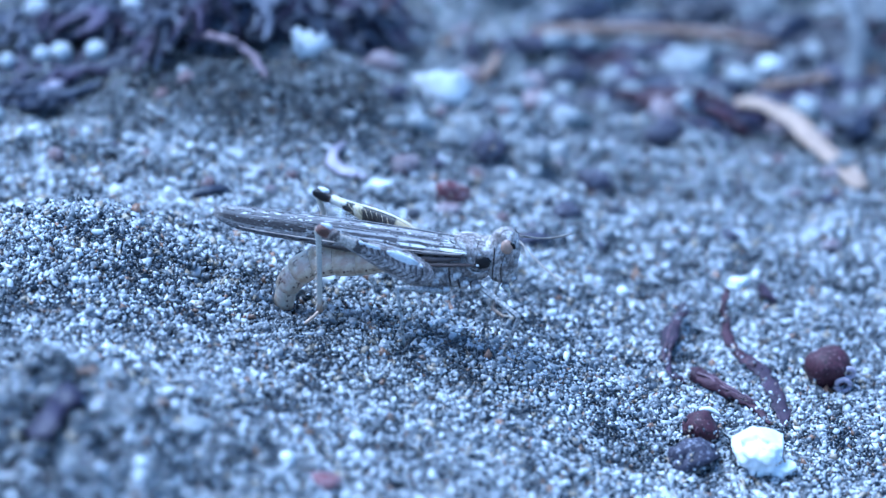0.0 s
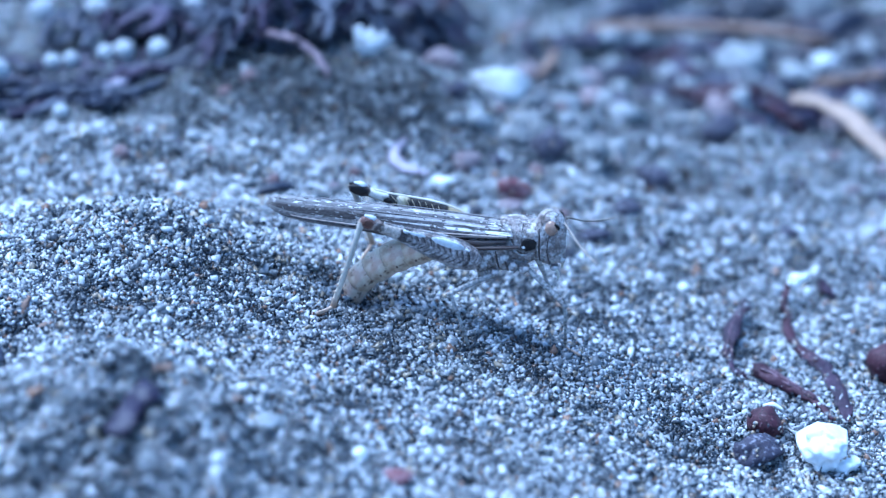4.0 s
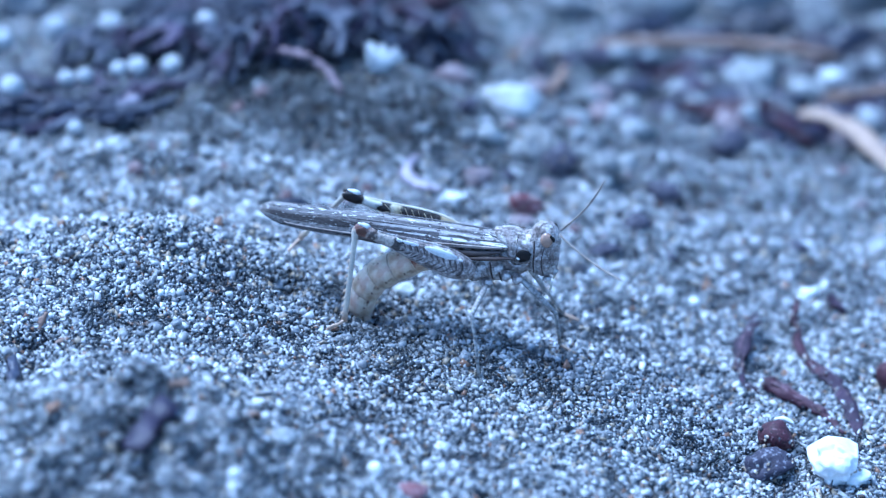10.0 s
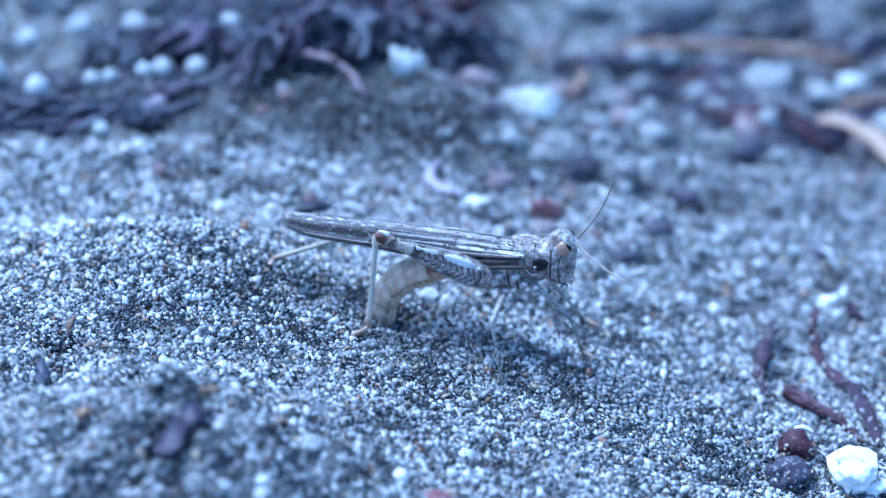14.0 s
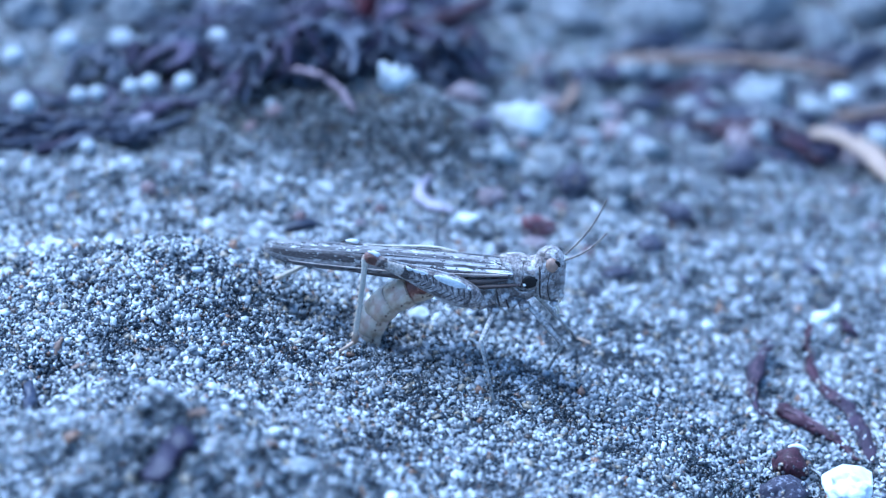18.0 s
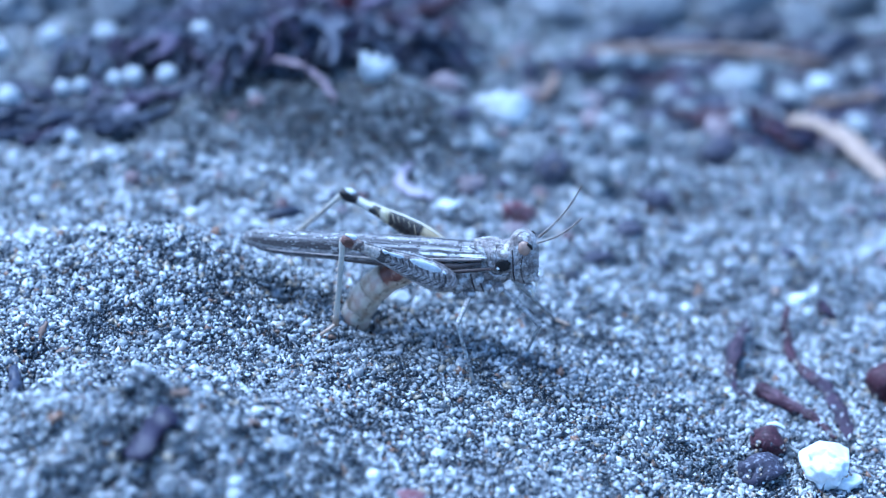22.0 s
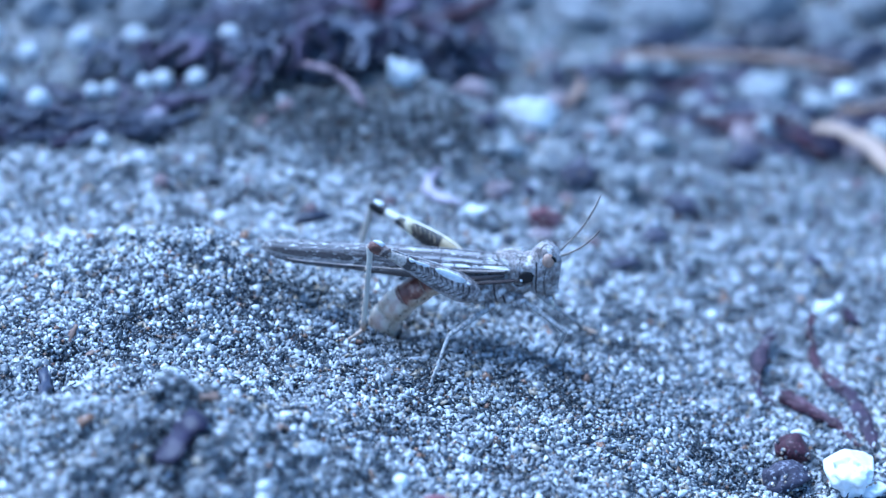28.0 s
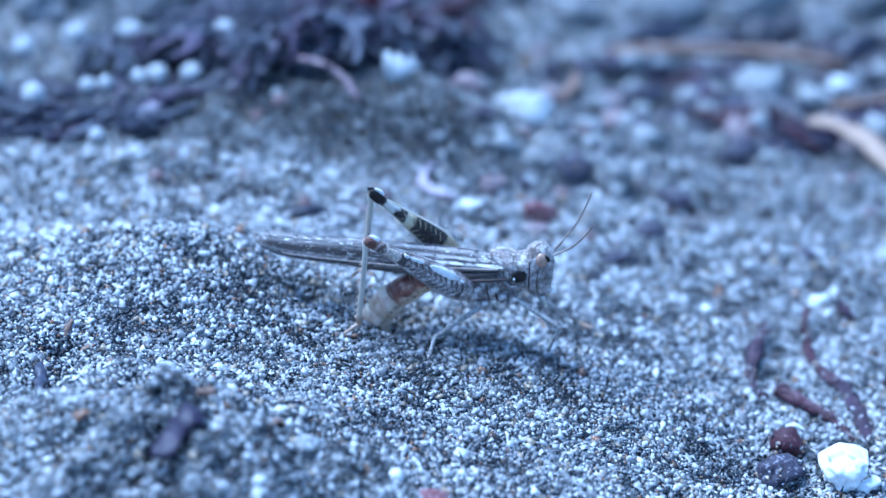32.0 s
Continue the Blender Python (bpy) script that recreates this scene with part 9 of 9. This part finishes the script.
    walk(moving["feeler_far"], [
        (0, pose(0.00845, 0.0006, 0.0033, -4.66, 17.25, 51.30)),
        (1, pose(0.00845, 0.0006, 0.0033, -2.41, 21.66, 54.93)),
        (2, pose(0.00845, 0.0006, 0.0033, -1.01, 26.99, 65.19)),
        (3.5, pose(0.00845, 0.0006, 0.0033, 0.03, 32.74, 74.32)),
        (5.5, pose(0.00845, 0.0006, 0.0033, 1.87, -59.63, -17.17)),
        (6, pose(0.00845, 0.0006, 0.0033, 1.20, -60.67, -9.29)),
        (7, pose(0.00845, 0.0006, 0.0033, 2.14, -63.28, -14.32)),
        (8, pose(0.00845, 0.0006, 0.0033, 2.67, -61.25, -19.03)),
        (9, pose(0.00845, 0.0006, 0.0033, 1.62, -59.59, -14.40)),
        (10, pose(0.00845, 0.0006, 0.0033, 1.93, -59.15, -19.86)),
        (11, pose(0.00845, 0.0006, 0.0033, 1.64, -55.33, -20.84)),
        (12, pose(0.00845, 0.0006, 0.0033, 1.01, -54.31, -13.22)),
        (13, pose(0.00845, 0.0006, 0.0033, 1.15, -60.98, -12.38)),
        (14.5, pose(0.00845, 0.0006, 0.0033, 1.14, -67.36, -11.68)),
        (16.5, pose(0.00845, 0.0006, 0.0033, 0.93, -64.04, -16.94)),
        (17, pose(0.00845, 0.0006, 0.0033, 0.75, -62.53, -15.57)),
        (18, pose(0.00845, 0.0006, 0.0033, 0.39, -61.32, -14.68)),
        (19, pose(0.00845, 0.0006, 0.0033, 0.23, -61.48, -12.67)),
        (20.5, pose(0.00845, 0.0006, 0.0033, -0.13, -61.45, -15.43)),
        (22, pose(0.00845, 0.0006, 0.0033, -0.65, -55.87, -13.62)),
        (23, pose(0.00845, 0.0006, 0.0033, -0.80, -61.71, -13.36)),
        (24, pose(0.00845, 0.0006, 0.0033, -0.37, -60.04, -12.61)),
        (25, pose(0.00845, 0.0006, 0.0033, 0.77, -59.24, -13.01)),
        (26, pose(0.00845, 0.0006, 0.0033, 1.17, -62.27, -17.86)),
        (28.5, pose(0.00845, 0.0006, 0.0033, 1.42, -63.01, -19.67)),
        (30, pose(0.00845, 0.0006, 0.0033, 1.51, -63.68, -25.71)),
        (32, pose(0.00845, 0.0006, 0.0033, 1.60, -66.39, -14.07)),
    ])
    walk(moving["feeler_near"], [
        (0, pose(0.00845, -0.0006, 0.0033, 4.58, -1.59, -54.94)),
        (1, pose(0.00845, -0.0006, 0.0033, 2.09, 3.28, -50.24)),
        (2, pose(0.00845, -0.0006, 0.0033, 0.80, 4.40, -54.07)),
        (3.5, pose(0.00845, -0.0006, 0.0033, -0.02, -1.24, -61.03)),
        (5.5, pose(0.00845, -0.0006, 0.0033, 2.09, 11.19, -35.15)),
        (6, pose(0.00845, -0.0006, 0.0033, 2.40, 8.96, -34.76)),
        (7, pose(0.00845, -0.0006, 0.0033, 2.64, 6.04, -35.72)),
        (8, pose(0.00845, -0.0006, 0.0033, 2.86, 5.58, -39.22)),
        (9, pose(0.00845, -0.0006, 0.0033, 1.86, 11.80, -29.68)),
        (10, pose(0.00845, -0.0006, 0.0033, 1.67, 12.60, -30.57)),
        (11, pose(0.00845, -0.0006, 0.0033, 1.30, 17.61, -25.88)),
        (12, pose(0.00845, -0.0006, 0.0033, 1.19, 17.29, -24.23)),
        (13, pose(0.00845, -0.0006, 0.0033, 1.67, 6.12, -35.75)),
        (14.5, pose(0.00845, -0.0006, 0.0033, 1.66, -1.38, -44.44)),
        (16.5, pose(0.00845, -0.0006, 0.0033, 1.38, -43.93, -43.84)),
        (17, pose(0.00845, -0.0006, 0.0033, 1.27, -45.84, -41.56)),
        (18, pose(0.00845, -0.0006, 0.0033, 0.72, -45.39, -42.82)),
        (19, pose(0.00845, -0.0006, 0.0033, 0.47, -45.93, -41.24)),
        (20.5, pose(0.00845, -0.0006, 0.0033, -0.21, -46.02, -41.47)),
        (22, pose(0.00845, -0.0006, 0.0033, -1.20, -40.49, -36.83)),
        (23, pose(0.00845, -0.0006, 0.0033, -1.50, -46.17, -40.64)),
        (24, pose(0.00845, -0.0006, 0.0033, -0.75, -44.86, -39.52)),
        (25, pose(0.00845, -0.0006, 0.0033, 1.74, -44.74, -43.17)),
        (26, pose(0.00845, -0.0006, 0.0033, 2.08, -47.09, -50.51)),
        (28.5, pose(0.00845, -0.0006, 0.0033, 2.14, -44.92, -49.62)),
        (30, pose(0.00845, -0.0006, 0.0033, 1.79, -45.13, -52.31)),
        (32, pose(0.00845, -0.0006, 0.0033, 3.24, -48.26, -49.70)),
    ])
    walk(segments[0], [
        (0, pose(0.0006, 0, 0, 0.00, 2.29, -180.00)),
        (2, pose(0.0006, 0, 0, -0.00, 2.47, 180.00)),
        (2.5, pose(0.0006, 0, 0, 0.00, 2.43, -180.00)),
        (6, pose(0.0006, 0, 0, 0.00, 2.88, -180.00)),
        (10, pose(0.0006, 0, 0, 0.00, 2.93, -180.00)),
        (14, pose(0.0006, 0, 0, 0.00, 2.82, -180.00)),
        (20, pose(0.0004, 0, -0.000007, 0.00, 3.40, -180.00)),
        (26, pose(0.0001, 0, -0.000017, 0.00, 6.17, -180.00)),
        (32, pose(-0.0002, 0, -0.000027, -0.00, 8.73, 180.00)),
    ])
    walk(segments[1], [
        (0, pose(-0.000349, 0, -0.000032, 0.00, 5.30, -180.00)),
        (2, pose(-0.000438, 0, -0.000035, -0.00, 7.65, 180.00)),
        (2.5, pose(-0.000461, 0, -0.000035, 0.00, 7.19, -180.00)),
        (6, pose(-0.000716, 0, -0.000044, 0.00, 12.45, -180.00)),
        (10, pose(-0.000972, 0, -0.000052, 0.00, 14.50, -180.00)),
        (14, pose(-0.001262, -0, -0.000075, 0.00, 17.01, -180.00)),
        (20, pose(-0.001794, -0, -0.000137, 0.00, 15.61, -180.00)),
        (26, pose(-0.002128, -0, -0.000257, 0.00, 29.27, -180.00)),
        (32, pose(-0.002457, 0, -0.000373, -0.00, 34.33, 180.00)),
    ])
    walk(segments[2], [
        (0, pose(-0.002288, -0, -0.000211, 0.00, 14.94, -180.00)),
        (2, pose(-0.002364, 0, -0.000293, -0.00, 22.22, 180.00)),
        (2.5, pose(-0.002389, -0, -0.000279, 0.00, 19.59, -180.00)),
        (6, pose(-0.002704, -0, -0.000483, 0.00, 29.40, -180.00)),
        (10, pose(-0.002993, -0, -0.000575, 0.00, 29.54, -180.00)),
        (14, pose(-0.003258, -0, -0.000686, 0.00, 30.45, -180.00)),
        (20, pose(-0.003909, -0, -0.000728, 0.00, 25.96, -180.00)),
        (26, pose(-0.004078, -0, -0.001351, 0.00, 39.23, -180.00)),
        (32, pose(-0.004348, 0, -0.001665, -0.00, 39.04, 180.00)),
    ])
    walk(segments[3], [
        (0, pose(-0.004171, -0, -0.000714, 0.00, 17.11, -180.00)),
        (2, pose(-0.004166, 0, -0.001029, -0.00, 23.76, 180.00)),
        (2.5, pose(-0.004224, -0, -0.000932, 0.00, 23.73, -180.00)),
        (6, pose(-0.004487, -0, -0.001487, 0.00, 32.33, -180.00)),
        (10, pose(-0.004818, -0, -0.001609, -0.00, 32.17, 180.00)),
        (14, pose(-0.005068, -0, -0.00175, -0.00, 25.46, 180.00)),
        (20, pose(-0.005884, -0, -0.001689, -0.00, 40.29, 180.00)),
        (26, pose(-0.005821, -0, -0.002774, -0.00, 47.25, 180.00)),
        (32, pose(-0.006133, 0, -0.003113, 0.00, 55.42, -180.00)),
    ])
    walk(segments[4], [
        (0, pose(-0.006034, -0, -0.001287, -0.00, 8.66, 180.00)),
        (2, pose(-0.005948, 0, -0.001814, 0.00, 10.40, -180.00)),
        (2.5, pose(-0.00601, -0, -0.001716, -0.00, 21.05, 180.00)),
        (6, pose(-0.006219, -0, -0.002584, 0.00, 29.60, -180.00)),
        (10, pose(-0.006595, -0, -0.002727, -0.00, 38.42, 180.00)),
        (14, pose(-0.006962, -0, -0.002652, 0.00, 42.86, -180.00)),
        (20, pose(-0.007555, -0, -0.003106, -0.00, 55.52, 180.00)),
        (26, pose(-0.007343, 0, -0.004421, -0.00, 70.71, 180.00)),
        (32, pose(-0.007432, 0, -0.004997, -0.00, 75.85, 180.00)),
    ])
    walk(segments[5], [
        (0, pose(-0.007958, -0, -0.00158, -0.00, 17.48, 180.00)),
        (2, pose(-0.007859, 0, -0.002164, 0.00, 17.64, -180.00)),
        (2.5, pose(-0.007829, 0, -0.002417, -0.00, 25.22, 180.00)),
        (6, pose(-0.008001, -0, -0.003596, -0.00, 43.64, 180.00)),
        (10, pose(-0.008233, 0, -0.004026, 0.00, 60.47, -180.00)),
        (14, pose(-0.008486, -0, -0.004066, -0.00, 68.62, 180.00)),
        (20, pose(-0.008797, 0, -0.004915, -0.00, 68.28, 180.00)),
        (26, pose(-0.00808, 0, -0.006526, 0.00, 89.04, -180.00)),
        (32, pose(-0.007991, 0, -0.007215, 0.00, 88.64, -180.00)),
    ])
    walk(segments[6], [
        (0, pose(-0.009803, -0, -0.002162, 0.00, 41.81, -180.00)),
        (2, pose(-0.009706, 0, -0.002752, -0.00, 38.77, 180.00)),
        (2.5, pose(-0.009589, 0, -0.003246, 0.00, 39.66, -180.00)),
        (6, pose(-0.009475, 0, -0.005002, -0.00, 64.12, 180.00)),
        (10, pose(-0.009262, 0, -0.005843, -0.00, 79.39, 180.00)),
        (14, pose(-0.009246, -0, -0.006006, -0.00, 84.97, 180.00)),
        (20, pose(-0.00961, 0, -0.006955, 0.00, 80.40, -180.00)),
        (26, pose(-0.008117, 0, -0.008773, -180.00, 85.77, 0.00)),
        (32, pose(-0.008046, 0, -0.009512, 180.00, 87.55, -0.00)),
    ])
    walk(segments[7], [
        (0, pose(-0.011247, -0, -0.003452, 0.00, 65.07, -180.00)),
        (2, pose(-0.011218, 0, -0.003966, 0.00, 59.73, -180.00)),
        (2.5, pose(-0.011086, 0, -0.004487, 0.00, 54.32, -180.00)),
        (6, pose(-0.010366, 0, -0.006838, 0.00, 83.36, -180.00)),
        (10, pose(-0.009647, 0, -0.0079, 0.00, 89.82, -180.00)),
        (14, pose(-0.00943, 0, -0.008095, 180.00, 89.49, -0.00)),
        (20, pose(-0.009976, -0, -0.009121, 0.00, 87.40, -180.00)),
        (26, pose(-0.007952, 0, -0.011017, -180.00, 85.39, 0.00)),
        (32, pose(-0.007948, -0, -0.01181, 180.00, 87.55, -0.00)),
    ])
    walk(segments[8], [
        (0, pose(-0.012064, -0, -0.005211, -0.00, 87.51, 180.00)),
        (2, pose(-0.012196, 0, -0.005642, -0.00, 81.54, 180.00)),
        (2.5, pose(-0.012219, -0, -0.006065, -0.00, 69.76, 180.00)),
        (6, pose(-0.010602, 0, -0.008868, 180.00, 85.69, -0.00)),
        (10, pose(-0.009654, 0, -0.009998, 180.00, 87.68, -0.00)),
        (14, pose(-0.009411, 0, -0.010195, 180.00, 89.45, -0.00)),
        (20, pose(-0.010076, -0, -0.011319, 0.00, 88.11, -180.00)),
        (26, pose(-0.007771, 0, -0.013259, -180.00, 85.39, 0.00)),
        (32, pose(-0.007849, -0, -0.014108, 180.00, 87.55, -0.00)),
    ])


motions()
